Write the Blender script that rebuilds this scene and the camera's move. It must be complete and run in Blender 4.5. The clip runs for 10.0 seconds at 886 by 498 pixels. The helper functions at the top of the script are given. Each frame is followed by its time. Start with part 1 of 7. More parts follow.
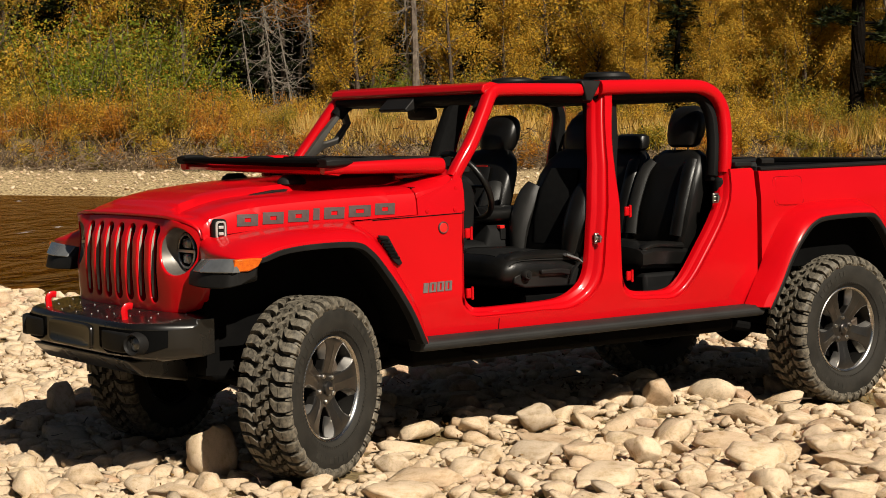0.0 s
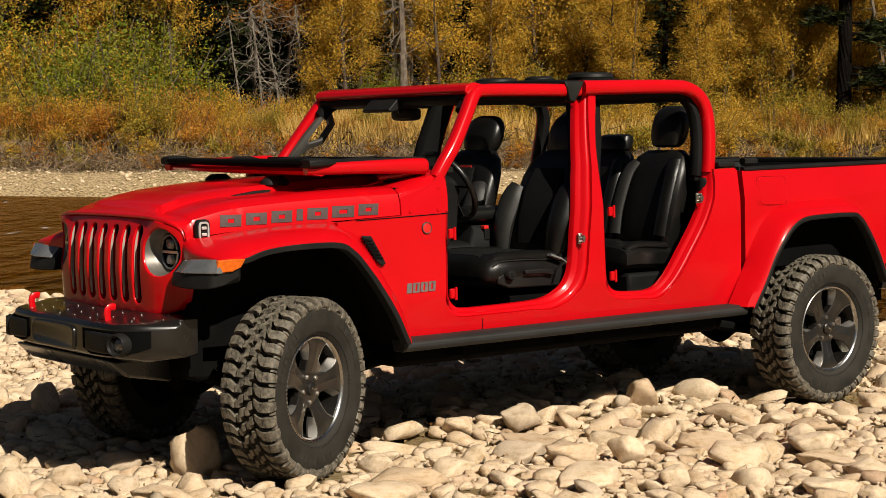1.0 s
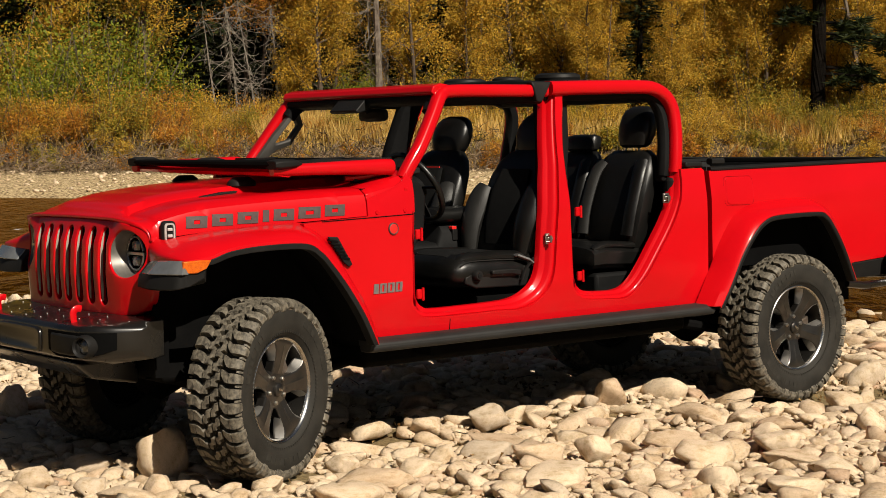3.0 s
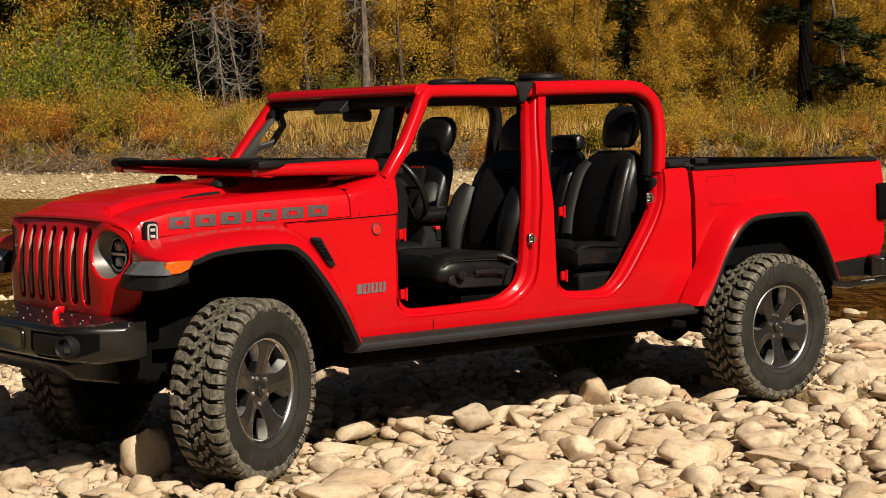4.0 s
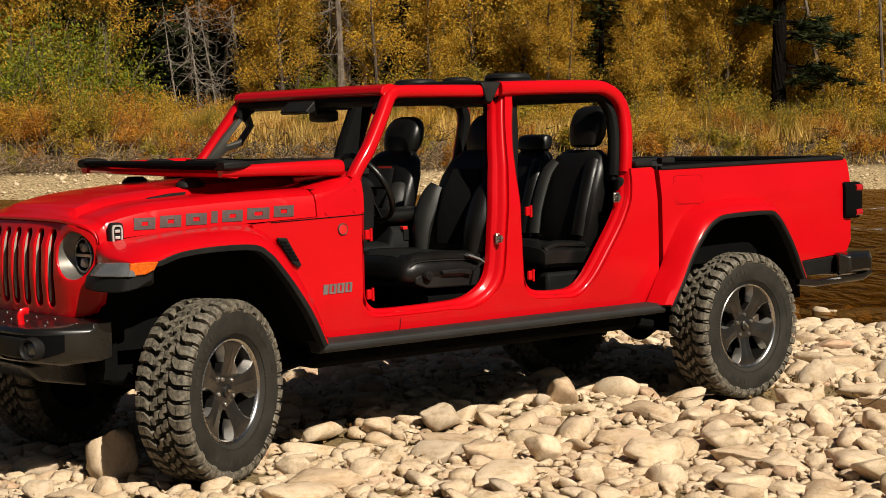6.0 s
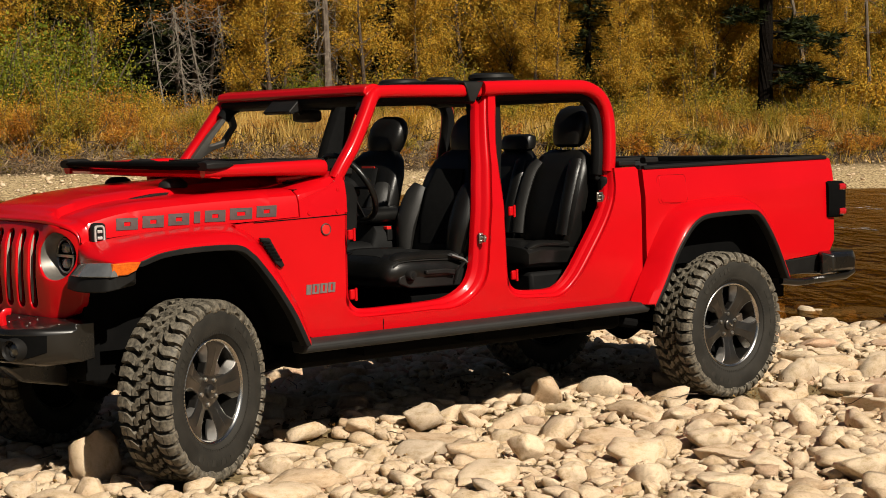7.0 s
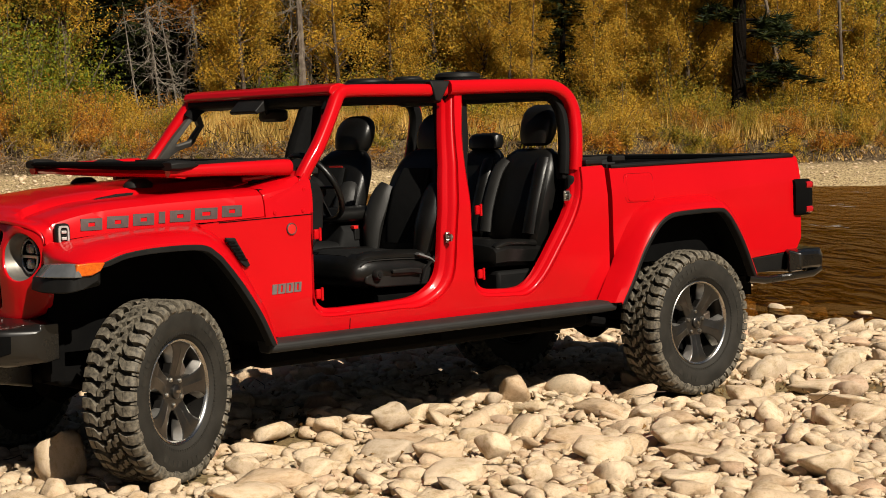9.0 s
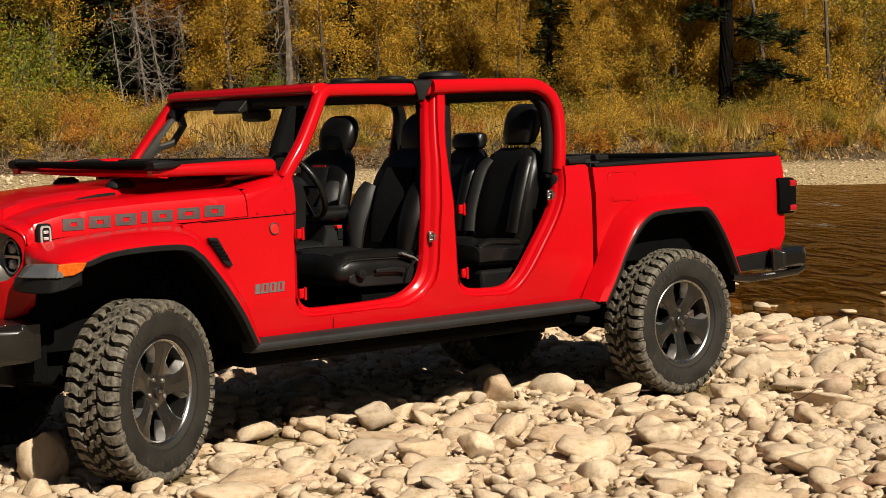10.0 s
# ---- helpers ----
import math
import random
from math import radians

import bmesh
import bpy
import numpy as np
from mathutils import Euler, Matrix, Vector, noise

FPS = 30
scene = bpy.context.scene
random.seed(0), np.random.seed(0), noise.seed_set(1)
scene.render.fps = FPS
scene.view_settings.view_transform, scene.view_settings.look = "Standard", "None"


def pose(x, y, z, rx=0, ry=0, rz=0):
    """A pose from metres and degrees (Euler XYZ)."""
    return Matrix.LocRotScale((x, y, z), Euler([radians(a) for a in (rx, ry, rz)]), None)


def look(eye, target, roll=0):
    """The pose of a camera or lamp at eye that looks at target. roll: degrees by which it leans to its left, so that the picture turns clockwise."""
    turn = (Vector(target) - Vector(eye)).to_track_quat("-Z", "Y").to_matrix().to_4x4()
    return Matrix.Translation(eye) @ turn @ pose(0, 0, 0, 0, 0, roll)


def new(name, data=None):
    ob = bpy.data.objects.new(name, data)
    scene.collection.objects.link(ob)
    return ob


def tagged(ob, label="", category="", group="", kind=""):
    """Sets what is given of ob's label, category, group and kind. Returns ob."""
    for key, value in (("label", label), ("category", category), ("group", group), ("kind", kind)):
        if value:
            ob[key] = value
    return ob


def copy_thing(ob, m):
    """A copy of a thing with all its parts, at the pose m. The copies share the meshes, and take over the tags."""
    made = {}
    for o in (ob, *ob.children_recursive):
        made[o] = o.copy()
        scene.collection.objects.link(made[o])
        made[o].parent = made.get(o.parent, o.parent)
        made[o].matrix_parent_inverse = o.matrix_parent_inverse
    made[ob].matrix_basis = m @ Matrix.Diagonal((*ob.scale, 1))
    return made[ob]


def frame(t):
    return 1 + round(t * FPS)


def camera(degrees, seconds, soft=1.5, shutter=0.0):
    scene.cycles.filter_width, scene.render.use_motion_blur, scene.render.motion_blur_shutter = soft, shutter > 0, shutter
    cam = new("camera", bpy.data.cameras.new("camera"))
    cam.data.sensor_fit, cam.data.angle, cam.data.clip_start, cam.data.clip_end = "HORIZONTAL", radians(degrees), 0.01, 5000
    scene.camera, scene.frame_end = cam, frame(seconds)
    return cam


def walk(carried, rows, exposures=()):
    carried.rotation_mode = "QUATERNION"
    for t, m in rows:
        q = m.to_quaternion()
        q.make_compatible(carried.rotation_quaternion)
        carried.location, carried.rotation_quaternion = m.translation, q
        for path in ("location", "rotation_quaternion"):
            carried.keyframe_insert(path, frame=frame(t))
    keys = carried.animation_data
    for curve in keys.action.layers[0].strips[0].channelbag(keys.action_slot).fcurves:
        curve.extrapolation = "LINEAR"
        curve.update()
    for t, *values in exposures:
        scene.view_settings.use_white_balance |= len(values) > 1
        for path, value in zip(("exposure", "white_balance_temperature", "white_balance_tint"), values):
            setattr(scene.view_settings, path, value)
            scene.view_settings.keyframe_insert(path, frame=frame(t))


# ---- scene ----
cam = camera(29.295, 10.0, soft=0.5)
# seconds, place in metres, turn in degrees
ROWS = [
    (0.0, -4.0915, -7.1130, 1.5345, 86.151, -0.321, -36.974),
    (0.5, -4.0843, -7.1236, 1.5354, 86.155, -0.294, -37.167),
    (1.0, -4.0770, -7.1341, 1.5361, 86.159, -0.266, -37.361),
    (1.5, -4.0696, -7.1445, 1.5369, 86.163, -0.236, -37.555),
    (2.0, -4.0621, -7.1548, 1.5375, 86.166, -0.206, -37.751),
    (2.5, -4.0546, -7.1649, 1.5382, 86.169, -0.174, -37.948),
    (3.0, -4.0469, -7.1749, 1.5387, 86.171, -0.142, -38.145),
    (3.5, -4.0391, -7.1849, 1.5392, 86.172, -0.109, -38.343),
    (4.0, -4.0313, -7.1947, 1.5397, 86.173, -0.074, -38.542),
    (4.5, -4.0233, -7.2044, 1.5401, 86.173, -0.039, -38.742),
    (5.0, -4.0153, -7.2139, 1.5405, 86.172, -0.003, -38.942),
    (5.5, -4.0072, -7.2234, 1.5408, 86.171, 0.035, -39.143),
    (6.0, -3.9989, -7.2327, 1.5410, 86.168, 0.073, -39.344),
    (6.5, -3.9906, -7.2420, 1.5412, 86.164, 0.112, -39.546),
    (7.0, -3.9822, -7.2511, 1.5414, 86.160, 0.152, -39.748),
    (7.5, -3.9737, -7.2601, 1.5415, 86.154, 0.193, -39.950),
    (8.0, -3.9651, -7.2690, 1.5416, 86.147, 0.234, -40.153),
    (8.5, -3.9564, -7.2778, 1.5416, 86.138, 0.277, -40.356),
    (9.0, -3.9476, -7.2864, 1.5415, 86.128, 0.320, -40.559),
    (9.5, -3.9387, -7.2950, 1.5414, 86.117, 0.365, -40.762),
    (10.0, -3.9297, -7.3034, 1.5412, 86.104, 0.410, -40.965),
]
walk(cam, [(t, pose(x, y, z, a, b, c)) for t, x, y, z, a, b, c in ROWS])

# ---- daylight ----
SUN_FROM = Vector((-0.11, -1.15, 1.00)).normalized()   # towards the sun
world = bpy.data.worlds.new("sky")
scene.world = world
world.use_nodes = True
wn = world.node_tree.nodes
sky = wn.new("ShaderNodeTexSky")
sky.sky_type = "NISHITA"
sky.sun_disc = False
sky.sun_elevation = math.asin(SUN_FROM.z)
sky.sun_rotation = math.atan2(SUN_FROM.x, SUN_FROM.y)
wn["Background"].inputs["Strength"].default_value = 0.013
world.node_tree.links.new(sky.outputs[0], wn["Background"].inputs["Color"])
sun_data = bpy.data.lights.new("sun", "SUN")
sun_data.energy = 5.0
sun_data.angle = radians(0.53)
sun_data.color = (1.0, 0.91, 0.77)
sun = new("sun", sun_data)
sun.matrix_world = look((2, -26, 24), Vector((2, -26, 24)) - SUN_FROM)
scene.view_settings.exposure = 0.38

# ---- materials ----
from mathutils.geometry import tessellate_polygon


def shade(name, base=(0.5, 0.5, 0.5), rough=0.5, metal=0.0, coat=0.0, spec=0.5):
    m = bpy.data.materials.new(name)
    m.use_nodes = True
    b = m.node_tree.nodes["Principled BSDF"]
    b.inputs["Base Color"].default_value = (*base, 1)
    b.inputs["Roughness"].default_value = rough
    b.inputs["Metallic"].default_value = metal
    b.inputs["Coat Weight"].default_value = coat
    b.inputs["Coat Roughness"].default_value = 0.04
    b.inputs["Specular IOR Level"].default_value = spec
    return m


def nodes_of(m):
    t = m.node_tree
    return t.nodes, t.links, t.nodes["Principled BSDF"]


def noise_tex(m, scale, detail=4, rough=0.6, source="Object"):
    n, l, _ = nodes_of(m)
    co = n.new("ShaderNodeTexCoord")
    t = n.new("ShaderNodeTexNoise")
    t.inputs["Scale"].default_value = scale
    t.inputs["Detail"].default_value = detail
    t.inputs["Roughness"].default_value = rough
    l.new(co.outputs[source], t.inputs["Vector"])
    return t


def ramp(m, fac, stops):
    n, l, _ = nodes_of(m)
    r = n.new("ShaderNodeValToRGB")
    e = r.color_ramp.elements
    while len(e) < len(stops):
        e.new(0.5)
    for k, (pos, col) in zip(e, stops):
        k.position = pos
        k.color = (*col, 1)
    l.new(fac, r.inputs[0])
    return r


def mix(m, fac, a, b, mode="MIX"):
    n, l, _ = nodes_of(m)
    x = n.new("ShaderNodeMix")
    x.data_type, x.blend_type = "RGBA", mode
    for sock, v in ((x.inputs[0], fac), (x.inputs[6], a), (x.inputs[7], b)):
        if hasattr(v, "is_output"):
            l.new(v, sock)
        elif isinstance(v, tuple):
            sock.default_value = (*v, 1)
        else:
            sock.default_value = v
    return x.outputs[2]


def bump(m, height, strength, distance=0.01):
    n, l, b = nodes_of(m)
    k = n.new("ShaderNodeBump")
    k.inputs["Strength"].default_value = strength
    k.inputs["Distance"].default_value = distance
    l.new(height, k.inputs["Height"])
    l.new(k.outputs[0], b.inputs["Normal"])


def colour(m, out):
    n, l, b = nodes_of(m)
    l.new(out, b.inputs["Base Color"])


def roughness(m, fac, lo, hi):
    n, l, b = nodes_of(m)
    r = n.new("ShaderNodeMapRange")
    r.inputs[3].default_value, r.inputs[4].default_value = lo, hi
    l.new(fac, r.inputs[0])
    l.new(r.outputs[0], b.inputs["Roughness"])


def mottled(name, a, b, scale, rough=(0.5, 0.7), bump_scale=60, bump_strength=0.2, dist=0.004, metal=0.0, spec=0.5, coat=0.0):
    """Two colours mixed by noise, with fine relief."""
    m = shade(name, a, rough[0], metal, coat, spec)
    t = noise_tex(m, scale)
    r = ramp(m, t.outputs["Fac"], [(0.3, a), (0.7, b)])
    colour(m, r.outputs[0])
    roughness(m, t.outputs["Fac"], *rough)
    f = noise_tex(m, bump_scale, 3)
    bump(m, f.outputs["Fac"], bump_strength, dist)
    return m


M = {}
# paint: a clear-coated red with a little orange peel and dust
m = shade("red_paint", (0.78, 0.004, 0.006), 0.38, 0.0, 0.55, 0.1)
t = noise_tex(m, 2.3)
colour(m, ramp(m, t.outputs["Fac"], [(0.3, (0.475, 0.0018, 0.005)), (0.75, (0.525, 0.0024, 0.006))]).outputs[0])
roughness(m, t.outputs["Fac"], 0.28, 0.40)
f = noise_tex(m, 420, 2)
bump(m, f.outputs["Fac"], 0.02, 0.001)
nodes_of(m)[2].inputs["Coat Roughness"].default_value = 0.09
M["red"] = m
M["black_plastic"] = mottled("black_plastic", (0.006, 0.006, 0.006), (0.013, 0.012, 0.011), 5, (0.45, 0.6), 500, 0.25, 0.001, spec=0.18)
M["black_steel"] = mottled("black_steel", (0.0045, 0.004, 0.0033), (0.009, 0.0075, 0.006), 4, (0.24, 0.32), 300, 0.06, 0.001, spec=0.7, coat=0.35)
M["rail_black"] = mottled("rail_black", (0.011, 0.011, 0.0105), (0.018, 0.0175, 0.0165), 6, (0.55, 0.7), 300, 0.25, 0.001, spec=0.35)
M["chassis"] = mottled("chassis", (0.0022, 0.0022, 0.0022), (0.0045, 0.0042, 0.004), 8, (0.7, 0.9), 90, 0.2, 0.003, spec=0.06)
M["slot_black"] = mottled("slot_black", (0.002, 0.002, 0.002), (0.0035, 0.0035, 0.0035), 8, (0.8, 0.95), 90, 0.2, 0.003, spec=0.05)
M["bedliner"] = mottled("bedliner", (0.012, 0.012, 0.012), (0.02, 0.02, 0.02), 30, (0.7, 0.9), 250, 0.5, 0.003, spec=0.3)
M["leather"] = mottled("leather", (0.0032, 0.0032, 0.003), (0.0065, 0.006, 0.0053), 6, (0.30, 0.40), 260, 0.3, 0.002, spec=0.36)
# lighter copy of the leather, for sunlight on bolsters and for the seams
M["lit_and_seam"] = mottled("lit_and_seam_leather", (0.011, 0.0107, 0.010), (0.019, 0.0182, 0.0168), 8, (0.45, 0.55), 220, 0.35, 0.002, spec=0.3)
M["cloth"] = mottled("cloth", (0.0035, 0.0035, 0.0035), (0.0065, 0.0065, 0.0065), 40, (0.8, 0.95), 400, 0.4, 0.002, spec=0.15)
M["padding"] = mottled("padding", (0.003, 0.003, 0.003), (0.006, 0.006, 0.006), 12, (0.6, 0.8), 300, 0.3, 0.002, spec=0.15)
M["rubber"] = mottled("tyre_rubber", (0.024, 0.021, 0.017), (0.195, 0.169, 0.126), 46, (0.50, 0.75), 160, 0.5, 0.003, spec=0.45)
M["sidewall"] = mottled("tyre_sidewall", (0.014, 0.013, 0.011), (0.032, 0.029, 0.024), 7, (0.6, 0.8), 200, 0.25, 0.002, spec=0.2)
M["dark_alloy"] = mottled("dark_alloy", (0.055, 0.051, 0.047), (0.085, 0.078, 0.070), 14, (0.26, 0.36), 300, 0.08, 0.001, metal=0.85, coat=0.4)
M["bright_alloy"] = mottled("bright_alloy", (0.50, 0.49, 0.47), (0.62, 0.61, 0.58), 16, (0.18, 0.32), 400, 0.06, 0.001, metal=1.0)
M["machined"] = mottled("machined_alloy", (0.40, 0.385, 0.36), (0.52, 0.50, 0.47), 16, (0.36, 0.46), 400, 0.06, 0.001, metal=0.9)
M["steel"] = mottled("steel", (0.42, 0.41, 0.39), (0.55, 0.53, 0.50), 20, (0.22, 0.4), 300, 0.1, 0.001, metal=1.0)
M["barrel_grey"] = mottled("barrel_grey", (0.055, 0.052, 0.047), (0.085, 0.080, 0.072), 14, (0.24, 0.34), 300, 0.08, 0.001, metal=0.9)
M["tyre_letter"] = mottled("tyre_letter", (0.017, 0.016, 0.013), (0.034, 0.031, 0.026), 20, (0.6, 0.8), 200, 0.2, 0.001, spec=0.2)
M["brake_steel"] = mottled("brake_steel", (0.16, 0.12, 0.09), (0.28, 0.24, 0.20), 12, (0.35, 0.5), 200, 0.1, 0.001, metal=0.8)
M["silver"] = mottled("silver", (0.42, 0.41, 0.39), (0.6, 0.58, 0.55), 30, (0.3, 0.4), 200, 0.05, 0.001, metal=0.3)
M["decal"] = mottled("grey_decal", (0.040, 0.022, 0.020), (0.062, 0.036, 0.033), 30, (0.5, 0.65), 300, 0.05, 0.001)
M["badge"] = mottled("grey_badge", (0.14, 0.13, 0.125), (0.20, 0.18, 0.17), 40, (0.35, 0.5), 300, 0.05, 0.001, metal=0.3)
M["bezel"] = mottled("grey_bezel", (0.15, 0.14, 0.125), (0.20, 0.185, 0.165), 30, (0.38, 0.5), 200, 0.05, 0.001, metal=0.5)
M["slot_grey"] = mottled("slot_grey", (0.28, 0.25, 0.21), (0.38, 0.34, 0.29), 20, (0.3, 0.45), 200, 0.05, 0.001, metal=0.2)
M["belt"] = mottled("belt_webbing", (0.10, 0.10, 0.10), (0.15, 0.15, 0.15), 60, (0.7, 0.9), 500, 0.4, 0.001)
M["red_plastic"] = mottled("red_plastic", (0.60, 0.012, 0.010), (0.68, 0.016, 0.012), 20, (0.35, 0.5), 300, 0.05, 0.001)
M["amber"] = mottled("amber_lens", (0.50, 0.075, 0.004), (0.72, 0.14, 0.006), 60, (0.08, 0.15), 180, 0.5, 0.003, coat=1.0)
M["tail_red"] = mottled("tail_lens", (0.35, 0.006, 0.01), (0.45, 0.01, 0.012), 60, (0.08, 0.15), 180, 0.4, 0.003, coat=1.0)
M["smoke"] = mottled("smoked_lens", (0.008, 0.008, 0.009), (0.012, 0.011, 0.012), 20, (0.06, 0.12), 120, 0.08, 0.002, coat=1.0)
M["dark_glass"] = mottled("tinted_glass", (0.004, 0.005, 0.005), (0.006, 0.007, 0.007), 8, (0.03, 0.08), 50, 0.01, 0.001, coat=1.0)
M["trim_grey"] = mottled("trim_grey", (0.040, 0.037, 0.033), (0.060, 0.055, 0.048), 15, (0.45, 0.6), 300, 0.15, 0.001)
M["lamp_clear"] = mottled("lamp_clear", (0.16, 0.168, 0.175), (0.26, 0.268, 0.275), 9, (0.08, 0.14), 30, 0.05, 0.002, metal=0.4, coat=1.0)
M["lamp_grey"] = mottled("lamp_reflector", (0.10, 0.105, 0.11), (0.30, 0.31, 0.32), 60, (0.12, 0.25), 150, 0.3, 0.003, metal=0.6, coat=1.0)


# ---- building helpers ----
def link_mesh(name, bm, material, smooth=40):
    me = bpy.data.meshes.new(name)
    bmesh.ops.recalc_face_normals(bm, faces=bm.faces[:])
    bm.to_mesh(me)
    bm.free()
    for mat in (material if isinstance(material, (list, tuple)) else [material]):
        me.materials.append(mat)
    if smooth:
        me.shade_smooth()
        me.set_sharp_from_angle(angle=radians(smooth))
    return new(name, me)


def part(name, bm, material, parent, label="", bevel=0.0, segments=2, smooth=40):
    ob = link_mesh(name, bm, material, smooth)
    ob.parent = parent
    if label:
        tagged(ob, label)
    if bevel:
        k = ob.modifiers.new("edge", "BEVEL")
        k.width, k.segments, k.limit_method, k.angle_limit = bevel, segments, "ANGLE", radians(38)
        k.use_clamp_overlap = True
        w = ob.modifiers.new("normals", "WEIGHTED_NORMAL")
        w.keep_sharp = True
    return ob


def empty(name, at=None, **tags):
    ob = new(name)
    ob.empty_display_size = 0.2
    if at is not None:
        ob.matrix_basis = at
    return tagged(ob, **tags)


def add_box(bm, x0, x1, y0, y1, z0, z1, m=None):
    c = [(x, y, z) for x in (x0, x1) for y in (y0, y1) for z in (z0, z1)]
    vs = [bm.verts.new(m @ Vector(p) if m else p) for p in c]
    for f in ((0, 1, 3, 2), (4, 6, 7, 5), (0, 4, 5, 1), (2, 3, 7, 6), (0, 2, 6, 4), (1, 5, 7, 3)):
        bm.faces.new([vs[i] for i in f])
    return vs


def box(x0, x1, y0, y1, z0, z1, m=None):
    bm = bmesh.new()
    add_box(bm, x0, x1, y0, y1, z0, z1, m)
    return bm


def add_loft(bm, rings, closed=True, caps=True, loop=False):
    """Skin rings of equal length; closed: each ring closes on itself."""
    vs = [[bm.verts.new(p) for p in ring] for ring in rings]
    n = len(rings[0])
    pairs = list(zip(vs, vs[1:])) + ([(vs[-1], vs[0])] if loop else [])
    for a, b in pairs:
        for i in range(n if closed else n - 1):
            j = (i + 1) % n
            bm.faces.new((a[i], a[j], b[j], b[i]))
    if closed and caps and not loop:
        bm.faces.new(vs[0][::-1])
        bm.faces.new(vs[-1])
    return vs


def loft(rings, closed=True, caps=True, loop=False):
    bm = bmesh.new()
    add_loft(bm, rings, closed, caps, loop)
    return bm


def prism(outline, y0, y1, bow=None, cuts=()):
    """A plate with its outline in x and z, between y0 and y1; bow(x, z) shifts it in y; cuts are heights at which it is split."""
    bm = bmesh.new()
    vs = [bm.verts.new((x, 0, z)) for x, z in outline]
    for tri in tessellate_polygon([[Vector((x, z, 0)) for x, z in outline]]):
        bm.faces.new([vs[i] for i in tri])
    for z in cuts:
        bmesh.ops.bisect_plane(bm, geom=bm.verts[:] + bm.edges[:] + bm.faces[:], plane_co=(0, 0, z), plane_no=(0, 0, 1))
    bmesh.ops.recalc_face_normals(bm, faces=bm.faces[:])
    out = bmesh.ops.extrude_face_region(bm, geom=bm.faces[:])
    far = {v for v in out["geom"] if isinstance(v, bmesh.types.BMVert)}
    for v in bm.verts:
        v.co.y = (y1 if v in far else y0) + (bow(v.co.x, v.co.z) if bow else 0)
    return bm


def spline(points, steps=6):
    """Catmull-Rom through points of any dimension."""
    p = [np.array(q, float) for q in points]
    p = [2 * p[0] - p[1]] + p + [2 * p[-1] - p[-2]]
    out = []
    for a, b, c, d in zip(p, p[1:], p[2:], p[3:]):
        for i in range(steps):
            u = i / steps
            out.append(0.5 * ((2 * b) + (c - a) * u + (2 * a - 5 * b + 4 * c - d) * u * u + (3 * b - a - 3 * c + d) * u ** 3))
    return out + [p[-2]]


def add_tube(bm, path, radius, sides=8, flat=(1.0, 1.0), up=(0, 0, 1), caps=True, power=1.0):
    """Sweep a round (or squarish, power < 1) section along a path; radius: a number or one per point."""
    pts = [Vector(q) for q in path]
    rings = []
    for i, q in enumerate(pts):
        d = (pts[min(i + 1, len(pts) - 1)] - pts[max(i - 1, 0)]).normalized()
        s = d.cross(Vector(up))
        s = s.normalized() if s.length > 1e-4 else Vector((1, 0, 0))
        u = s.cross(d)
        r = radius[i] if hasattr(radius, "__len__") else radius
        ring = []
        for k in range(sides):
            a = 2 * math.pi * (k + 0.5) / sides
            c, e = math.cos(a), math.sin(a)
            c, e = math.copysign(abs(c) ** power, c), math.copysign(abs(e) ** power, e)
            ring.append(q + s * (c * r * flat[0]) + u * (e * r * flat[1]))
        rings.append(ring)
    add_loft(bm, rings, True, caps)


def tube(path, radius, sides=8, **k):
    bm = bmesh.new()
    add_tube(bm, path, radius, sides, **k)
    return bm


def lathe(profile, steps=48, axis="Y", caps=False):
    """Spin a profile of (radius, along) round an axis."""
    rings = []
    for i in range(steps):
        a = 2 * math.pi * i / steps
        c, s = math.cos(a), math.sin(a)
        rings.append([{"Y": (r * c, h, r * s), "Z": (r * c, r * s, h), "X": (h, r * c, r * s)}[axis] for r, h in profile])
    return loft(rings, closed=False, loop=True)


def squarish(cx, cy, cz, w, h, sides=16, power=0.55, plane="XY"):
    """A rounded-rectangle ring."""
    out = []
    for k in range(sides):
        a = 2 * math.pi * (k + 0.5) / sides
        c, s = math.cos(a), math.sin(a)
        c, s = math.copysign(abs(c) ** power, c) * w, math.copysign(abs(s) ** power, s) * h
        out.append({"XY": (cx + c, cy + s, cz), "XZ": (cx + c, cy, cz + s), "YZ": (cx, cy + c, cz + s)}[plane])
    return out

# ---- the land: one sheet from the cobble bar over the river to the wooded hill ----
EYE = Vector((-4.02, -7.20))
AHEAD, ACROSS = Vector((0.629, 0.777)), Vector((0.777, -0.629))
WATER = -0.13


def to_uv(x, y):
    d = Vector((x, y)) - EYE
    return d.dot(AHEAD), d.dot(ACROSS)


def to_xy(u, v):
    p = EYE + AHEAD * u + ACROSS * v
    return p.x, p.y


def near_shore(v):
    return 16.2 - 0.38 * v - 1.3 * step(2.5, 6.0, v) + 0.5 * math.sin(v * 0.7) + 0.25 * math.sin(v * 1.9 + 1) if -40 < v < 40 else 16.2 - 0.38 * math.copysign(40, v)


def far_shore(v):
    v = max(-90, min(90, v))
    return 49.5 + 0.30 * v + 0.8 * math.sin(v * 0.23) + 0.4 * math.sin(v * 0.8)


def step(a, b, x):
    t = min(1, max(0, (x - a) / (b - a)))
    return t * t * (3 - 2 * t)


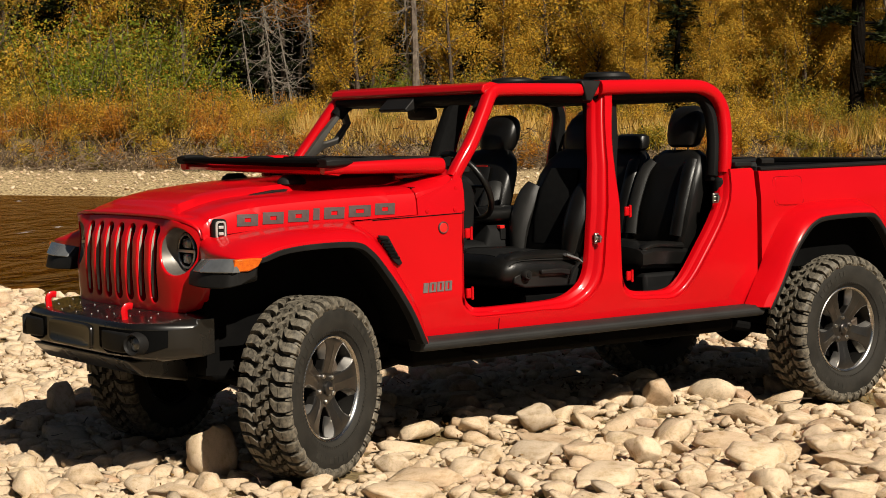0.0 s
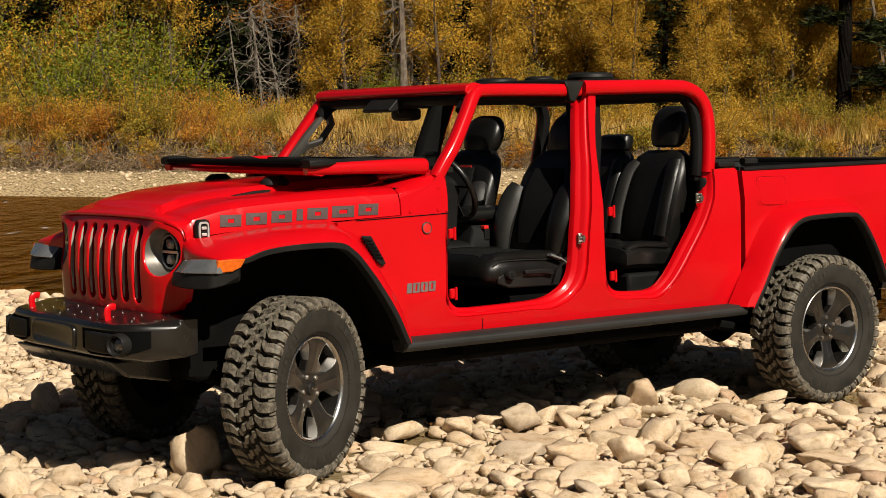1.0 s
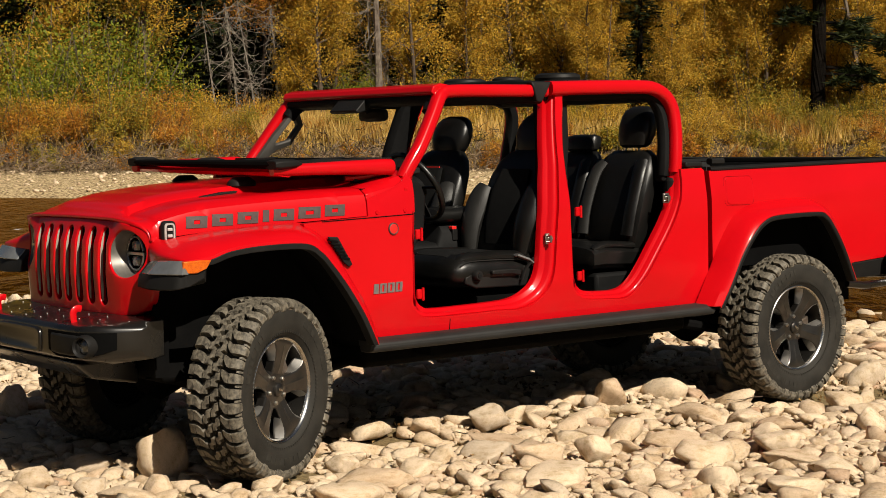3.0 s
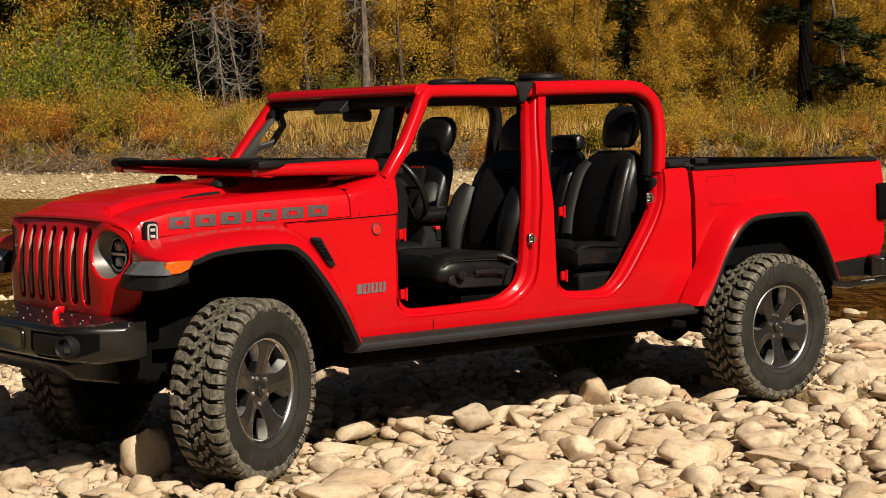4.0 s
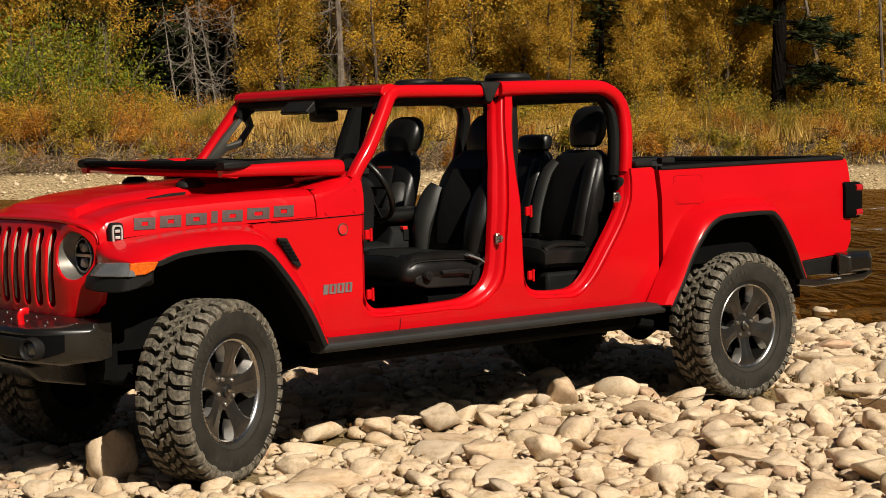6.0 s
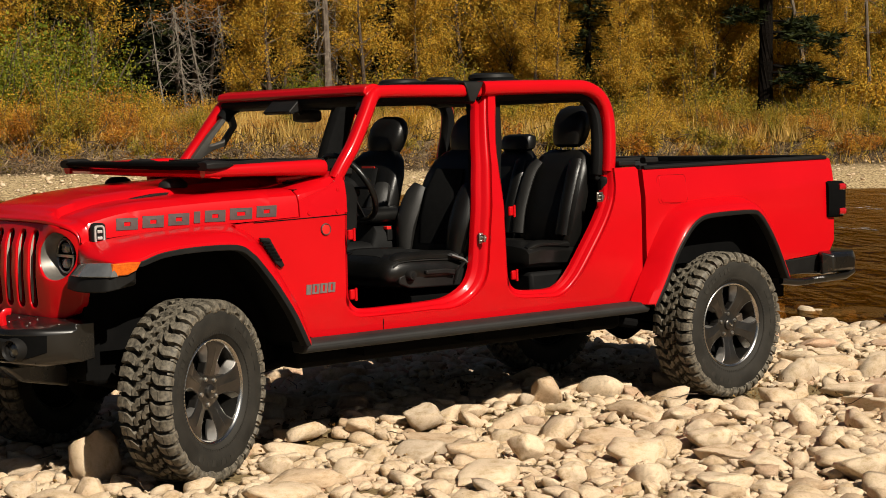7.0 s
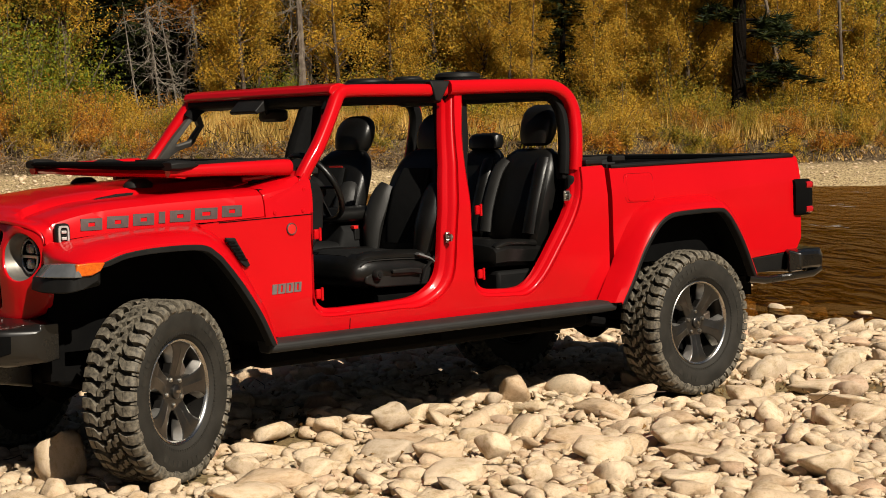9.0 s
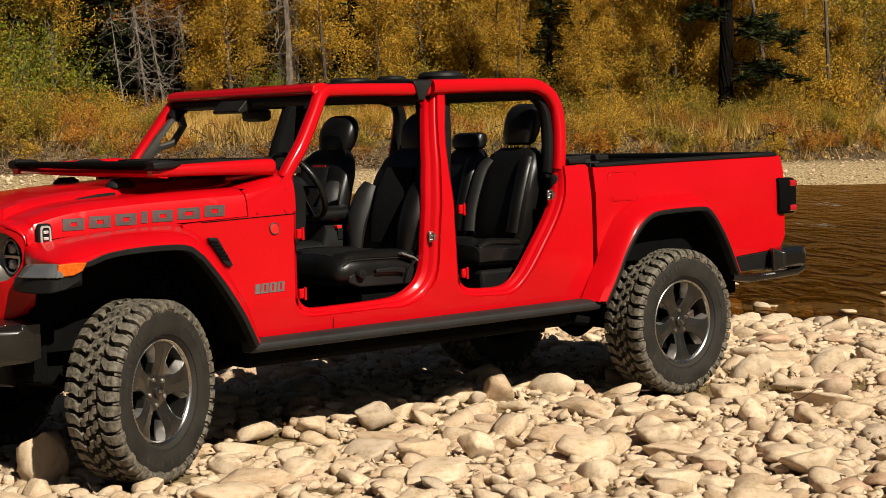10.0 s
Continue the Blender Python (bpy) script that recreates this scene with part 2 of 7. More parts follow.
def land(x, y):
    """Height of the ground."""
    u, v = to_uv(x, y)
    n, f = near_shore(v), far_shore(v)
    bump_ = 0.020 * noise.noise((x * 0.9, y * 0.9, 0)) + 0.012 * noise.noise((x * 2.3, y * 2.3, 3))
    bar = -0.052 + 0.0156 * max(-1.5, min(5, x)) - 0.0126 * max(-3, min(3, y)) + 0.03 * step(10, 7, u) + bump_
    bar += 0.062 * step(-0.85, -0.45, y) * step(0.62, 1.05, x) * (1 - step(2.85, 3.2, x)) * (1 - step(0.8, 1.6, y))
    near_z = bar + (-0.46 - bar) * step(n - 2.6, n + 2.5, u)
    w = u - f + (0.9 * noise.noise((v * 0.28, 1.0, 2.0)) + 0.45 * noise.noise((v * 0.95, 4.0, 2.0))) * step(1.5, 3.5, u - f)
    rise = -0.46 + 0.48 * step(-3, 0, w) + 0.50 * step(-1.5, 3.6, w) + 0.77 * step(3.5, 4.9, w) + 1.6 * step(6, 22, w) + 5.5 * step(20, 70, w) + 30 * step(60, 420, w)
    rise += (0.25 * noise.noise((x * 0.15, y * 0.15, 5)) + 0.08 * noise.noise((x * 0.5, y * 0.5, 7))) * step(3, 9, w)
    mid = (n + f) / 2
    return near_z if u < mid else rise


def axis_steps(spans):
    out = [spans[0][0]]
    for a, b, d in spans:
        k = max(1, round((b - a) / d))
        out += [a + (b - a) * (i + 1) / k for i in range(k)]
    return out


US = axis_steps([(-900, -100, 200), (-100, -10, 15), (-10, 5, 2.5), (5, 20, 0.22), (20, 44, 1.5), (44, 66, 0.5), (66, 140, 4), (140, 500, 40), (500, 2200, 425)])
VS = axis_steps([(-2000, -200, 450), (-200, -40, 20), (-40, -9, 1.5), (-9, 9, 0.22), (9, 40, 1.5), (40, 200, 20), (200, 2000, 450)])


def ground_sheet():
    verts = []
    for u in US:
        for v in VS:
            x, y = to_xy(u, v)
            verts.append((x, y, land(x, y)))
    n = len(VS)
    faces = [(i * n + j, i * n + j + 1, (i + 1) * n + j + 1, (i + 1) * n + j) for i in range(len(US) - 1) for j in range(n - 1)]
    me = bpy.data.meshes.new("ground")
    me.from_pydata(verts, [], faces)
    me.shade_smooth()
    ob = new("ground", me)
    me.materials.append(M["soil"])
    return tagged(ob, "brown silty river gravel running up to a grassy wooded bank", "ground", kind="structure")


m = shade("soil", (0.2, 0.14, 0.08), 0.9, spec=0.2)
big = noise_tex(m, 0.35, 5)
fine = noise_tex(m, 14, 6)
grit = noise_tex(m, 60, 4)
c1 = ramp(m, fine.outputs["Fac"], [(0.30, (0.055, 0.030, 0.014)), (0.5, (0.14, 0.085, 0.045)), (0.72, (0.34, 0.25, 0.15))]).outputs[0]
c2 = ramp(m, grit.outputs["Fac"], [(0.35, (0.10, 0.075, 0.035)), (0.65, (0.34, 0.26, 0.12))]).outputs[0]
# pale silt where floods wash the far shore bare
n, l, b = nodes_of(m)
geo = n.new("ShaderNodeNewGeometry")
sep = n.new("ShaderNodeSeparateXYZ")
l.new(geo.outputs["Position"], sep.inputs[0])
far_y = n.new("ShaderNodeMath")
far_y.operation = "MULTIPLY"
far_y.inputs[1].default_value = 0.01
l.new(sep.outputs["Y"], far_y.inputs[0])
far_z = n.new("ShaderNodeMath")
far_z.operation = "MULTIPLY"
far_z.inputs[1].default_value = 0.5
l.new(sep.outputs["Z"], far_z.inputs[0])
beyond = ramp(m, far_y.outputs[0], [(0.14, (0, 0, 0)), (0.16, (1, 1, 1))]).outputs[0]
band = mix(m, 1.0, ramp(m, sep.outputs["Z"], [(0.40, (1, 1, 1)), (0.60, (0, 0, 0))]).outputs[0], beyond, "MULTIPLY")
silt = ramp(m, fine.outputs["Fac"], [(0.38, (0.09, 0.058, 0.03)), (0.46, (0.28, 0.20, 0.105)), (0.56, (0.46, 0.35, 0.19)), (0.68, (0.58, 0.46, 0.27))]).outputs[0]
# cut bank's earth, with the shade under its roots put into the colour by height
shaded_earth = ramp(m, fine.outputs["Fac"], [(0.38, (0.030, 0.019, 0.010)), (0.55, (0.11, 0.075, 0.040)), (0.70, (0.26, 0.19, 0.11))]).outputs[0]
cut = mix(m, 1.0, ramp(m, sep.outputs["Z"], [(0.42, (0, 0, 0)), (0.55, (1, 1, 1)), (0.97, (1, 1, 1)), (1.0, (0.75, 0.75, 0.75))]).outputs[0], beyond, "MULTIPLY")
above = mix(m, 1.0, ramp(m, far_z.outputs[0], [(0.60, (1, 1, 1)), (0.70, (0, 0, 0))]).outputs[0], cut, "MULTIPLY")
colour(m, mix(m, band, mix(m, above, mix(m, big.outputs["Fac"], c1, c2), shaded_earth), silt))
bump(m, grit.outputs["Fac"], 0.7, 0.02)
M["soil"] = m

# stones: pale water-worn limestone, each with its own tint
def stone_material(name, source):
    m = shade(name, (0.5, 0.42, 0.3), 0.85, spec=0.25)
    n, l, b = nodes_of(m)
    if source == "island":
        r = n.new("ShaderNodeNewGeometry").outputs["Random Per Island"]
    else:
        r = n.new("ShaderNodeObjectInfo").outputs["Random"]
    tint = ramp(m, r, [(0.0, (0.48, 0.36, 0.24)), (0.10, (0.61, 0.475, 0.325)), (0.42, (0.68, 0.56, 0.40)), (0.62, (0.60, 0.475, 0.33)), (0.84, (0.655, 0.53, 0.375)), (0.93, (0.47, 0.39, 0.29)), (0.965, (0.54, 0.365, 0.245)), (1.0, (0.655, 0.535, 0.38))])
    tint.color_ramp.interpolation = "CONSTANT" if source == "none" else "LINEAR"
    spots = noise_tex(m, 5 if source == "object" else 9, 6, 0.7, "Generated" if source == "object" else "Object")
    grain = noise_tex(m, 62, 7, 0.78)
    dark = ramp(m, spots.outputs["Fac"], [(0.28, (0.50, 0.38, 0.25)), (0.40, (0.84, 0.77, 0.67)), (0.52, (1.02, 0.985, 0.975)), (0.72, (1.16, 1.12, 1.115))]).outputs[0]
    speck = ramp(m, grain.outputs["Fac"], [(0.34, (0.50, 0.45, 0.38)), (0.50, (1.0, 1.0, 1.0)), (0.70, (1.10, 1.09, 1.07))]).outputs[0]
    colour(m, mix(m, 0.5, mix(m, 0.85, tint.outputs[0], dark, "MULTIPLY"), speck, "MULTIPLY"))
    bump(m, mix(m, 0.45, spots.outputs["Fac"], grain.outputs["Fac"]), 0.45 if source == "object" else 0.8, 0.022)
    return m


M["stone"] = stone_material("cobble", "object")
M["stones"] = stone_material("cobbles", "island")


def stone_shape(seed, detail=3, rough=0.15):
    """A water-worn stone with flattened faces and blunt corners, of about unit radius."""
    rnd = random.Random(seed)
    bm = bmesh.new()
    bmesh.ops.create_icosphere(bm, subdivisions=detail, radius=1.15)
    off = Vector((seed * 3.1, seed * 1.7, seed * 0.9))
    blunt = rnd.uniform(0.85, 1.0)
    cuts = [(Vector((rnd.uniform(-1, 1), rnd.uniform(-1, 1), rnd.uniform(-0.8, 1))).normalized(), rnd.uniform(0.52, 0.90)) for _ in range(15)]
    cuts.append((Vector((rnd.uniform(-0.3, 0.3), rnd.uniform(-0.3, 0.3), 1)).normalized(), rnd.uniform(0.45, 0.8)))
    ax = (rnd.uniform(1.05, 1.55), rnd.uniform(0.80, 1.15), rnd.uniform(0.48, 0.86))
    for v in bm.verts:
        p = v.co.copy()
        for n_, d in cuts:
            e = p.dot(n_) - d
            if e > 0:
                p -= n_ * e * blunt
        p *= 1 + rough * noise.noise(p * 1.1 + off) + rough * 0.55 * noise.noise(p * 3.2 + off) + rough * 0.22 * noise.noise(p * 7.5 + off)
        v.co = Vector((p.x * ax[0], p.y * ax[1], p.z * ax[2]))
    me = bpy.data.meshes.new("stone_shape")
    bm.to_mesh(me)
    bm.free()
    me.shade_smooth()
    return me


# larger stones that stand out from the bar: x, y, half length, half height
BOULDERS = [(-0.295, -0.375, 0.165, 0.185), (2.42, -0.44, 0.12, 0.10), (1.45, -0.57, 0.12, 0.08), (-0.48, 0.10, 0.15, 0.06), (1.62, -1.87, 0.17, 0.08),
            (-1.17, -0.26, 0.10, 0.09), (1.41, -0.17, 0.10, 0.05), (2.24, -0.29, 0.12, 0.06), (1.86, -0.44, 0.13, 0.05), (-0.10, 1.83, 0.12, 0.12),
            (-0.46, 1.30, 0.07, 0.06), (2.16, -1.89, 0.13, 0.08), (0.54, -1.17, 0.12, 0.06), (1.34, -1.47, 0.10, 0.09), (1.12, -1.99, 0.08, 0.07),
            (1.14, -1.30, 0.15, 0.08), (3.12, -1.04, 0.11, 0.05), (1.08, -0.52, 0.12, 0.06), (1.26, -0.90, 0.20, 0.05), (-0.54, -0.73, 0.08, 0.07),
            (-0.76, -0.51, 0.08, 0.06), (-0.87, -0.13, 0.12, 0.06), (-0.13, -0.98, 0.09, 0.06), (0.34, -0.85, 0.09, 0.06), (2.22, -1.77, 0.11, 0.09),
            (2.98, -1.75, 0.10, 0.08), (2.60, -2.25, 0.09, 0.06), (2.02, -2.88, 0.14, 0.07), (3.40, -2.10, 0.14, 0.06), (3.50, -1.20, 0.14, 0.07),
            (4.25, -1.35, 0.14, 0.06), (4.84, -0.55, 0.20, 0.08)]


m = shade("river_water", (0.05, 0.03, 0.01), 0.03)
n, l, b = nodes_of(m)
n.remove(b)
out = n["Material Output"]
co = n.new("ShaderNodeTexCoord")
mp = n.new("ShaderNodeMapping")
mp.inputs["Rotation"].default_value = (0, 0, radians(-39))
mp.vector_type = "TEXTURE"
mp.inputs["Scale"].default_value = (0.75, 2.2, 1.0)
l.new(co.outputs["Object"], mp.inputs[0])
n1, n2 = n.new("ShaderNodeTexNoise"), n.new("ShaderNodeTexNoise")
for k, sc, de in ((n1, 0.9, 2), (n2, 3.0, 2)):
    k.inputs["Distortion"].default_value = 1.2
    k.inputs["Scale"].default_value, k.inputs["Detail"].default_value = sc, de
    l.new(mp.outputs[0], k.inputs["Vector"])
b1, b2 = n.new("ShaderNodeBump"), n.new("ShaderNodeBump")
b1.inputs["Strength"].default_value, b1.inputs["Distance"].default_value = 1.0, 0.32
b2.inputs["Strength"].default_value, b2.inputs["Distance"].default_value = 1.0, 0.06
l.new(n1.outputs["Fac"], b1.inputs["Height"])
l.new(n2.outputs["Fac"], b2.inputs["Height"])
l.new(b1.outputs[0], b2.inputs["Normal"])
fres, gl, tr, df, mx, mx2 = (n.new("ShaderNode" + k) for k in ("Fresnel", "BsdfGlossy", "BsdfTransparent", "BsdfDiffuse", "MixShader", "MixShader"))
fres.inputs["IOR"].default_value = 1.25
gl.inputs["Roughness"].default_value = 0.08
gl.inputs["Color"].default_value = (0.36, 0.30, 0.185, 1)
tr.inputs["Color"].default_value = (0.56, 0.37, 0.15, 1)
df.inputs["Color"].default_value = (0.70, 0.66, 0.58, 1)
l.new(b2.outputs[0], fres.inputs["Normal"])
l.new(b2.outputs[0], gl.inputs["Normal"])
less = n.new("ShaderNodeMath")
less.operation = "MULTIPLY"
less.inputs[1].default_value = 0.62
l.new(fres.outputs[0], less.inputs[0])
l.new(less.outputs[0], mx.inputs[0])
l.new(tr.outputs[0], mx.inputs[1])
l.new(gl.outputs[0], mx.inputs[2])
foam = n.new("ShaderNodeTexNoise")
foam.inputs["Scale"].default_value, foam.inputs["Detail"].default_value = 0.75, 9
foam.inputs["Roughness"].default_value = 0.75
l.new(mp.outputs[0], foam.inputs["Vector"])
fr = n.new("ShaderNodeValToRGB")
fr.color_ramp.elements[0].position, fr.color_ramp.elements[1].position = 0.625, 0.72
l.new(foam.outputs["Fac"], fr.inputs[0])
l.new(fr.outputs[0], mx2.inputs[0])
l.new(mx.outputs[0], mx2.inputs[1])
l.new(df.outputs[0], mx2.inputs[2])
l.new(mx2.outputs[0], out.inputs["Surface"])
M["water"] = m


def water_sheet():
    verts, faces = [], []
    vs = axis_steps([(-120, -20, 10), (-20, 20, 1), (20, 120, 10)])
    for v in vs:
        a, b_ = near_shore(v) - 3.0, far_shore(v) + 1.5
        for i in range(9):
            verts.append((*to_xy(a + (b_ - a) * i / 8, v), WATER))
    for j in range(len(vs) - 1):
        for i in range(8):
            faces.append((j * 9 + i, j * 9 + i + 1, j * 9 + 10 + i, j * 9 + 9 + i))
    me = bpy.data.meshes.new("water")
    me.from_pydata(verts, [], faces)
    me.materials.append(M["water"])
    return tagged(new("water", me), "shallow brown rippling river water with small riffles", "river", kind="structure")


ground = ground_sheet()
water_sheet()

# ---- the pickup ----
# Its own axes: x from the front axle to the rear, y across (the driver's side is minus), z up from the tyres' feet.
truck = empty("pickup_truck", pose(0.0002, -0.0002, -0.0272, -0.7212, -0.8948, 0.0056),
              label="red pickup without doors or roof, windscreen folded, on cobbles",
              category="pickup truck")


def mirror_y(p, s):
    return (p[0], -s * p[1], p[2]) if s > 0 else p


def bow(z):
    """How far the body's side leans in at a height."""
    return max(0, z - 1.385) * 0.106 + max(0, z - 1.17) * 0.13 + max(0, 0.78 - z) * 0.12 + max(0, z - 0.78) * 0.012


# edges of the two door openings as they show, from the front post round to the back
FRONT_DOOR = [(0.836, 1.374), (0.832, 1.25), (0.822, 1.10), (0.818, 0.82), (0.826, 0.765), (0.858, 0.728), (0.915, 0.711), (1.10, 0.710),
              (1.305, 0.714), (1.42, 0.722), (1.50, 0.748), (1.565, 0.795), (1.602, 0.865), (1.618, 0.98), (1.630, 1.10), (1.652, 1.27), (1.672, 1.385),
              (1.694, 1.50), (1.722, 1.62), (1.748, 1.72), (1.768, 1.80)]
REAR_DOOR = [(1.908, 1.80), (1.894, 1.72), (1.866, 1.62), (1.840, 1.50), (1.828, 1.385), (1.834, 1.25), (1.838, 1.10), (1.845, 0.85), (1.855, 0.785),
             (1.885, 0.745), (1.935, 0.725), (2.04, 0.716), (2.154, 0.716), (2.225, 0.740), (2.30, 0.810), (2.40, 0.935), (2.50, 1.068), (2.555, 1.170),
             (2.582, 1.265), (2.588, 1.340)]
SINK = 0.060    # how deep the bare door frames lie behind the skin


def door_edges(points, back):
    """The opening's edge, and the wider edge of the outer skin round it."""
    edge = [tuple(p) for p in spline(points, 3)]
    skin = []
    for i, (x, z) in enumerate(edge):
        a, b = edge[max(0, i - 1)], edge[min(len(edge) - 1, i + 1)]
        d = Vector((b[0] - a[0], b[1] - a[1])).normalized()
        n = Vector((d.y, -d.x))
        w = 0.010 + max(0, n.x) * back * (1 - 0.30 * step(1.2, 1.75, z)) + max(0, -n.y) * 0.030
        skin.append((x + n.x * w, z + n.y * w))
    return edge, skin


FRONT_EDGE, FRONT_SKIN = door_edges(FRONT_DOOR, 0.098)
REAR_EDGE, REAR_SKIN = door_edges(REAR_DOOR, 0.062)
CAB_SIDE = [(0.20, 1.152), (0.40, 1.163), (0.559, 1.172), (0.560, 1.250), (0.70, 1.295), (0.775, 1.330), (0.80, 1.366), *FRONT_SKIN, *REAR_SKIN,
            (2.820, 1.340), (2.838, 1.325), (2.842, 1.00), (2.838, 0.64), (2.80, 0.597), (1.70, 0.599), (0.62, 0.601),
            (0.55, 0.63), (0.46, 0.72), (0.37, 0.86), (0.29, 0.97), (0.22, 1.04)]
BED_SIDE = [(2.876, 1.322), (4.525, 1.344), (4.540, 1.330), (4.549, 1.25), (4.540, 0.84), (4.50, 0.78), (4.46, 0.766), (4.12, 0.748), (3.97, 0.735),
            (3.93, 0.82), (3.84, 0.96), (3.74, 1.06), (3.58, 1.11), (3.28, 1.11), (3.12, 1.06), (3.02, 0.95), (2.93, 0.80), (2.876, 0.68)]
LEVELS = (0.66, 0.72, 0.78, 0.9, 1.05, 1.17, 1.22, 1.27, 1.32, 1.385, 1.44, 1.50, 1.56, 1.62, 1.67, 1.72, 1.76)


def side_panels(s):
    cab = part("cab_side", prism(CAB_SIDE, 0, 0.055, lambda x, z: bow(z), LEVELS), M["red"], truck, bevel=0.017, segments=3)
    bed = part("bed_side", prism(BED_SIDE, 0, 0.05, lambda x, z: bow(z), LEVELS), M["red"], truck, bevel=0.017, segments=3)
    jambs = []
    for edge, skin in ((FRONT_EDGE, FRONT_SKIN), (REAR_EDGE, REAR_SKIN)):
        rows = []
        for f, d in ((-0.05, 0.020), (0.04, 0.016), (0.16, 0.016), (0.42, 0.026), (0.52, 0.044), (0.62, 0.050), (0.94, SINK - 0.002), (1.0, SINK + 0.004), (1.02, SINK + 0.035)):
            row = []
            for (x0, z0), (x1, z1) in zip(skin, edge):
                xi, zi = x1 + 0.81 * SINK, z1 - 0.085 * SINK
                x, z = x0 + (xi - x0) * f, z0 + (zi - z0) * f
                row.append((x, bow(z) + d, z))
            rows.append(row)
        jambs.append(part("door_jamb", strip(rows, 0.004), M["red"], truck, "bare red door frame, stepped inwards", smooth=50))
    for ob in (cab, bed, *jambs):
        for v in ob.data.vertices:
            v.co.y = s * (0.793 - v.co.y)
        if s > 0:
            ob.data.flip_normals()
    return cab, bed


def strip(rows_of_points, thick=0.006):
    """A skinned sheet of several curves side by side, given some thickness."""
    bm = loft(rows_of_points, closed=False, caps=False)
    bmesh.ops.recalc_face_normals(bm, faces=bm.faces[:])
    bmesh.ops.solidify(bm, geom=bm.faces[:], thickness=thick)
    return bm


FLARE_F = dict(
    a=[(-0.490, -0.606, 1.015), (-0.478, -0.610, 1.100), (-0.36, -0.630, 1.117), (-0.20, -0.655, 1.136), (-0.06, -0.69, 1.146), (0.12, -0.715, 1.156), (0.235, -0.745, 1.150), (0.33, -0.775, 1.075), (0.42, -0.785, 0.945), (0.51, -0.785, 0.79), (0.575, -0.778, 0.60)],
    b=[(-0.517, -0.74, 1.022), (-0.500, -0.74, 1.066), (-0.365, -0.79, 1.110), (-0.20, -0.80, 1.136), (-0.07, -0.80, 1.147), (0.111, -0.805, 1.147), (0.225, -0.815, 1.122), (0.305, -0.83, 1.050), (0.39, -0.84, 0.930), (0.48, -0.84, 0.785), (0.55, -0.83, 0.60)],
    c=[(-0.508, -0.86, 1.027), (-0.496, -0.862, 1.050), (-0.37, -0.885, 1.083), (-0.22, -0.895, 1.112), (-0.08, -0.895, 1.122), (0.112, -0.895, 1.122), (0.212, -0.90, 1.088), (0.280, -0.905, 1.020), (0.365, -0.91, 0.905), (0.455, -0.91, 0.765), (0.525, -0.90, 0.60)],
    d=[(-0.484, -0.924, 1.022), (-0.470, -0.926, 1.034), (-0.375, -0.93, 1.042), (-0.267, -0.933, 1.074), (-0.094, -0.935, 1.090), (0.113, -0.935, 1.086), (0.195, -0.935, 1.045), (0.250, -0.935, 0.990), (0.335, -0.935, 0.885), (0.425, -0.935, 0.750), (0.505, -0.925, 0.60)])
FLARE_R = dict(
    a=[(2.735, -0.785, 0.59), (2.832, -0.79, 0.76), (2.925, -0.79, 0.92), (3.035, -0.787, 1.06), (3.14, -0.785, 1.115), (3.29, -0.784, 1.140), (3.60, -0.783, 1.146), (3.73, -0.785, 1.125), (3.83, -0.788, 1.04), (3.91, -0.79, 0.90), (4.02, -0.79, 0.665)],
    b=[(2.742, -0.835, 0.59), (2.838, -0.84, 0.750), (2.930, -0.845, 0.905), (3.040, -0.84, 1.045), (3.145, -0.83, 1.105), (3.288, -0.82, 1.130), (3.60, -0.82, 1.138), (3.72, -0.825, 1.112), (3.815, -0.835, 1.02), (3.895, -0.84, 0.885), (4.00, -0.84, 0.665)],
    c=[(2.765, -0.90, 0.59), (2.852, -0.908, 0.738), (2.940, -0.91, 0.885), (3.046, -0.91, 1.018), (3.150, -0.905, 1.080), (3.283, -0.90, 1.105), (3.595, -0.90, 1.112), (3.70, -0.905, 1.085), (3.785, -0.908, 0.995), (3.865, -0.91, 0.865), (3.975, -0.905, 0.665)],
    d=[(2.800, -0.92, 0.59), (2.878, -0.933, 0.728), (2.958, -0.935, 0.870), (3.055, -0.935, 0.985), (3.140, -0.935, 1.050), (3.260, -0.935, 1.078), (3.591, -0.935, 1.082), (3.680, -0.935, 1.058), (3.755, -0.935, 0.980), (3.840, -0.935, 0.855), (3.950, -0.925, 0.665)])


def flare(kind, s):
    f = FLARE_F if kind == "front" else FLARE_R
    n = 5
    curves = [[mirror_y(tuple(p), s) for p in spline(f[k], n)] for k in "abcd"]
    lip = [(x, y + s * 0.006, z - 0.030) for x, y, z in curves[3]]
    part(kind + "_fender", strip([*curves, [(x, y + s * 0.002, z - 0.012) for x, y, z in curves[3]]]), M["red"], truck, "glossy red flared wheel arch", bevel=0.004)
    bm = bmesh.new()
    outer = [(x, y + s * 0.004, z - 0.012) for x, y, z in curves[3]]
    mid = len(outer) // 2
    cx = sum(p[0] for p in outer) / len(outer)

    def inward(p, k):
        v = Vector((cx - p[0], 0, 0.55 - p[2])).normalized()
        return (p[0] + v.x * k, p[1], p[2] + v.z * k)
    rings = []
    for p in outer:
        q = inward(p, 0.026)
        rings.append([p, (p[0], p[1] - s * 0.055, p[2]), (q[0], q[1] - s * 0.055, q[2]), q])
    add_loft(bm, rings)
    part(kind + "_arch_trim", bm, M["black_plastic"], truck, "matt black plastic arch edge", bevel=0.006)
    # the dark liner of the wheel well
    base = [(x, y, z) for x, y, z in outer]
    rings = []
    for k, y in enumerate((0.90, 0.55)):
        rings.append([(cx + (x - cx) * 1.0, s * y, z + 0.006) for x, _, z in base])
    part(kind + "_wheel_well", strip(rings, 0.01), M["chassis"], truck)


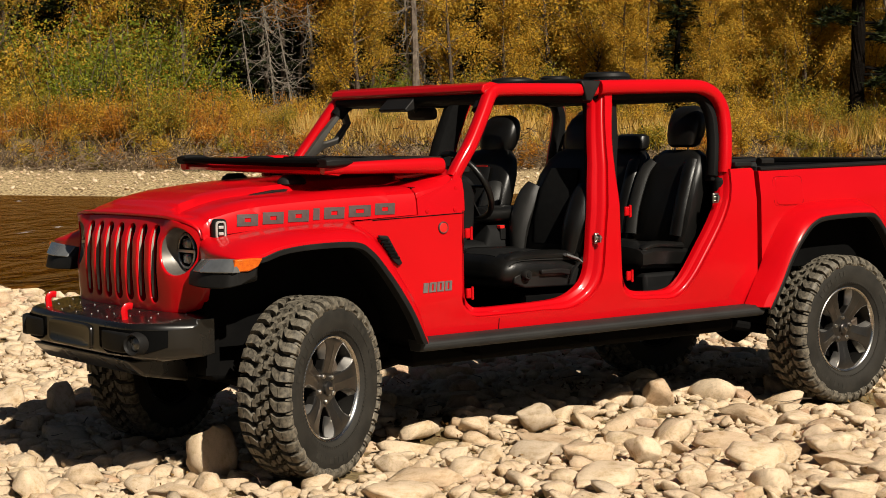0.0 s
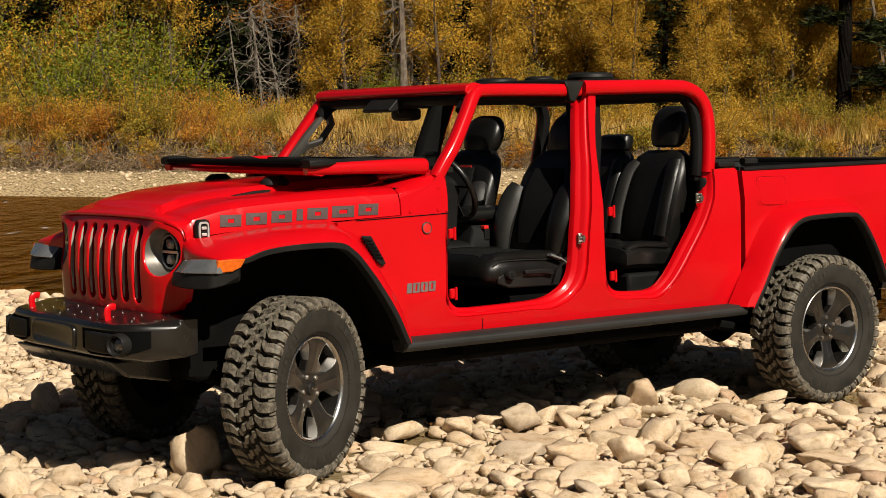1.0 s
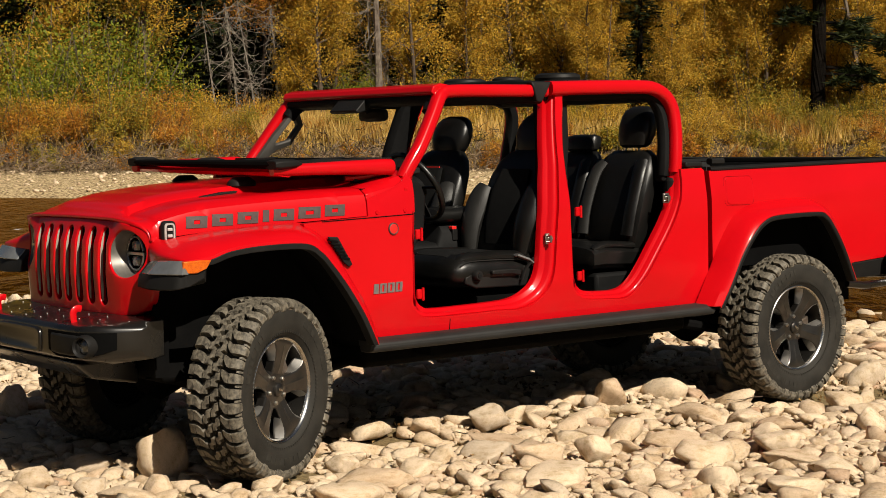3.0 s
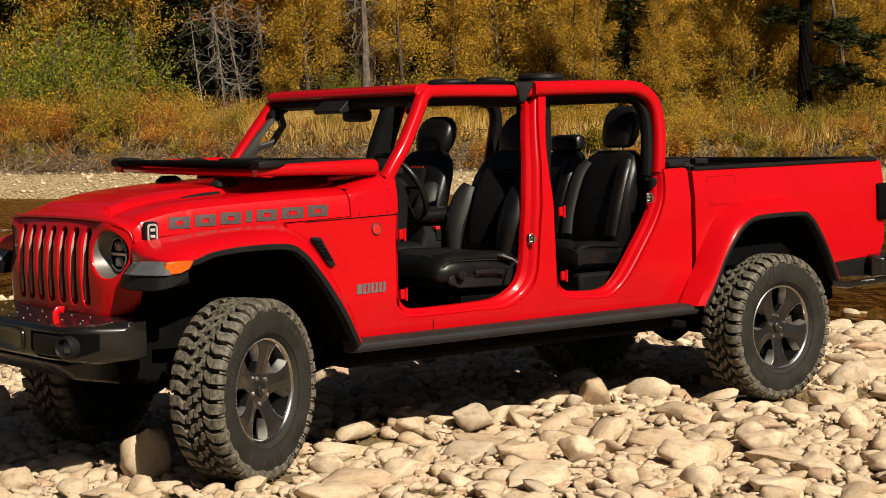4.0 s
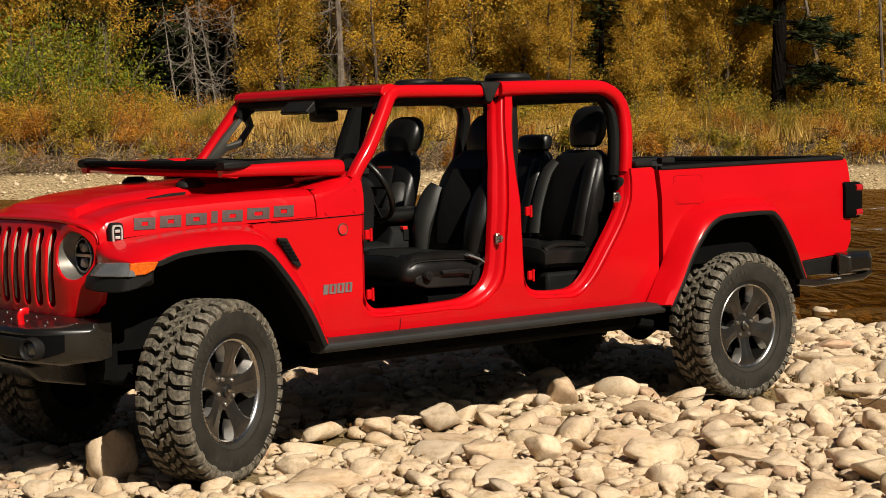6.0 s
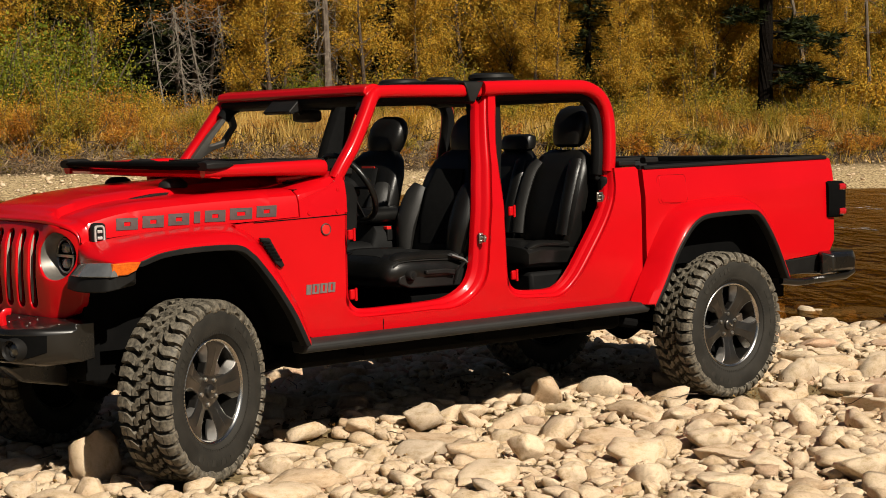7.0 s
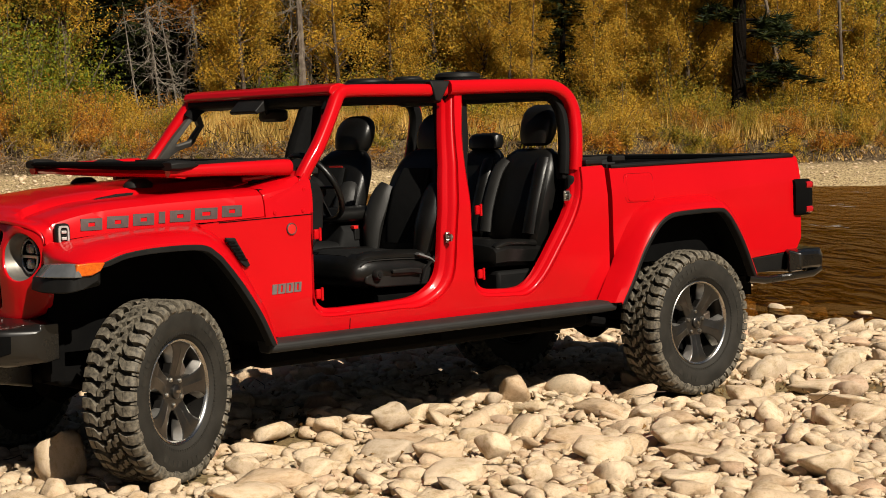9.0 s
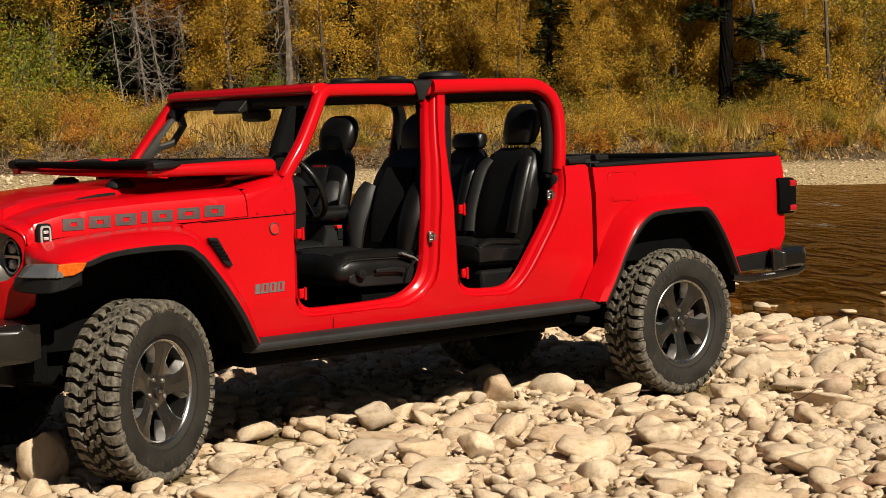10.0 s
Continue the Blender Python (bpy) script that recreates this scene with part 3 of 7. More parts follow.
for s in (-1, 1):
    side_panels(s)
    flare("front", s)
    flare("rear", s)

# bonnet and cowl: a crowned lid with its side faces folded down to the seam
BONNET = [(-0.47, 0.612, 1.108, 1.192, 1.236), (-0.42, 0.617, 1.114, 1.214, 1.262), (-0.25, 0.640, 1.130, 1.256, 1.298),
          (0.0, 0.680, 1.148, 1.278, 1.324), (0.28, 0.729, 1.160, 1.292, 1.342), (0.558, 0.777, 1.174, 1.300, 1.352)]
COWL = [(0.5625, 0.778, 1.177, 1.301, 1.353), (0.66, 0.784, 1.178, 1.326, 1.368), (0.76, 0.785, 1.179, 1.352, 1.384), (0.836, 0.784, 1.180, 1.372, 1.392)]


LIP = [(0.6145, 1.104), (0.611, 1.120), (0.599, 1.138), (0.576, 1.156), (0.535, 1.172), (0.42, 1.187), (0.33, 1.191), (0.24, 1.192), (0.0, 1.194)]


def crowned(stations, lip=False):
    rings = []
    if lip:
        for back, rise in ((0.004, 0.0), (0.0, 0.006), (0.010, 0.019)):
            row = [(y, z + rise * min(1, max(0.1, k / 3))) for k, (y, z) in enumerate(LIP)]
            row = [(-y, z) for y, z in row] + [(y, z) for y, z in row[-2::-1]]
            rings.append([(min(-0.580 + 0.10 * y * y + 1.7 * max(0, abs(y) - 0.42) ** 2 + 0.029 * max(0, 1 - (y / 0.52) ** 4), -0.483) - 0.004 + back, y, z) for y, z in row])
    for x, w, z0, z1, z2 in stations:
        row = [(w, z0), (w - 0.004, z0 + (z1 - z0) * 0.45), (w - 0.018, z0 + (z1 - z0) * 0.78), (w - 0.055, z1 - 0.004), (w * 0.84, z1 + 0.006),
               (w * 0.60, z1 + 0.010), (w * 0.54, z2 - 0.006), (w * 0.40, z2), (0.0, z2 + 0.004)]
        row = [(-y, z) for y, z in row] + [(y, z) for y, z in row[-2::-1]]
        sweep = max(0.0, (-0.40 - x) / 0.16)
        rings.append([(x + sweep * (0.065 * (y / 0.6) ** 2 - 0.012), y, z) for y, z in row])
    sm = []
    for k in range(len(rings[0])):
        sm.append(spline([r[k] for r in rings], 4))
    return strip([[tuple(c[i]) for c in sm] for i in range(len(sm[0]))], 0.012)


part("bonnet", crowned(BONNET, True), M["red"], truck, "glossy red raised bonnet", bevel=0.004, smooth=32)
part("cowl", crowned(COWL), M["red"], truck, "red cowl panel below the windscreen", bevel=0.004, smooth=32)
part("cowl_box", box(0.60, 0.82, -0.70, 0.70, 1.18, 1.29), M["chassis"], truck)
for s in (-1, 1):
    part("bonnet_vent", prism([(-0.18, 1.268), (-0.02, 1.284), (0.06, 1.288), (0.075, 1.302), (0.0, 1.298), (-0.10, 1.284)], s * 0.40 - 0.035, s * 0.40 + 0.035), M["black_plastic"], truck, "black louvred bonnet vent", bevel=0.003)

# front: slotted panel, lamps, bumper
def nose_x(y, z=1.0):
    """The nose panel's front, swept back towards the wings and leaning back at the top."""
    y = abs(y)
    lean = 0.32 * max(0, z - 1.09) * min(1, max(0, (0.50 - y) / 0.12))
    return -0.580 + 0.10 * y * y + 1.7 * max(0, y - 0.42) ** 2 + lean - 0.010 * max(0, 1 - abs(z - 0.96) / 0.16)


NOSE_EDGE = [(0.0, 0.778), (0.15, 0.778), (0.30, 0.777), (0.45, 0.776), (0.53, 0.784), (0.575, 0.803), (0.602, 0.84), (0.614, 0.90), (0.616, 0.98), (0.616, 1.06),
             (0.612, 1.100), (0.602, 1.124), (0.582, 1.146), (0.54, 1.166), (0.46, 1.179), (0.38, 1.184), (0.20, 1.187), (0.0, 1.188)]
LAMP_Y, LAMP_Z, LAMP_R = 0.490, 1.046, 0.104
SLOT_Y = [-0.327 + 0.109 * i for i in range(7)]
SLOT_W, SLOT_LOW, SLOT_HIGH = 0.0330, 0.812, 1.160


def nose_panel():
    """One sheet with seven round-ended slots and two round lamp holes, its edges rolled inwards."""
    bm = bmesh.new()
    loops = [NOSE_EDGE + [(-y, z) for y, z in NOSE_EDGE[-2:0:-1]]]
    for y in SLOT_Y:
        ring = []
        for i in range(24):
            t = 2 * math.pi * i / 24
            mid = SLOT_HIGH - SLOT_W if math.sin(t) > 0 else SLOT_LOW + SLOT_W
            ring.append((y + (SLOT_W + 0.006) * math.cos(t), mid + (SLOT_W + 0.006) * math.sin(t)))
        loops.append(ring)
    for sd in (-1, 1):
        loops.append([(sd * LAMP_Y + (LAMP_R + 0.007) * math.cos(2 * math.pi * i / 48), LAMP_Z + (LAMP_R + 0.007) * math.sin(2 * math.pi * i / 48)) for i in range(48)])
    edges = []
    for ring in loops:
        vs = [bm.verts.new((0, y, z)) for y, z in ring]
        edges += [bm.edges.new((vs[i], vs[(i + 1) % len(vs)])) for i in range(len(vs))]
    bmesh.ops.triangle_fill(bm, use_beauty=True, use_dissolve=False, edges=edges, normal=(-1, 0, 0))
    for k in range(-14, 15):
        bmesh.ops.bisect_plane(bm, geom=bm.verts[:] + bm.edges[:] + bm.faces[:], plane_co=(0, k * 0.0421, 0), plane_no=(0, 1, 0))
    for z in (0.80, 0.83, 0.87, 0.91, 0.95, 0.99, 1.03, 1.07, 1.09, 1.12, 1.15, 1.17):
        bmesh.ops.bisect_plane(bm, geom=bm.verts[:] + bm.edges[:] + bm.faces[:], plane_co=(0, 0, z + 0.0013), plane_no=(0, 0, 1))

    def inward(co):
        """Towards the middle of the hole that an edge point belongs to, or away from the panel."""
        best = None
        for y in SLOT_Y:
            d = Vector((0, y - co.y, min(max(co.z, SLOT_LOW + SLOT_W), SLOT_HIGH - SLOT_W) - co.z))
            if abs(d.length - SLOT_W - 0.006) < 0.004:
                best = d
        for sd in (-1, 1):
            d = Vector((0, sd * LAMP_Y - co.y, LAMP_Z - co.z))
            if abs(d.length - LAMP_R - 0.007) < 0.004:
                best = d
        if best is None:
            d = Vector((0, co.y - max(-0.5, min(0.5, co.y)), co.z - max(0.90, min(1.06, co.z))))
            best = d * 0.5
        return best.normalized()

    rim = [e for e in bm.edges if e.is_boundary]
    ways = {v: inward(v.co) for e in rim for v in e.verts}
    for move, back in ((0.0042, 0.0012), (0.0020, 0.0036), (0.0006, 0.006), (0.0, 0.022)):
        got = bmesh.ops.extrude_edge_only(bm, edges=rim)["geom"]
        rim = [g for g in got if isinstance(g, bmesh.types.BMEdge) and g.is_boundary]
        fresh = {}
        for g in got:
            if isinstance(g, bmesh.types.BMVert):
                old = min((e.other_vert(g) for e in g.link_edges if e.other_vert(g) in ways), key=lambda v: (v.co - g.co).length)
                fresh[g] = ways[old]
        for v, d in fresh.items():
            v.co += d * move
            v.co.x += back
        ways = fresh
    for v in bm.verts:
        v.co.x += nose_x(v.co.y, v.co.z)
    bmesh.ops.recalc_face_normals(bm, faces=bm.faces[:])
    if sum(f.normal.x * f.calc_area() for f in bm.faces) > 0:
        bmesh.ops.reverse_faces(bm, faces=bm.faces[:])
    return bm


g = part("grille", nose_panel(), M["red"], truck, "red panel with seven upright slots", smooth=50)
part("slot_backing", loft([[(nose_x(y) + d, y, z) for d, z in ((0.045, 0.79), (0.045, 1.17), (0.052, 1.17), (0.052, 0.79))] for y in [-0.38 + 0.076 * i for i in range(11)]]), M["slot_black"], g)
for y in SLOT_Y:
    wall = []
    for i in range(9):
        z = SLOT_LOW + 0.015 + (SLOT_HIGH - SLOT_LOW - 0.03) * i / 8
        d = 0.004 + 0.009 * math.sin(math.pi * i / 8)
        x = nose_x(y, z)
        wall.append([(x + 0.009, y + SLOT_W - 0.0008, z), (x + 0.010, y + SLOT_W - 0.0024, z), (x + 0.010 + d, y + SLOT_W - 0.005, z), (x + 0.010 + d, y + SLOT_W - 0.0008, z)])
    part("slot_wall", loft(wall), M["slot_grey"], g, "light grey slot lining")


def headlight(s):
    """A lens set deep in a cone whose rim follows the swept panel."""
    cone = []
    for r, deep in ((1.0, 0.0), (0.99, 0.10), (0.93, 0.55), (0.87, 0.96), (0.82, 1.0)):
        ring = []
        for i in range(48):
            a = 2 * math.pi * i / 48
            y, z = LAMP_Y + LAMP_R * r * math.cos(a), LAMP_Z + LAMP_R * r * math.sin(a)
            front = nose_x(y, z) + 0.010
            ring.append((front + (max(-0.486, front) - front) * deep, s * y, z))
        cone.append(ring)
    lamp = part("headlight", loft(cone, True, False), M["bezel"], truck, "round headlight in a deep grey bezel", smooth=60)
    at = Matrix.Translation((-0.494, s * LAMP_Y, LAMP_Z))
    bits = [("bulb_housing", lathe([(0.001, 0.030), (0.05, 0.030), (0.070, 0.022), (0.080, 0.012), (0.086, 0.010), (0.088, 0.03), (0.001, 0.05)], 36, "X"), "slot_black", "")]
    for dz in (-0.034, 0.034):
        bits.append(("projector", loft([squarish(d, 0.0, dz, w, h, 18, 0.6, "YZ") for d, w, h in ((-0.002, 0.012, 0.008), (0.0, 0.030, 0.019), (0.006, 0.036, 0.024), (0.030, 0.038, 0.026))]), "lamp_grey", "clear lamp element"))
    bits.append(("lens_bar", box(-0.004, 0.010, -0.078, 0.078, -0.006, 0.006), "steel", ""))
    ring = [(0.004, 0.074 * math.cos(2 * math.pi * i / 32), 0.074 * math.sin(2 * math.pi * i / 32)) for i in range(33)]
    bits.append(("light_ring", tube(ring, 0.0065, 8), "lamp_grey", "pale ring round the lamp"))
    for name, bm, m, label in bits:
        bmesh.ops.transform(bm, matrix=at, verts=bm.verts[:])
        part(name, bm, M[m], lamp, label)


for s in (-1, 1):
    headlight(s)


def corner_lamp(s):
    def rows(list_):
        cols = [spline([(ring[k][0], s * y, ring[k][1]) for y, ring in list_], 5) for k in range(len(list_[0][1]))]
        return loft([[tuple(c[i]) for c in cols] for i in range(len(cols[0]))])
    base = rows(((0.60, [(-0.548, 0.908), (-0.540, 0.962), (-0.488, 1.018), (-0.40, 1.050), (-0.40, 0.920)]),
                 (0.76, [(-0.572, 0.905), (-0.560, 0.965), (-0.512, 1.026), (-0.38, 1.062), (-0.38, 0.920)]),
                 (0.895, [(-0.545, 0.908), (-0.532, 0.968), (-0.498, 1.030), (-0.38, 1.046), (-0.38, 0.930)]),
                 (0.932, [(-0.478, 0.918), (-0.492, 0.972), (-0.474, 1.026), (-0.39, 1.030), (-0.40, 0.955)])))
    c = part("corner_lamp", base, M["black_plastic"], truck, "black fender end with daytime lamp and amber marker", bevel=0.008)
    front = rows(((0.640, [(-0.549, 0.969), (-0.500, 1.021), (-0.47, 1.018), (-0.52, 0.966)]),
                  (0.76, [(-0.569, 0.970), (-0.521, 1.028), (-0.48, 1.026), (-0.53, 0.968)]),
                  (0.890, [(-0.542, 0.973), (-0.508, 1.032), (-0.47, 1.030), (-0.50, 0.970)]),
                  (0.938, [(-0.514, 0.974), (-0.499, 1.029), (-0.47, 1.028), (-0.48, 0.972)])))
    part("daytime_lamp", front, M["lamp_clear"], c, "clear grey lamp", bevel=0.005)
    side = loft([[(-0.512, s * 0.934, 0.976), (-0.505, s * 0.940, 1.030), (-0.505, s * 0.915, 1.030), (-0.512, s * 0.915, 0.976)],
                 [(-0.44, s * 0.944, 0.978), (-0.43, s * 0.948, 1.033), (-0.43, s * 0.915, 1.033), (-0.44, s * 0.915, 0.978)],
                 [(-0.395, s * 0.942, 0.995), (-0.372, s * 0.944, 1.030), (-0.372, s * 0.915, 1.030), (-0.395, s * 0.915, 0.995)]])
    part("amber_marker", side, M["amber"], c, "orange side marker lens", bevel=0.005)


for s in (-1, 1):
    corner_lamp(s)


def bumper_x(y):
    """Front of the bumper, straight in the middle and swept back at its ends."""
    y = abs(y)
    return -0.820 + 0.35 * max(0, y - 0.28) ** 2 + 2.6 * max(0, y - 0.48) ** 2 * (1 + 2.2 * max(0, y - 0.58))


def bumper():
    rings = []
    for i in range(33):
        y = -0.69 + 1.38 * i / 32
        e = max(0, (abs(y) - 0.60) / 0.10)
        xf, z0, z1 = bumper_x(y) + 0.05 * e ** 3, 0.583 + 0.018 * e, 0.750 - 0.012 * e
        rings.append([(-0.47, y, z0 + 0.01), (xf + 0.06, y, z0), (xf + 0.016, y, z0 + 0.018), (xf, y, z0 + 0.05), (xf + 0.002, y, z1 - 0.024), (xf + 0.010, y, z1 - 0.008), (xf + 0.030, y, z1 + 0.002), (-0.56, y, z1 + 0.026), (-0.47, y, z1 + 0.026)])
    b = part("front_bumper", loft(rings), M["black_steel"], truck, "black steel bumper with fog lights", bevel=0.004)
    part("centre_plate", loft([squarish(-0.800 - d, 0.02, 0.668, 0.225 - k, 0.058 - k, 24, 0.32, "YZ") for d, k in ((0.0, -0.004), (0.026, 0.0), (0.030, 0.005), (0.030, 0.012), (0.026, 0.017))]), M["black_steel"], b)
    part("skid_plate", loft([[(-0.800, y, 0.588), (-0.775, y, 0.560), (-0.72, y, 0.512), (-0.50, y, 0.470), (-0.50, y, 0.588)] for y in (-0.50, -0.46, 0.46, 0.50)]), M["black_steel"], b, bevel=0.012)
    for s in (-1, 1):
        ys = [0.285 + 0.365 * i / 10 for i in range(11)]
        part("fog_pocket", loft([[(bumper_x(y) - 0.003 + d, s * y, z) for d, z in ((0.0, 0.612 + 0.012 * i), (0.0, 0.722), (0.03, 0.722), (0.03, 0.612 + 0.012 * i))] for y, i in zip(ys, (2, 1, 0, 0, 0, 0, 0, 0, 0.5, 1.5, 3))]), M["slot_black"], b, "black fog light pocket")
        pod = []
        for y, out, z0, z1 in ((0.300, -0.004, 0.630, 0.706), (0.32, 0.010, 0.622, 0.716), (0.40, 0.020, 0.618, 0.716), (0.50, 0.028, 0.618, 0.714), (0.545, 0.026, 0.622, 0.710)):
            x = bumper_x(y)
            pod.append([(x + 0.02, s * y, z0), (x - out * 0.8, s * y, z0 + 0.006), (x - out, s * y, (z0 + z1) / 2), (x - out * 0.8, s * y, z1 - 0.006), (x + 0.02, s * y, z1)])
        part("fog_light_pod", loft(pod), M["black_plastic"], b, "black fog light surround", bevel=0.006)
        at = (bumper_x(0.555) - 0.012, s * 0.566, 0.664)
        turn = Matrix.Rotation(-s * radians(24), 4, "Z")
        for name, prof, mat, label in (("fog_ring", [(0.034, 0.03), (0.036, -0.016), (0.044, -0.024), (0.051, -0.008), (0.053, 0.04)], "black_plastic", ""),
                                       ("fog_light", [(0.001, -0.004), (0.024, -0.002), (0.034, 0.006), (0.035, 0.03)], "lamp_grey", "small round fog light")):
            ob = part(name, lathe(prof, 28, "X"), M[mat], b, label)
            ob.matrix_basis = Matrix.Translation(at) @ turn
        # tow hook: a bent flat bar rising out of the bumper's top
        path = spline([(-0.752, s * 0.398, 0.745), (-0.756, s * 0.398, 0.792), (-0.748, s * 0.398, 0.808), (-0.734, s * 0.398, 0.814), (-0.718, s * 0.398, 0.812)], 5)
        part("tow_hook", tube(path, 0.0125, 8, flat=(1.3, 0.75), up=(0, 1, 0)), M["red"], b, "red painted tow hook")
    # small silver dots scattered over the deck for its drops and sparkles
    rnd = random.Random(3)
    for k in range(26):
        y = -0.64 + 1.28 * k / 25 + rnd.uniform(-0.01, 0.01)
        x = (-0.70, -0.62, -0.76)[k % 3] + 0.35 * max(0, abs(y) - 0.40)
        bolt = part("bolt", lathe([(0.001, 0.003), (0.0025, 0.0025), (0.0032, 0.0)], 6, "Z"), M["silver"], b)
        bolt.location = (x, y, 0.753 + 0.024 * min(1, max(0, (x - bumper_x(y) - 0.03) / (-0.56 - bumper_x(y) - 0.03))))
    return b


bumper()

# front panel under the nose and the inner wings, dark
part("radiator_support", box(-0.47, -0.40, -0.60, 0.60, 0.50, 1.09), M["chassis"], truck)
for s in (-1, 1):
    part("inner_wing", loft([[(-0.46, s * 0.58, z), (0.55, s * 0.64, z), (0.55, s * 0.60, z), (-0.46, s * 0.54, z)] for z in (0.62, 1.10)]), M["chassis"], truck)
part("engine_block", box(-0.38, 0.55, -0.50, 0.50, 0.45, 1.10), M["chassis"], truck, bevel=0.03)

# bonnet latches
for s in (-1, 1):
    y = s * 0.612
    k = part("bonnet_latch", loft([squarish(-0.405, y + s * 0.007 * i, 1.138, w, h, 20, 0.45, "XZ") for i, (w, h) in enumerate(((0.036, 0.052), (0.036, 0.052), (0.035, 0.051), (0.030, 0.046)))]), M["black_plastic"], truck, "black rubber bonnet catch", bevel=0.0)
    k.location = (0, s * 0.012, 0)
    part("catch_frame", loft([squarish(-0.405, y + s * e, 1.138, w, h, 20, 0.45, "XZ") for e, w, h in ((0.019, 0.027, 0.043), (0.026, 0.025, 0.041), (0.026, 0.018, 0.034), (0.019, 0.017, 0.033))], True, False, True), M["silver"], k, "pale metal catch frame")
    for dz in (-0.014, 0.014):
        part("catch_bar", box(-0.417, -0.393, y + s * 0.018, y + s * 0.028, 1.138 + dz - 0.007, 1.138 + dz + 0.007), M["silver"], k, bevel=0.003)

# panel seams
for s in (-1, 1):
    for (xa, za), (xb, zb) in (((0.30, 1.158), (0.826, 1.172)), ((1.04, 0.602), (1.04, 0.655))):
        d = Vector((xb - xa, 0, zb - za)).normalized()
        up_ = Vector((-d.z, 0, d.x)) * 0.0022
        y0 = [s * (0.7945 - bow(z)) for z in (za, zb)]
        ring = [[(x + up_.x * k, y + s * e, z + up_.z * k) for k, e in ((-1, -0.004), (-1, 0.0004), (1, 0.0004), (1, -0.004))] for x, y, z in ((xa, y0[0], za), (xb, y0[1], zb))]
        part("panel_seam", loft(ring), M["chassis"], truck)

# side vents, hinges bolts and letters
for s in (-1, 1):
    v = prism([(0.318, 1.090), (0.372, 1.086), (0.452, 0.955), (0.430, 0.945), (0.402, 0.968)], 0, 0.012)
    for q in v.verts:
        q.co.y = s * (0.796 + q.co.y)
    ob = part("side_vent", v, M["black_plastic"], truck, "black mesh side vent", bevel=0.004)
    for i in range(6):
        u = i / 6
        x, z = 0.345 + 0.075 * u, 1.07 - 0.10 * u
        b = box(-0.026, 0.026, s * 0.806, s * 0.813, -0.004, 0.004, Matrix.Translation((x, 0, z)) @ pose(0, 0, 0, 0, 12, 0))
        part("vent_bar", b, M["chassis"], ob)

for x, z in ((0.612, 1.187), (0.775, 1.190), (0.79, 1.29)):
    b = part("hinge_bolt", lathe([(0.001, -0.006), (0.009, -0.005), (0.012, 0.0), (0.012, 0.01)], 12, "Y"), M["red"], truck)
    b.location = (x, -0.793 + bow(z), z)
badge = part("round_badge", lathe([(0.001, -0.005), (0.022, -0.005), (0.027, -0.003), (0.029, 0.004)], 28, "Y"), M["red_plastic"], truck, "round red badge with a grey rim")
badge.location = (0.70, -0.790, 1.108)
part("badge_rim", lathe([(0.023, -0.006), (0.025, -0.0075), (0.028, -0.006), (0.029, 0.0)], 28, "Y"), M["decal"], badge)


def block_letters(name, widths, x0, z0, gap, h, y_of, material, parent, lean=0.0, rise=0.0, label=""):
    """Plain letter-sized frames in a row, standing for a name plate."""
    base = None
    x = x0
    for i, w in enumerate(widths):
        z = z0 + rise * (x - x0)
        t = min(0.034, w * 0.36)
        q = [(x, z), (x + w, z), (x + w, z + h), (x, z + h)]
        k = t * 0.5
        inn = [(x + t, z + k), (x + w - t, z + k), (x + w - t, z + h - k), (x + t, z + h - k)]
        bm = bmesh.new()
        def at(p, d):
            xx = p[0] + lean * (p[1] - z)
            return (xx, y_of(xx, p[1]) - d, p[1])
        if w > 0.035:
            add_loft(bm, [[at(p, -0.002) for p in q], [at(p, 0.0025) for p in q], [at(p, 0.0025) for p in inn], [at(p, -0.002) for p in inn]], True, False, True)
        else:
            add_loft(bm, [[at(p, -0.002) for p in q], [at(p, 0.0025) for p in q]])
        ob = part(name, bm, material, parent, label)
        x += w + gap
    return base


def bonnet_side(x, z):
    w, z0 = (np.interp(x, [b[0] for b in BONNET], [b[k] for b in BONNET]) for k in (1, 2))
    return -(w - 0.004 * min(1, max(0, (z - z0) / 0.057)) - 0.014 * max(0, (z - z0 - 0.057) / 0.042)) - 0.0005


block_letters("letter_shape", (0.098, 0.098, 0.098, 0.030, 0.098, 0.108, 0.098), -0.315, 1.152, 0.022, 0.052, bonnet_side, M["decal"], truck, 0.12, 0.042, "dark grey letter-like decal block")
block_letters("name_plate_shape", (0.028, 0.040, 0.040, 0.040), 0.575, 0.808, 0.006, 0.046, lambda x, z: -0.793 + bow(z) - 0.001, M["badge"], truck, 0.1, 0.02, "grey raised name plate block")

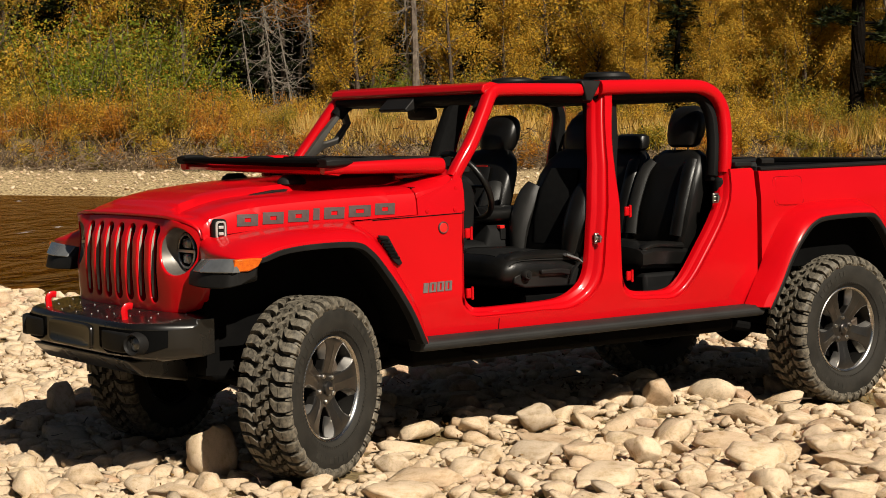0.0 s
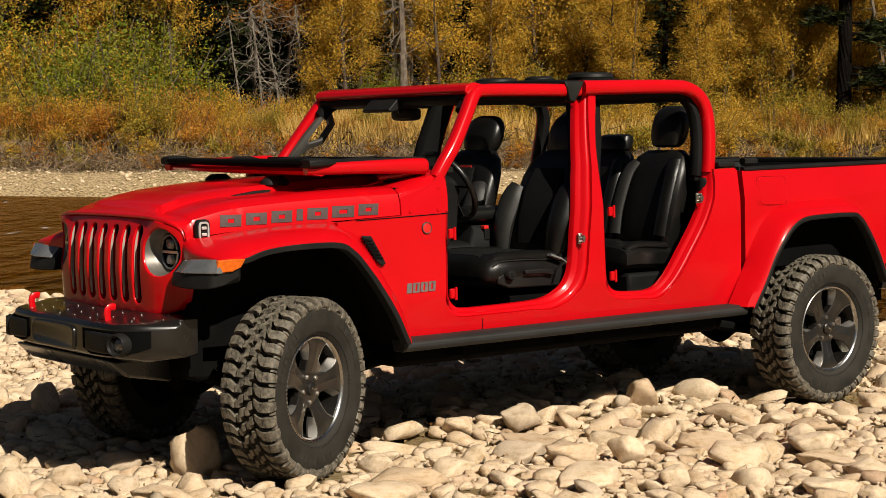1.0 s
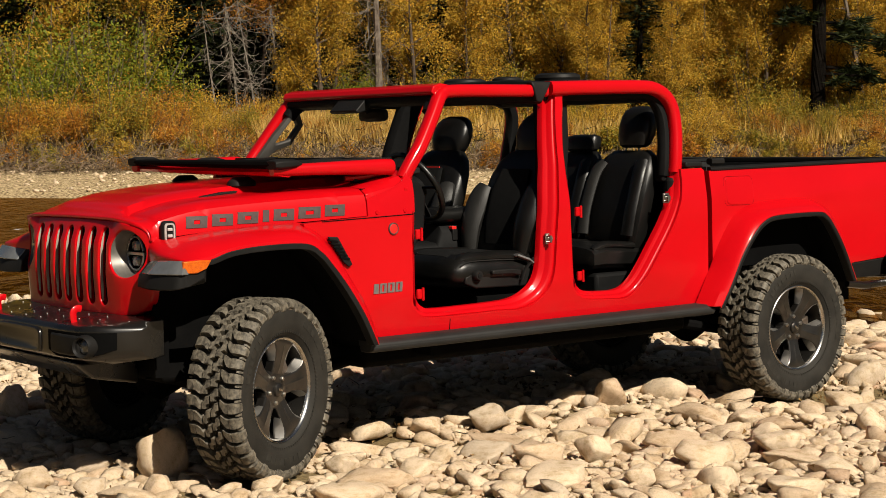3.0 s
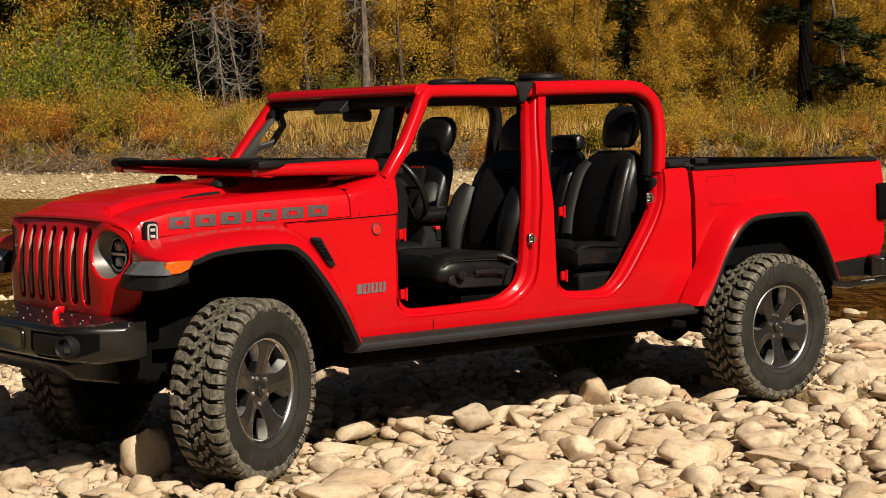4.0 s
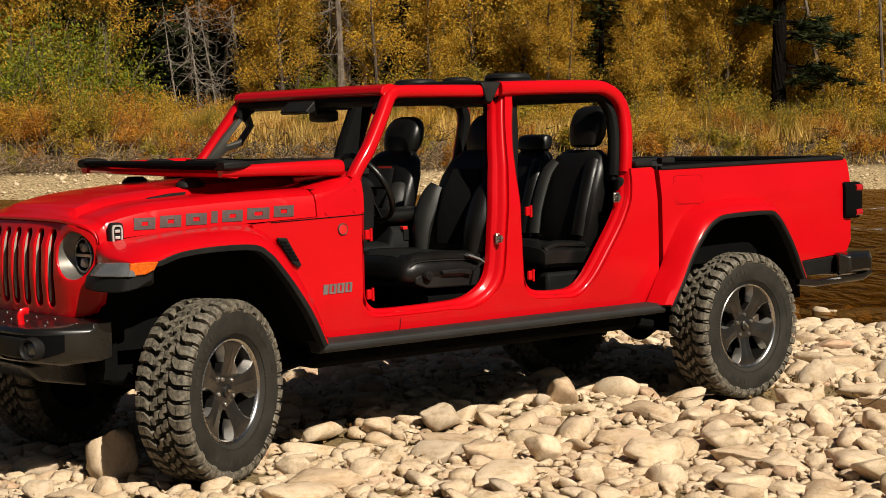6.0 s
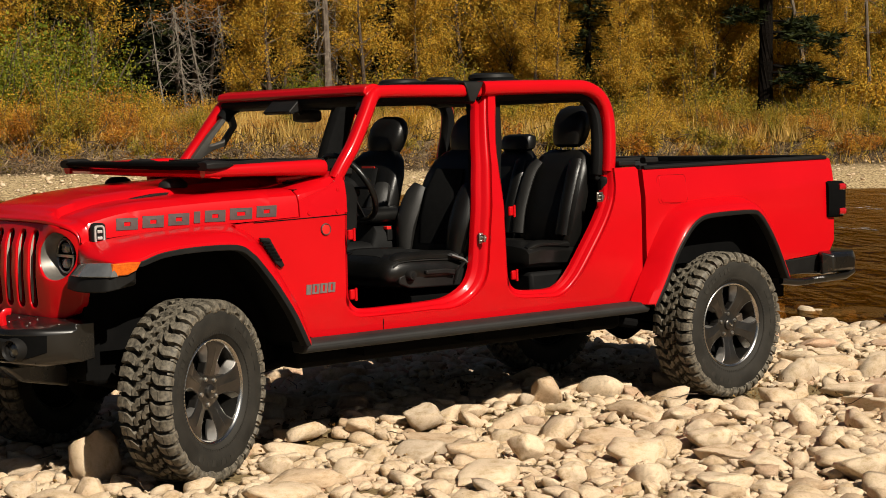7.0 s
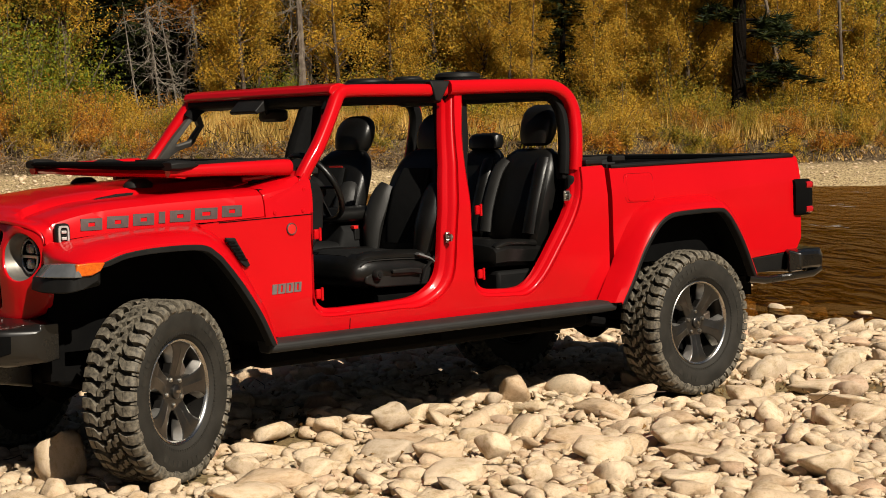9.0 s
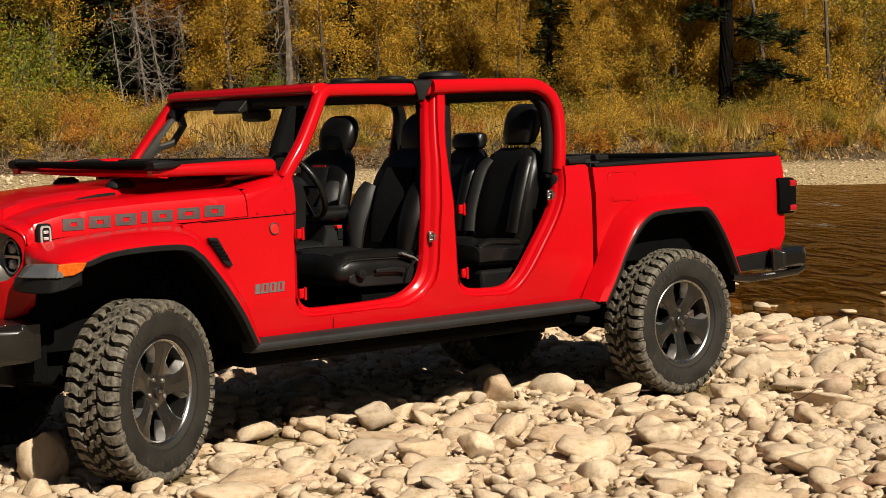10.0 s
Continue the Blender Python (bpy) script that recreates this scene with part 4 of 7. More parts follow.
# folded windscreen: frame, glass and rubber edge lying over the bonnet
def windscreen():
    w = part("windscreen", loft([[(x, -0.60, 1.412), (x, -0.60, 1.420), (x, 0.60, 1.432), (x, 0.60, 1.424)] for x in (0.17, 0.72)]), M["dark_glass"], truck, "folded-down windscreen with red frame")
    for s in (-1, 1):
        up = 0.012 if s > 0 else 0.0
        path = spline([(0.772, s * 0.690, 1.396 + up), (0.758, s * 0.690, 1.396 + up), (0.66, s * 0.690, 1.398 + up), (0.42, s * 0.686, 1.398 + up), (0.12, s * 0.655, 1.394 + up)], 5)
        n = len(path) - 1
        part("side_rail", tube(path, [0.016 + 0.023 * min(1, i / 5) ** 0.6 - 0.014 * max(0, (i / n - 0.4) / 0.6) for i in range(n + 1)], 14, flat=(1.05, 1.0), power=0.82), M["red"], w, "rounded red frame rail")
        part("corner_block", loft([squarish(x, s * 0.662, z + up, a, b, 12, 0.6, "YZ") for x, z, a, b in ((0.265, 1.422, 0.03, 0.006), (0.225, 1.424, 0.048, 0.020), (0.15, 1.422, 0.050, 0.026), (0.11, 1.420, 0.048, 0.020))]), M["black_plastic"], w, bevel=0.003)
        part("hinge_arm", tube([(0.56, s * 0.60, 1.345), (0.66, s * 0.62, 1.352), (0.76, s * 0.66, 1.372)], 0.013, 8), M["red"], w)
        part("hinge_foot", box(0.60, 0.70, s * 0.60 - 0.02, s * 0.60 + 0.02, 1.325, 1.360), M["black_plastic"], w, bevel=0.006)
    ys = [-0.675 + 1.33 * i / 20 for i in range(21)]

    def edge(y):
        return 0.125 - 0.055 * (1 - (y / 0.66) ** 2)

    def thin(y):
        """The seal grows thinner towards the far end."""
        return 1.0 - 0.35 * (y + 0.675) / 1.33
    part("top_rail", loft([[(edge(y) + a + 0.02, y, 1.384 + 0.010 * (y + 0.675) + b * thin(y)) for a, b in ((0.0, -0.014), (-0.010, 0.002), (0.0, 0.018), (0.07, 0.024), (0.10, 0.0), (0.05, -0.022))] for y in ys]), M["red"], w)
    part("roof_seal", loft([[(edge(y) + a, y, 1.424 + 0.007 * (y + 0.675) + b * thin(y)) for a, b in ((0.03, -0.024), (-0.004, -0.020), (-0.014, -0.006), (-0.010, 0.012), (0.004, 0.019), (0.05, 0.020), (0.07, 0.010), (0.06, -0.020))] for y in ys]), M["slot_black"], w, "black rubber roof seal", bevel=0.003)
    part("bottom_rail", loft([[(0.74 + a, y, 1.400 + b) for a, b in ((0.0, -0.03), (-0.03, 0.0), (0.0, 0.03), (0.05, 0.02), (0.06, -0.02))] for y in (-0.66, 0.66)]), M["red"], w, bevel=0.01)
    part("cowl_cover", loft([[(0.70 + a, y, 1.428 + b) for a, b in ((0.0, 0.0), (0.0, 0.012), (0.12, 0.012), (0.15, -0.02), (0.12, -0.03))] for y in (-0.62, 0.62)]), M["black_plastic"], w)
    part("glass_border", loft([[(x, y, 1.422 + 0.008 * (y + 0.62)), (x, y, 1.440 + 0.008 * (y + 0.62)), (x, y + 0.03, 1.440 + 0.008 * (y + 0.62)), (x, y + 0.03, 1.422 + 0.008 * (y + 0.62))] for x, y in ((0.20, -0.640), (0.72, -0.650))]), M["black_plastic"], w)
    for x, y in ((0.14, -0.36), (0.25, 0.36)):
        part("rest_pad", loft([squarish(x, y, z, r * 1.3, r, 18, 0.9) for z, r in ((1.320, 0.055), (1.340, 0.053), (1.348, 0.047), (1.364, 0.030))]), M["black_plastic"], w, "black rubber rest pad", bevel=0.004)
    for y0 in (-0.35, 0.25):
        part("wiper", tube([(0.73, y0, 1.440), (0.45, y0 - 0.18, 1.434), (0.30, y0 - 0.27, 1.430)], 0.007, 6), M["black_plastic"], w)
    part("sensor_cover", loft([squarish(x, 0.02, z, a, h, 12, 0.6, "YZ") for x, z, a, h in ((0.13, 1.436, 0.04, 0.008), (0.17, 1.440, 0.055, 0.014), (0.22, 1.440, 0.055, 0.014), (0.27, 1.436, 0.04, 0.006))]), M["black_plastic"], w)
    return w


windscreen()

# roll frame, painted outside and padded inside
def roll_frame():
    for s in (-1, 1):
        a = spline([(0.806, s * 0.729, 1.338), (0.846, s * 0.728, 1.398), (0.922, s * 0.720, 1.495), (1.02, s * 0.690, 1.635), (1.075, s * 0.668, 1.715), (1.105, s * 0.658, 1.742), (1.16, s * 0.655, 1.757), (1.45, s * 0.655, 1.760), (1.78, s * 0.655, 1.760)], 4)
        part("front_bar", tube(a, 0.038, 12, flat=(0.85, 0.92), power=0.72, up=(0, s, 0)), M["red"], truck, "red roll bar leg and roof rail")
        r = spline([(1.80, s * 0.655, 1.772), (2.10, s * 0.652, 1.778), (2.44, s * 0.652, 1.782), (2.56, s * 0.655, 1.774), (2.645, s * 0.662, 1.732), (2.688, s * 0.675, 1.655), (2.690, s * 0.694, 1.54), (2.676, s * 0.708, 1.43), (2.668, s * 0.712, 1.370), (2.662, s * 0.712, 1.320)], 4)
        part("rear_bar", tube(r, [0.046 - 0.006 * min(1, i / (len(r) - 1) * 1.4) for i in range(len(r))], 12, flat=(0.85, 0.92), power=0.72, up=(0, s, 0)), M["red"], truck, "red roll bar behind the rear door")
        pad = [(x, y - s * 0.05, z - 0.030) for x, y, z in a[14:]]
        part("rail_padding", tube(pad, 0.036, 10, power=0.8, up=(0, s, 0)), M["padding"], truck, "black padded inner rail")
        pad = [(x - 0.035 * min(1, max(0, (x - 2.4) / 0.2)), y - s * 0.048, z - 0.032 * (1 if x < 2.6 else 0.6)) for x, y, z in r]
        part("rail_padding", tube(pad, 0.036, 10, power=0.8, up=(0, s, 0)), M["padding"], truck)
        part("latch_bracket", loft([[(1.690, s * 0.66, 1.705), (1.690, s * 0.700, 1.705), (1.725, s * 0.698, 1.70), (1.725, s * 0.66, 1.70)], [(1.672, s * 0.64, 1.77), (1.672, s * 0.700, 1.77), (1.77, s * 0.698, 1.77), (1.77, s * 0.64, 1.77)], [(1.665, s * 0.64, 1.806), (1.665, s * 0.685, 1.806), (1.80, s * 0.685, 1.806), (1.80, s * 0.64, 1.806)]]), M["black_plastic"], truck, "black roof latch bracket", bevel=0.006)
        part("pillar_padding", loft([squarish((x0 + x1) / 2 + (0.085 if s < 0 else 0.028), s * (y - (0.125 if s < 0 else 0.085)), z, (x1 - x0) / 2 + (0.012 if s < 0 else -0.016), 0.050, 12, 0.6, "XY") for z, x0, x1, y in ((0.66, 1.66, 1.83, 0.768), (1.0, 1.655, 1.83, 0.772), (1.36, 1.664, 1.826, 0.766), (1.50, 1.690, 1.862, 0.740), (1.62, 1.715, 1.890, 0.703), (1.72, 1.735, 1.915, 0.672), (1.79, 1.75, 1.92, 0.655))]), M["cloth"], truck, "black padded pillar lining")
        # grab handle: a flat grey loop on the windscreen leg
        outer = [(0.862, 1.425), (0.955, 1.560), (1.060, 1.690), (1.100, 1.686), (1.138, 1.612), (1.074, 1.502), (0.985, 1.476), (0.915, 1.425)]
        inner = [(0.960, 1.512), (0.990, 1.560), (1.066, 1.662), (1.082, 1.660), (1.112, 1.612), (1.056, 1.524), (0.985, 1.506), (0.968, 1.506)]
        def ring(pts, k, depth):
            cx, cz = 1.03, 1.58
            return [(cx + (x - cx) * k, s * (0.735 - 0.27 * (z - 1.40) + depth), cz + (z - cz) * k) for x, z in pts]
        if s < 0:
            continue
        hb = loft([ring(outer, 1.0, -0.030), ring(outer, 0.985, -0.064), ring(inner, 1.0, -0.074), ring(inner, 0.86, -0.066), ring(inner, 0.86, -0.035), ring(inner, 0.98, -0.026)], True, False, True)
        part("grab_handle", hb, M["trim_grey"], truck, "grey plastic grab handle", bevel=0.004)
    h = part("header_bar", loft([[(1.055, y, 1.736), (1.037, y, 1.752), (1.050, y, 1.782), (1.10, y, 1.796), (1.165, y, 1.785), (1.165, y, 1.740), (1.12, y, 1.736)] for y in [-0.665 + 1.33 * i / 8 for i in range(9)]]), M["red"], truck, "red front roof bar", bevel=0.006)
    part("header_padding", loft([[(1.062, y, 1.700), (1.044, y, 1.718), (1.050, y, 1.739), (1.17, y, 1.742), (1.19, y, 1.71), (1.15, y, 1.69)] for y in (-0.64, 0.64)]), M["padding"], truck, bevel=0.008)
    part("cross_bar", tube([(1.86, -0.64, 1.765), (1.86, -0.3, 1.785), (1.86, 0.3, 1.785), (1.86, 0.64, 1.765)], 0.045, 10, power=0.8), M["padding"], truck, "black padded cross bar")
    part("rear_cross_bar", tube([(2.56, -0.62, 1.74), (2.56, 0.62, 1.74)], 0.040, 10, power=0.8), M["padding"], truck)
    sb = part("sound_bar", loft([squarish(2.05, y, z, w, h2, 14, 0.6, "XZ") for y, z, w, h2 in ((-0.60, 1.79, 0.10, 0.035), (-0.30, 1.80, 0.08, 0.03), (0.30, 1.80, 0.08, 0.03), (0.60, 1.79, 0.10, 0.035))]), M["padding"], truck, "black speaker bar")
    for y, r, x, z in ((-0.40, 0.125, 2.10, 1.843), (0.02, 0.085, 2.10, 1.838), (0.44, 0.125, 2.14, 1.843)):
        part("speaker_pod", lathe([(0.001, 0.022), (r * 0.75, 0.020), (r * 0.95, 0.010), (r, -0.006), (r * 0.92, -0.03)], 28, "Z"), M["black_plastic"], sb).location = (x, y, z)
    part("rear_window_frame", loft([[(2.70, y, 1.34), (2.70, y, 1.37), (2.76, y, 1.37), (2.76, y, 1.34)] for y in (-0.72, 0.72)]), M["black_plastic"], truck)


roll_frame()

# cab floor, bulkheads, sills
part("floor_pan", box(0.55, 2.80, -0.74, 0.74, 0.56, 0.62), M["cloth"], truck, "black carpeted floor")
part("firewall", box(0.56, 0.66, -0.73, 0.73, 0.55, 1.30), M["chassis"], truck)
part("cab_back_wall", box(2.755, 2.815, -0.74, 0.74, 0.56, 1.335), M["padding"], truck)
for s in (-1, 1):
    part("door_sill", box(0.86, 2.60, s * 0.68 - 0.03, s * 0.68 + 0.03, 0.575, 0.690), M["chassis"], truck, bevel=0.015)
    part("rear_wheel_box", box(2.62, 2.80, s * 0.68 - 0.05, s * 0.70 + 0.05, 0.62, 1.30), M["padding"], truck, bevel=0.03)
    rail = loft([[(x, s * y, z) for y, z in ((0.78, 0.604), (0.856, 0.600), (0.882, 0.584), (0.884, 0.562), (0.870, 0.545), (0.80, 0.545))] for x in (0.49, 0.52, 1.0, 1.8, 2.76, 2.80)])
    part("rock_rail", rail, M["rail_black"], truck, "black steel sill guard", bevel=0.006)
    for x in (0.9, 1.6, 2.3):
        part("rail_bracket", box(x, x + 0.06, s * 0.60 - 0.2, s * 0.60 + 0.22, 0.49, 0.53), M["chassis"], truck)
    # door checks and catches left bare by the missing doors
    for x, z in ((0.823, 1.075), (0.823, 0.79), (1.852, 1.14), (1.858, 0.81)):
        hinge = part("door_hinge", box(x, x + 0.035, s * (0.802 - bow(z)) - 0.009, s * (0.802 - bow(z)) + 0.009, z - 0.024, z + 0.024), M["red"], truck, "red door hinge half", bevel=0.006)
        part("hinge_pin", lathe([(0.001, 0.032), (0.007, 0.030), (0.007, -0.030), (0.001, -0.032)], 10, "Z"), M["red"], hinge).location = (x + 0.03, s * (0.812 - bow(z)), z)
    for x, z, sunk in ((1.704, 1.008, 0.040), (2.562, 1.183, 0.045)):
        y = s * (0.797 - sunk - bow(z))
        k = part("striker", box(x - 0.022, x + 0.022, y - 0.006, y + 0.006, z - 0.028, z + 0.028), M["steel"], truck, "bare steel door striker", bevel=0.004)
        part("loop", tube([(x - 0.012, y, z + 0.016), (x - 0.012, y + s * 0.035, z + 0.014), (x - 0.012, y + s * 0.035, z - 0.014), (x - 0.012, y, z - 0.016)], 0.006, 8, up=(1, 0, 0)), M["steel"], k)
        part("cap", lathe([(0.001, -0.016), (0.012, -0.012), (0.015, 0.0)], 12, "Y"), M["steel"], k).location = (x + 0.012, y + s * 0.004, z)

# fuel door: a thin rounded seam in the bed side
def rounded(cx, cz, w, h, r):
    pts = []
    for k, (ux, uz) in enumerate(((1, 1), (-1, 1), (-1, -1), (1, -1))):
        for j in range(5):
            t = math.pi / 2 * (k + j / 4)
            pts.append((cx + ux * (w - r) + r * math.cos(t), cz + uz * (h - r) + r * math.sin(t)))
    return pts


def fuel_door(cx, cz):
    bm = bmesh.new()
    rings = []
    for w, d in ((0.0, -0.004), (0.0, 0.0004), (0.0014, 0.0004), (0.0014, -0.004)):
        rings.append([(x, -(0.793 - bow(z) + d), z) for x, z in rounded(cx, cz, 0.119 - w, 0.081 - w, 0.028)])
    add_loft(bm, rings, True, False, True)
    part("fuel_door_seam", bm, M["chassis"], truck)


fuel_door(3.099, 1.206)
# load bed
bed = part("load_bed", box(2.90, 4.46, -0.74, 0.74, 0.84, 0.90), M["bedliner"], truck, "black lined load bed")
# added near-black plates: the rear wheel wells' shade is put into their colour
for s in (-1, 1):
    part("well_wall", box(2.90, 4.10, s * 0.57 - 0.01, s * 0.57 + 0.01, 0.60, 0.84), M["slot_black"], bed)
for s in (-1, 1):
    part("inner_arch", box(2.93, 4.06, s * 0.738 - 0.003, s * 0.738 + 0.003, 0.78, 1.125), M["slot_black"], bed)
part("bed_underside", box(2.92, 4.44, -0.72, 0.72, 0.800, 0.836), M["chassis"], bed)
for s in (-1, 1):
    part("bed_wall", box(2.90, 4.46, s * 0.715 - 0.02, s * 0.715 + 0.02, 0.90, 1.335), M["bedliner"], bed)
    part("rail_cap", loft([[(x, s * y, z - d) for y, z in ((0.772, 1.338), (0.774, 1.352), (0.76, 1.360), (0.70, 1.360), (0.69, 1.338))] for x, d in ((2.89, 0.016), (2.92, 0.016), (4.47, 0.0), (4.50, 0.0))]), M["black_plastic"], bed, "black rail cap", bevel=0.003)
    part("cleat", loft([squarish(2.965 + d, s * 0.735, 1.372, a, 0.018, 10, 0.6, "YZ") for d, a in ((-0.05, 0.022), (0.0, 0.028), (0.05, 0.022))]), M["black_plastic"], bed)
    part("bed_rail_rest", box(2.70, 2.83, s * 0.735 - 0.03, s * 0.735 + 0.03, 1.345, 1.375), M["black_plastic"], truck, bevel=0.008)
part("far_rail_bar", loft([[(x, y, z) for y, z in ((0.70, 1.358), (0.70, z1), (0.765, z1), (0.765, 1.358))] for x, z1 in ((2.92, 1.376), (3.3, 1.374), (4.45, 1.368))]), M["black_plastic"], bed, "black rail bar", bevel=0.006)
part("bed_bulkhead", box(2.885, 2.925, -0.74, 0.74, 0.88, 1.345), M["bedliner"], bed)
part("tailgate", box(4.475, 4.535, -0.70, 0.70, 0.80, 1.335), M["red"], truck, "red closed tailgate", bevel=0.015)
part("tailgate_cap", box(4.462, 4.540, -0.71, 0.71, 1.330, 1.364), M["black_plastic"], truck, "black tailgate cap", bevel=0.008)
part("tailgate_liner", box(4.455, 4.472, -0.69, 0.69, 0.90, 1.331), M["bedliner"], truck)
flap = prism([(3.010, 1.282), (3.195, 1.276), (3.214, 1.262), (3.218, 1.165), (3.165, 1.128), (3.015, 1.133), (3.000, 1.148), (2.998, 1.268)], 0, 0.004)
for q in flap.verts:
    q.co.y = -(0.7955 - bow(q.co.z) - q.co.y)
part("fuel_flap", flap, M["red"], truck, "red flush fuel flap", bevel=0.0015)


def tail_lamp(s):
    c = part("tail_light", loft([squarish(x, s * (0.782 - d), 1.09, w, h, 18, 0.45, "YZ") for x, d, w, h in ((4.47, 0.0, 0.030, 0.105), (4.49, 0.0, 0.042, 0.112), (4.60, 0.0, 0.045, 0.112), (4.625, 0.004, 0.040, 0.104), (4.63, 0.006, 0.03, 0.09))]), M["slot_black"], truck, "smoked black tail light with red lenses")
    for z in (1.165, 1.015):
        part("lens", loft([squarish(x, s * 0.785, z, w, h, 14, 0.5, "YZ") for x, w, h in ((4.555, 0.046, 0.022), (4.60, 0.0475, 0.025), (4.622, 0.043, 0.022), (4.632, 0.034, 0.016))]), M["tail_red"], c, "red lens")


def rear_bumper():
    st = [(-0.90, 4.40, 4.60, 0.665, 0.755), (-0.84, 4.35, 4.69, 0.640, 0.775), (-0.70, 4.45, 4.72, 0.630, 0.778), (-0.40, 4.50, 4.73, 0.610, 0.775), (0.40, 4.50, 4.73, 0.610, 0.775), (0.70, 4.45, 4.72, 0.630, 0.778), (0.84, 4.35, 4.69, 0.640, 0.775), (0.90, 4.40, 4.60, 0.665, 0.755)]
    rings = []
    for y, x0, x1, z0, z1 in st:
        rings.append([(x0, y, z0), (x1 - 0.03, y, z0), (x1 - 0.006, y, z0 + 0.02), (x1, y, z0 + 0.05), (x1, y, z1 - 0.04), (x1 - 0.014, y, z1 - 0.012), (x1 - 0.04, y, z1), (x0, y, z1)])
    b = part("rear_bumper", loft(rings), M["black_steel"], truck, "black steel rear bumper", bevel=0.012)
    for s in (-1, 1):
        part("valance", loft([[(x, s * (0.79 - d), z) for d, z in ((0.0, z1), (0.012, z0), (0.06, z0), (0.06, z1))] for x, z0, z1 in ((4.0, 0.65, 0.742), (4.15, 0.65, 0.745), (4.45, 0.65, 0.762))]), M["black_plastic"], b, bevel=0.006)
        part("step_rail", tube([(4.02, s * 0.80, 0.625), (4.12, s * 0.84, 0.610), (4.55, s * 0.855, 0.620), (4.66, s * 0.83, 0.645)], 0.028, 10, flat=(1.0, 0.8), power=0.8), M["black_steel"], b)


for s in (-1, 1):
    tail_lamp(s)
rear_bumper()

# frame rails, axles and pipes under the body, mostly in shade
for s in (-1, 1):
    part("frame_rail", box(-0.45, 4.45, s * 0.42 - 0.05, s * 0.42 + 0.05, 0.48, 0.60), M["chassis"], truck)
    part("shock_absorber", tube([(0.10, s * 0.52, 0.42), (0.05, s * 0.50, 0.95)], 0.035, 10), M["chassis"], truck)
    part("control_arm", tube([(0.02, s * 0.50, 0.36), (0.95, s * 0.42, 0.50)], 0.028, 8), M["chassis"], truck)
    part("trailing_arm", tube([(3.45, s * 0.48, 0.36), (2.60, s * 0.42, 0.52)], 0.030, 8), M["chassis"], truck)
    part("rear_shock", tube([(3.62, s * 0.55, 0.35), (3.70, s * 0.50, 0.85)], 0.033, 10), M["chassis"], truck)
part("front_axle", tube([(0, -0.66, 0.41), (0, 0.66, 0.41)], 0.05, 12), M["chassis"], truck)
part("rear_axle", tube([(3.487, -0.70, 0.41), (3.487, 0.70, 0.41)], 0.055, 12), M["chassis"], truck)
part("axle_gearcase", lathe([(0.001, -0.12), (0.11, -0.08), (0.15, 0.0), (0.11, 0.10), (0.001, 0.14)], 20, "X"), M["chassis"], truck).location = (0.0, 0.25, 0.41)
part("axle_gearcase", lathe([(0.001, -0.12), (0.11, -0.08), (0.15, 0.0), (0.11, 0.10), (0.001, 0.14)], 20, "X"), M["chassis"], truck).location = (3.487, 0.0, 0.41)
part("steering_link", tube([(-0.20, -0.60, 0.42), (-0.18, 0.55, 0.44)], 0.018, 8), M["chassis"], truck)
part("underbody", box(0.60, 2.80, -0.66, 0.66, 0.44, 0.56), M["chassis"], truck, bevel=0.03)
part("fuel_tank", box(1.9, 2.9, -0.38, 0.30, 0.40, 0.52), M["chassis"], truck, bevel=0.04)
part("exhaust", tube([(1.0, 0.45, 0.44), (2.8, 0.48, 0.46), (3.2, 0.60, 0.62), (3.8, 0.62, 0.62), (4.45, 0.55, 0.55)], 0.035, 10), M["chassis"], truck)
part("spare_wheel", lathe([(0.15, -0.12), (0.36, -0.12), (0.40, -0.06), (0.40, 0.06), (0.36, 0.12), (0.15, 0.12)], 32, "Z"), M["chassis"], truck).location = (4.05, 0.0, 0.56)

# ---- wheels ----
def lug(bm, y0, y1, a0, a1, r0, r1, skew=0.0, shrink=0.82, dr=0.0):
    """A tread block: spans y0..y1 across and the angles a0..a1, standing from r0 to r1; dr lowers its outer end."""
    vs = []
    am, ym = (a0 + a1) / 2, (y0 + y1) / 2
    for r, k in ((r0, 1.0), (r1, shrink)):
        for y, a in ((y0, a0), (y0, a1), (y1, a1), (y1, a0)):
            yy, aa = ym + (y - ym) * (k * 0.5 + 0.5), am + (a - am) * k + skew * (y - ym)
            rr = r - (dr if y == y1 else 0)
            vs.append(bm.verts.new((rr * math.cos(aa), yy, rr * math.sin(aa))))
    for f in ((0, 1, 2, 3), (4, 7, 6, 5), (0, 4, 5, 1), (1, 5, 6, 2), (2, 6, 7, 3), (3, 7, 4, 0)):
        bm.faces.new([vs[i] for i in f])


def bent_block(bm, stations):
    """A tread block lofted over stations: y and radius of its top, y and radius of its foot, shift and half width along the tread."""
    rings = []
    for yt, rt, yb, rb, off, hw in stations:
        ring = []
        for y, r, k in ((yb, rb, -1.0), (yt, rt, -0.88), (yt, rt, 0.88), (yb, rb, 1.0)):
            a = (off + k * hw) / 0.41
            ring.append((r * math.cos(a), y, r * math.sin(a)))
        rings.append(ring)
    add_loft(bm, rings)


def turned_block(bm, angle, flip, stations):
    b = bmesh.new()
    bent_block(b, [(flip * yt, rt, flip * yb, rb, flip * off, hw) for yt, rt, yb, rb, off, hw in stations])
    bmesh.ops.rotate(b, verts=b.verts[:], cent=(0, 0, 0), matrix=Matrix.Rotation(-angle, 3, "Y"))
    start = [bm.verts.new(v.co) for v in b.verts]
    b.verts.index_update()
    for f in b.faces:
        bm.faces.new([start[v.index] for v in f.verts])
    b.free()


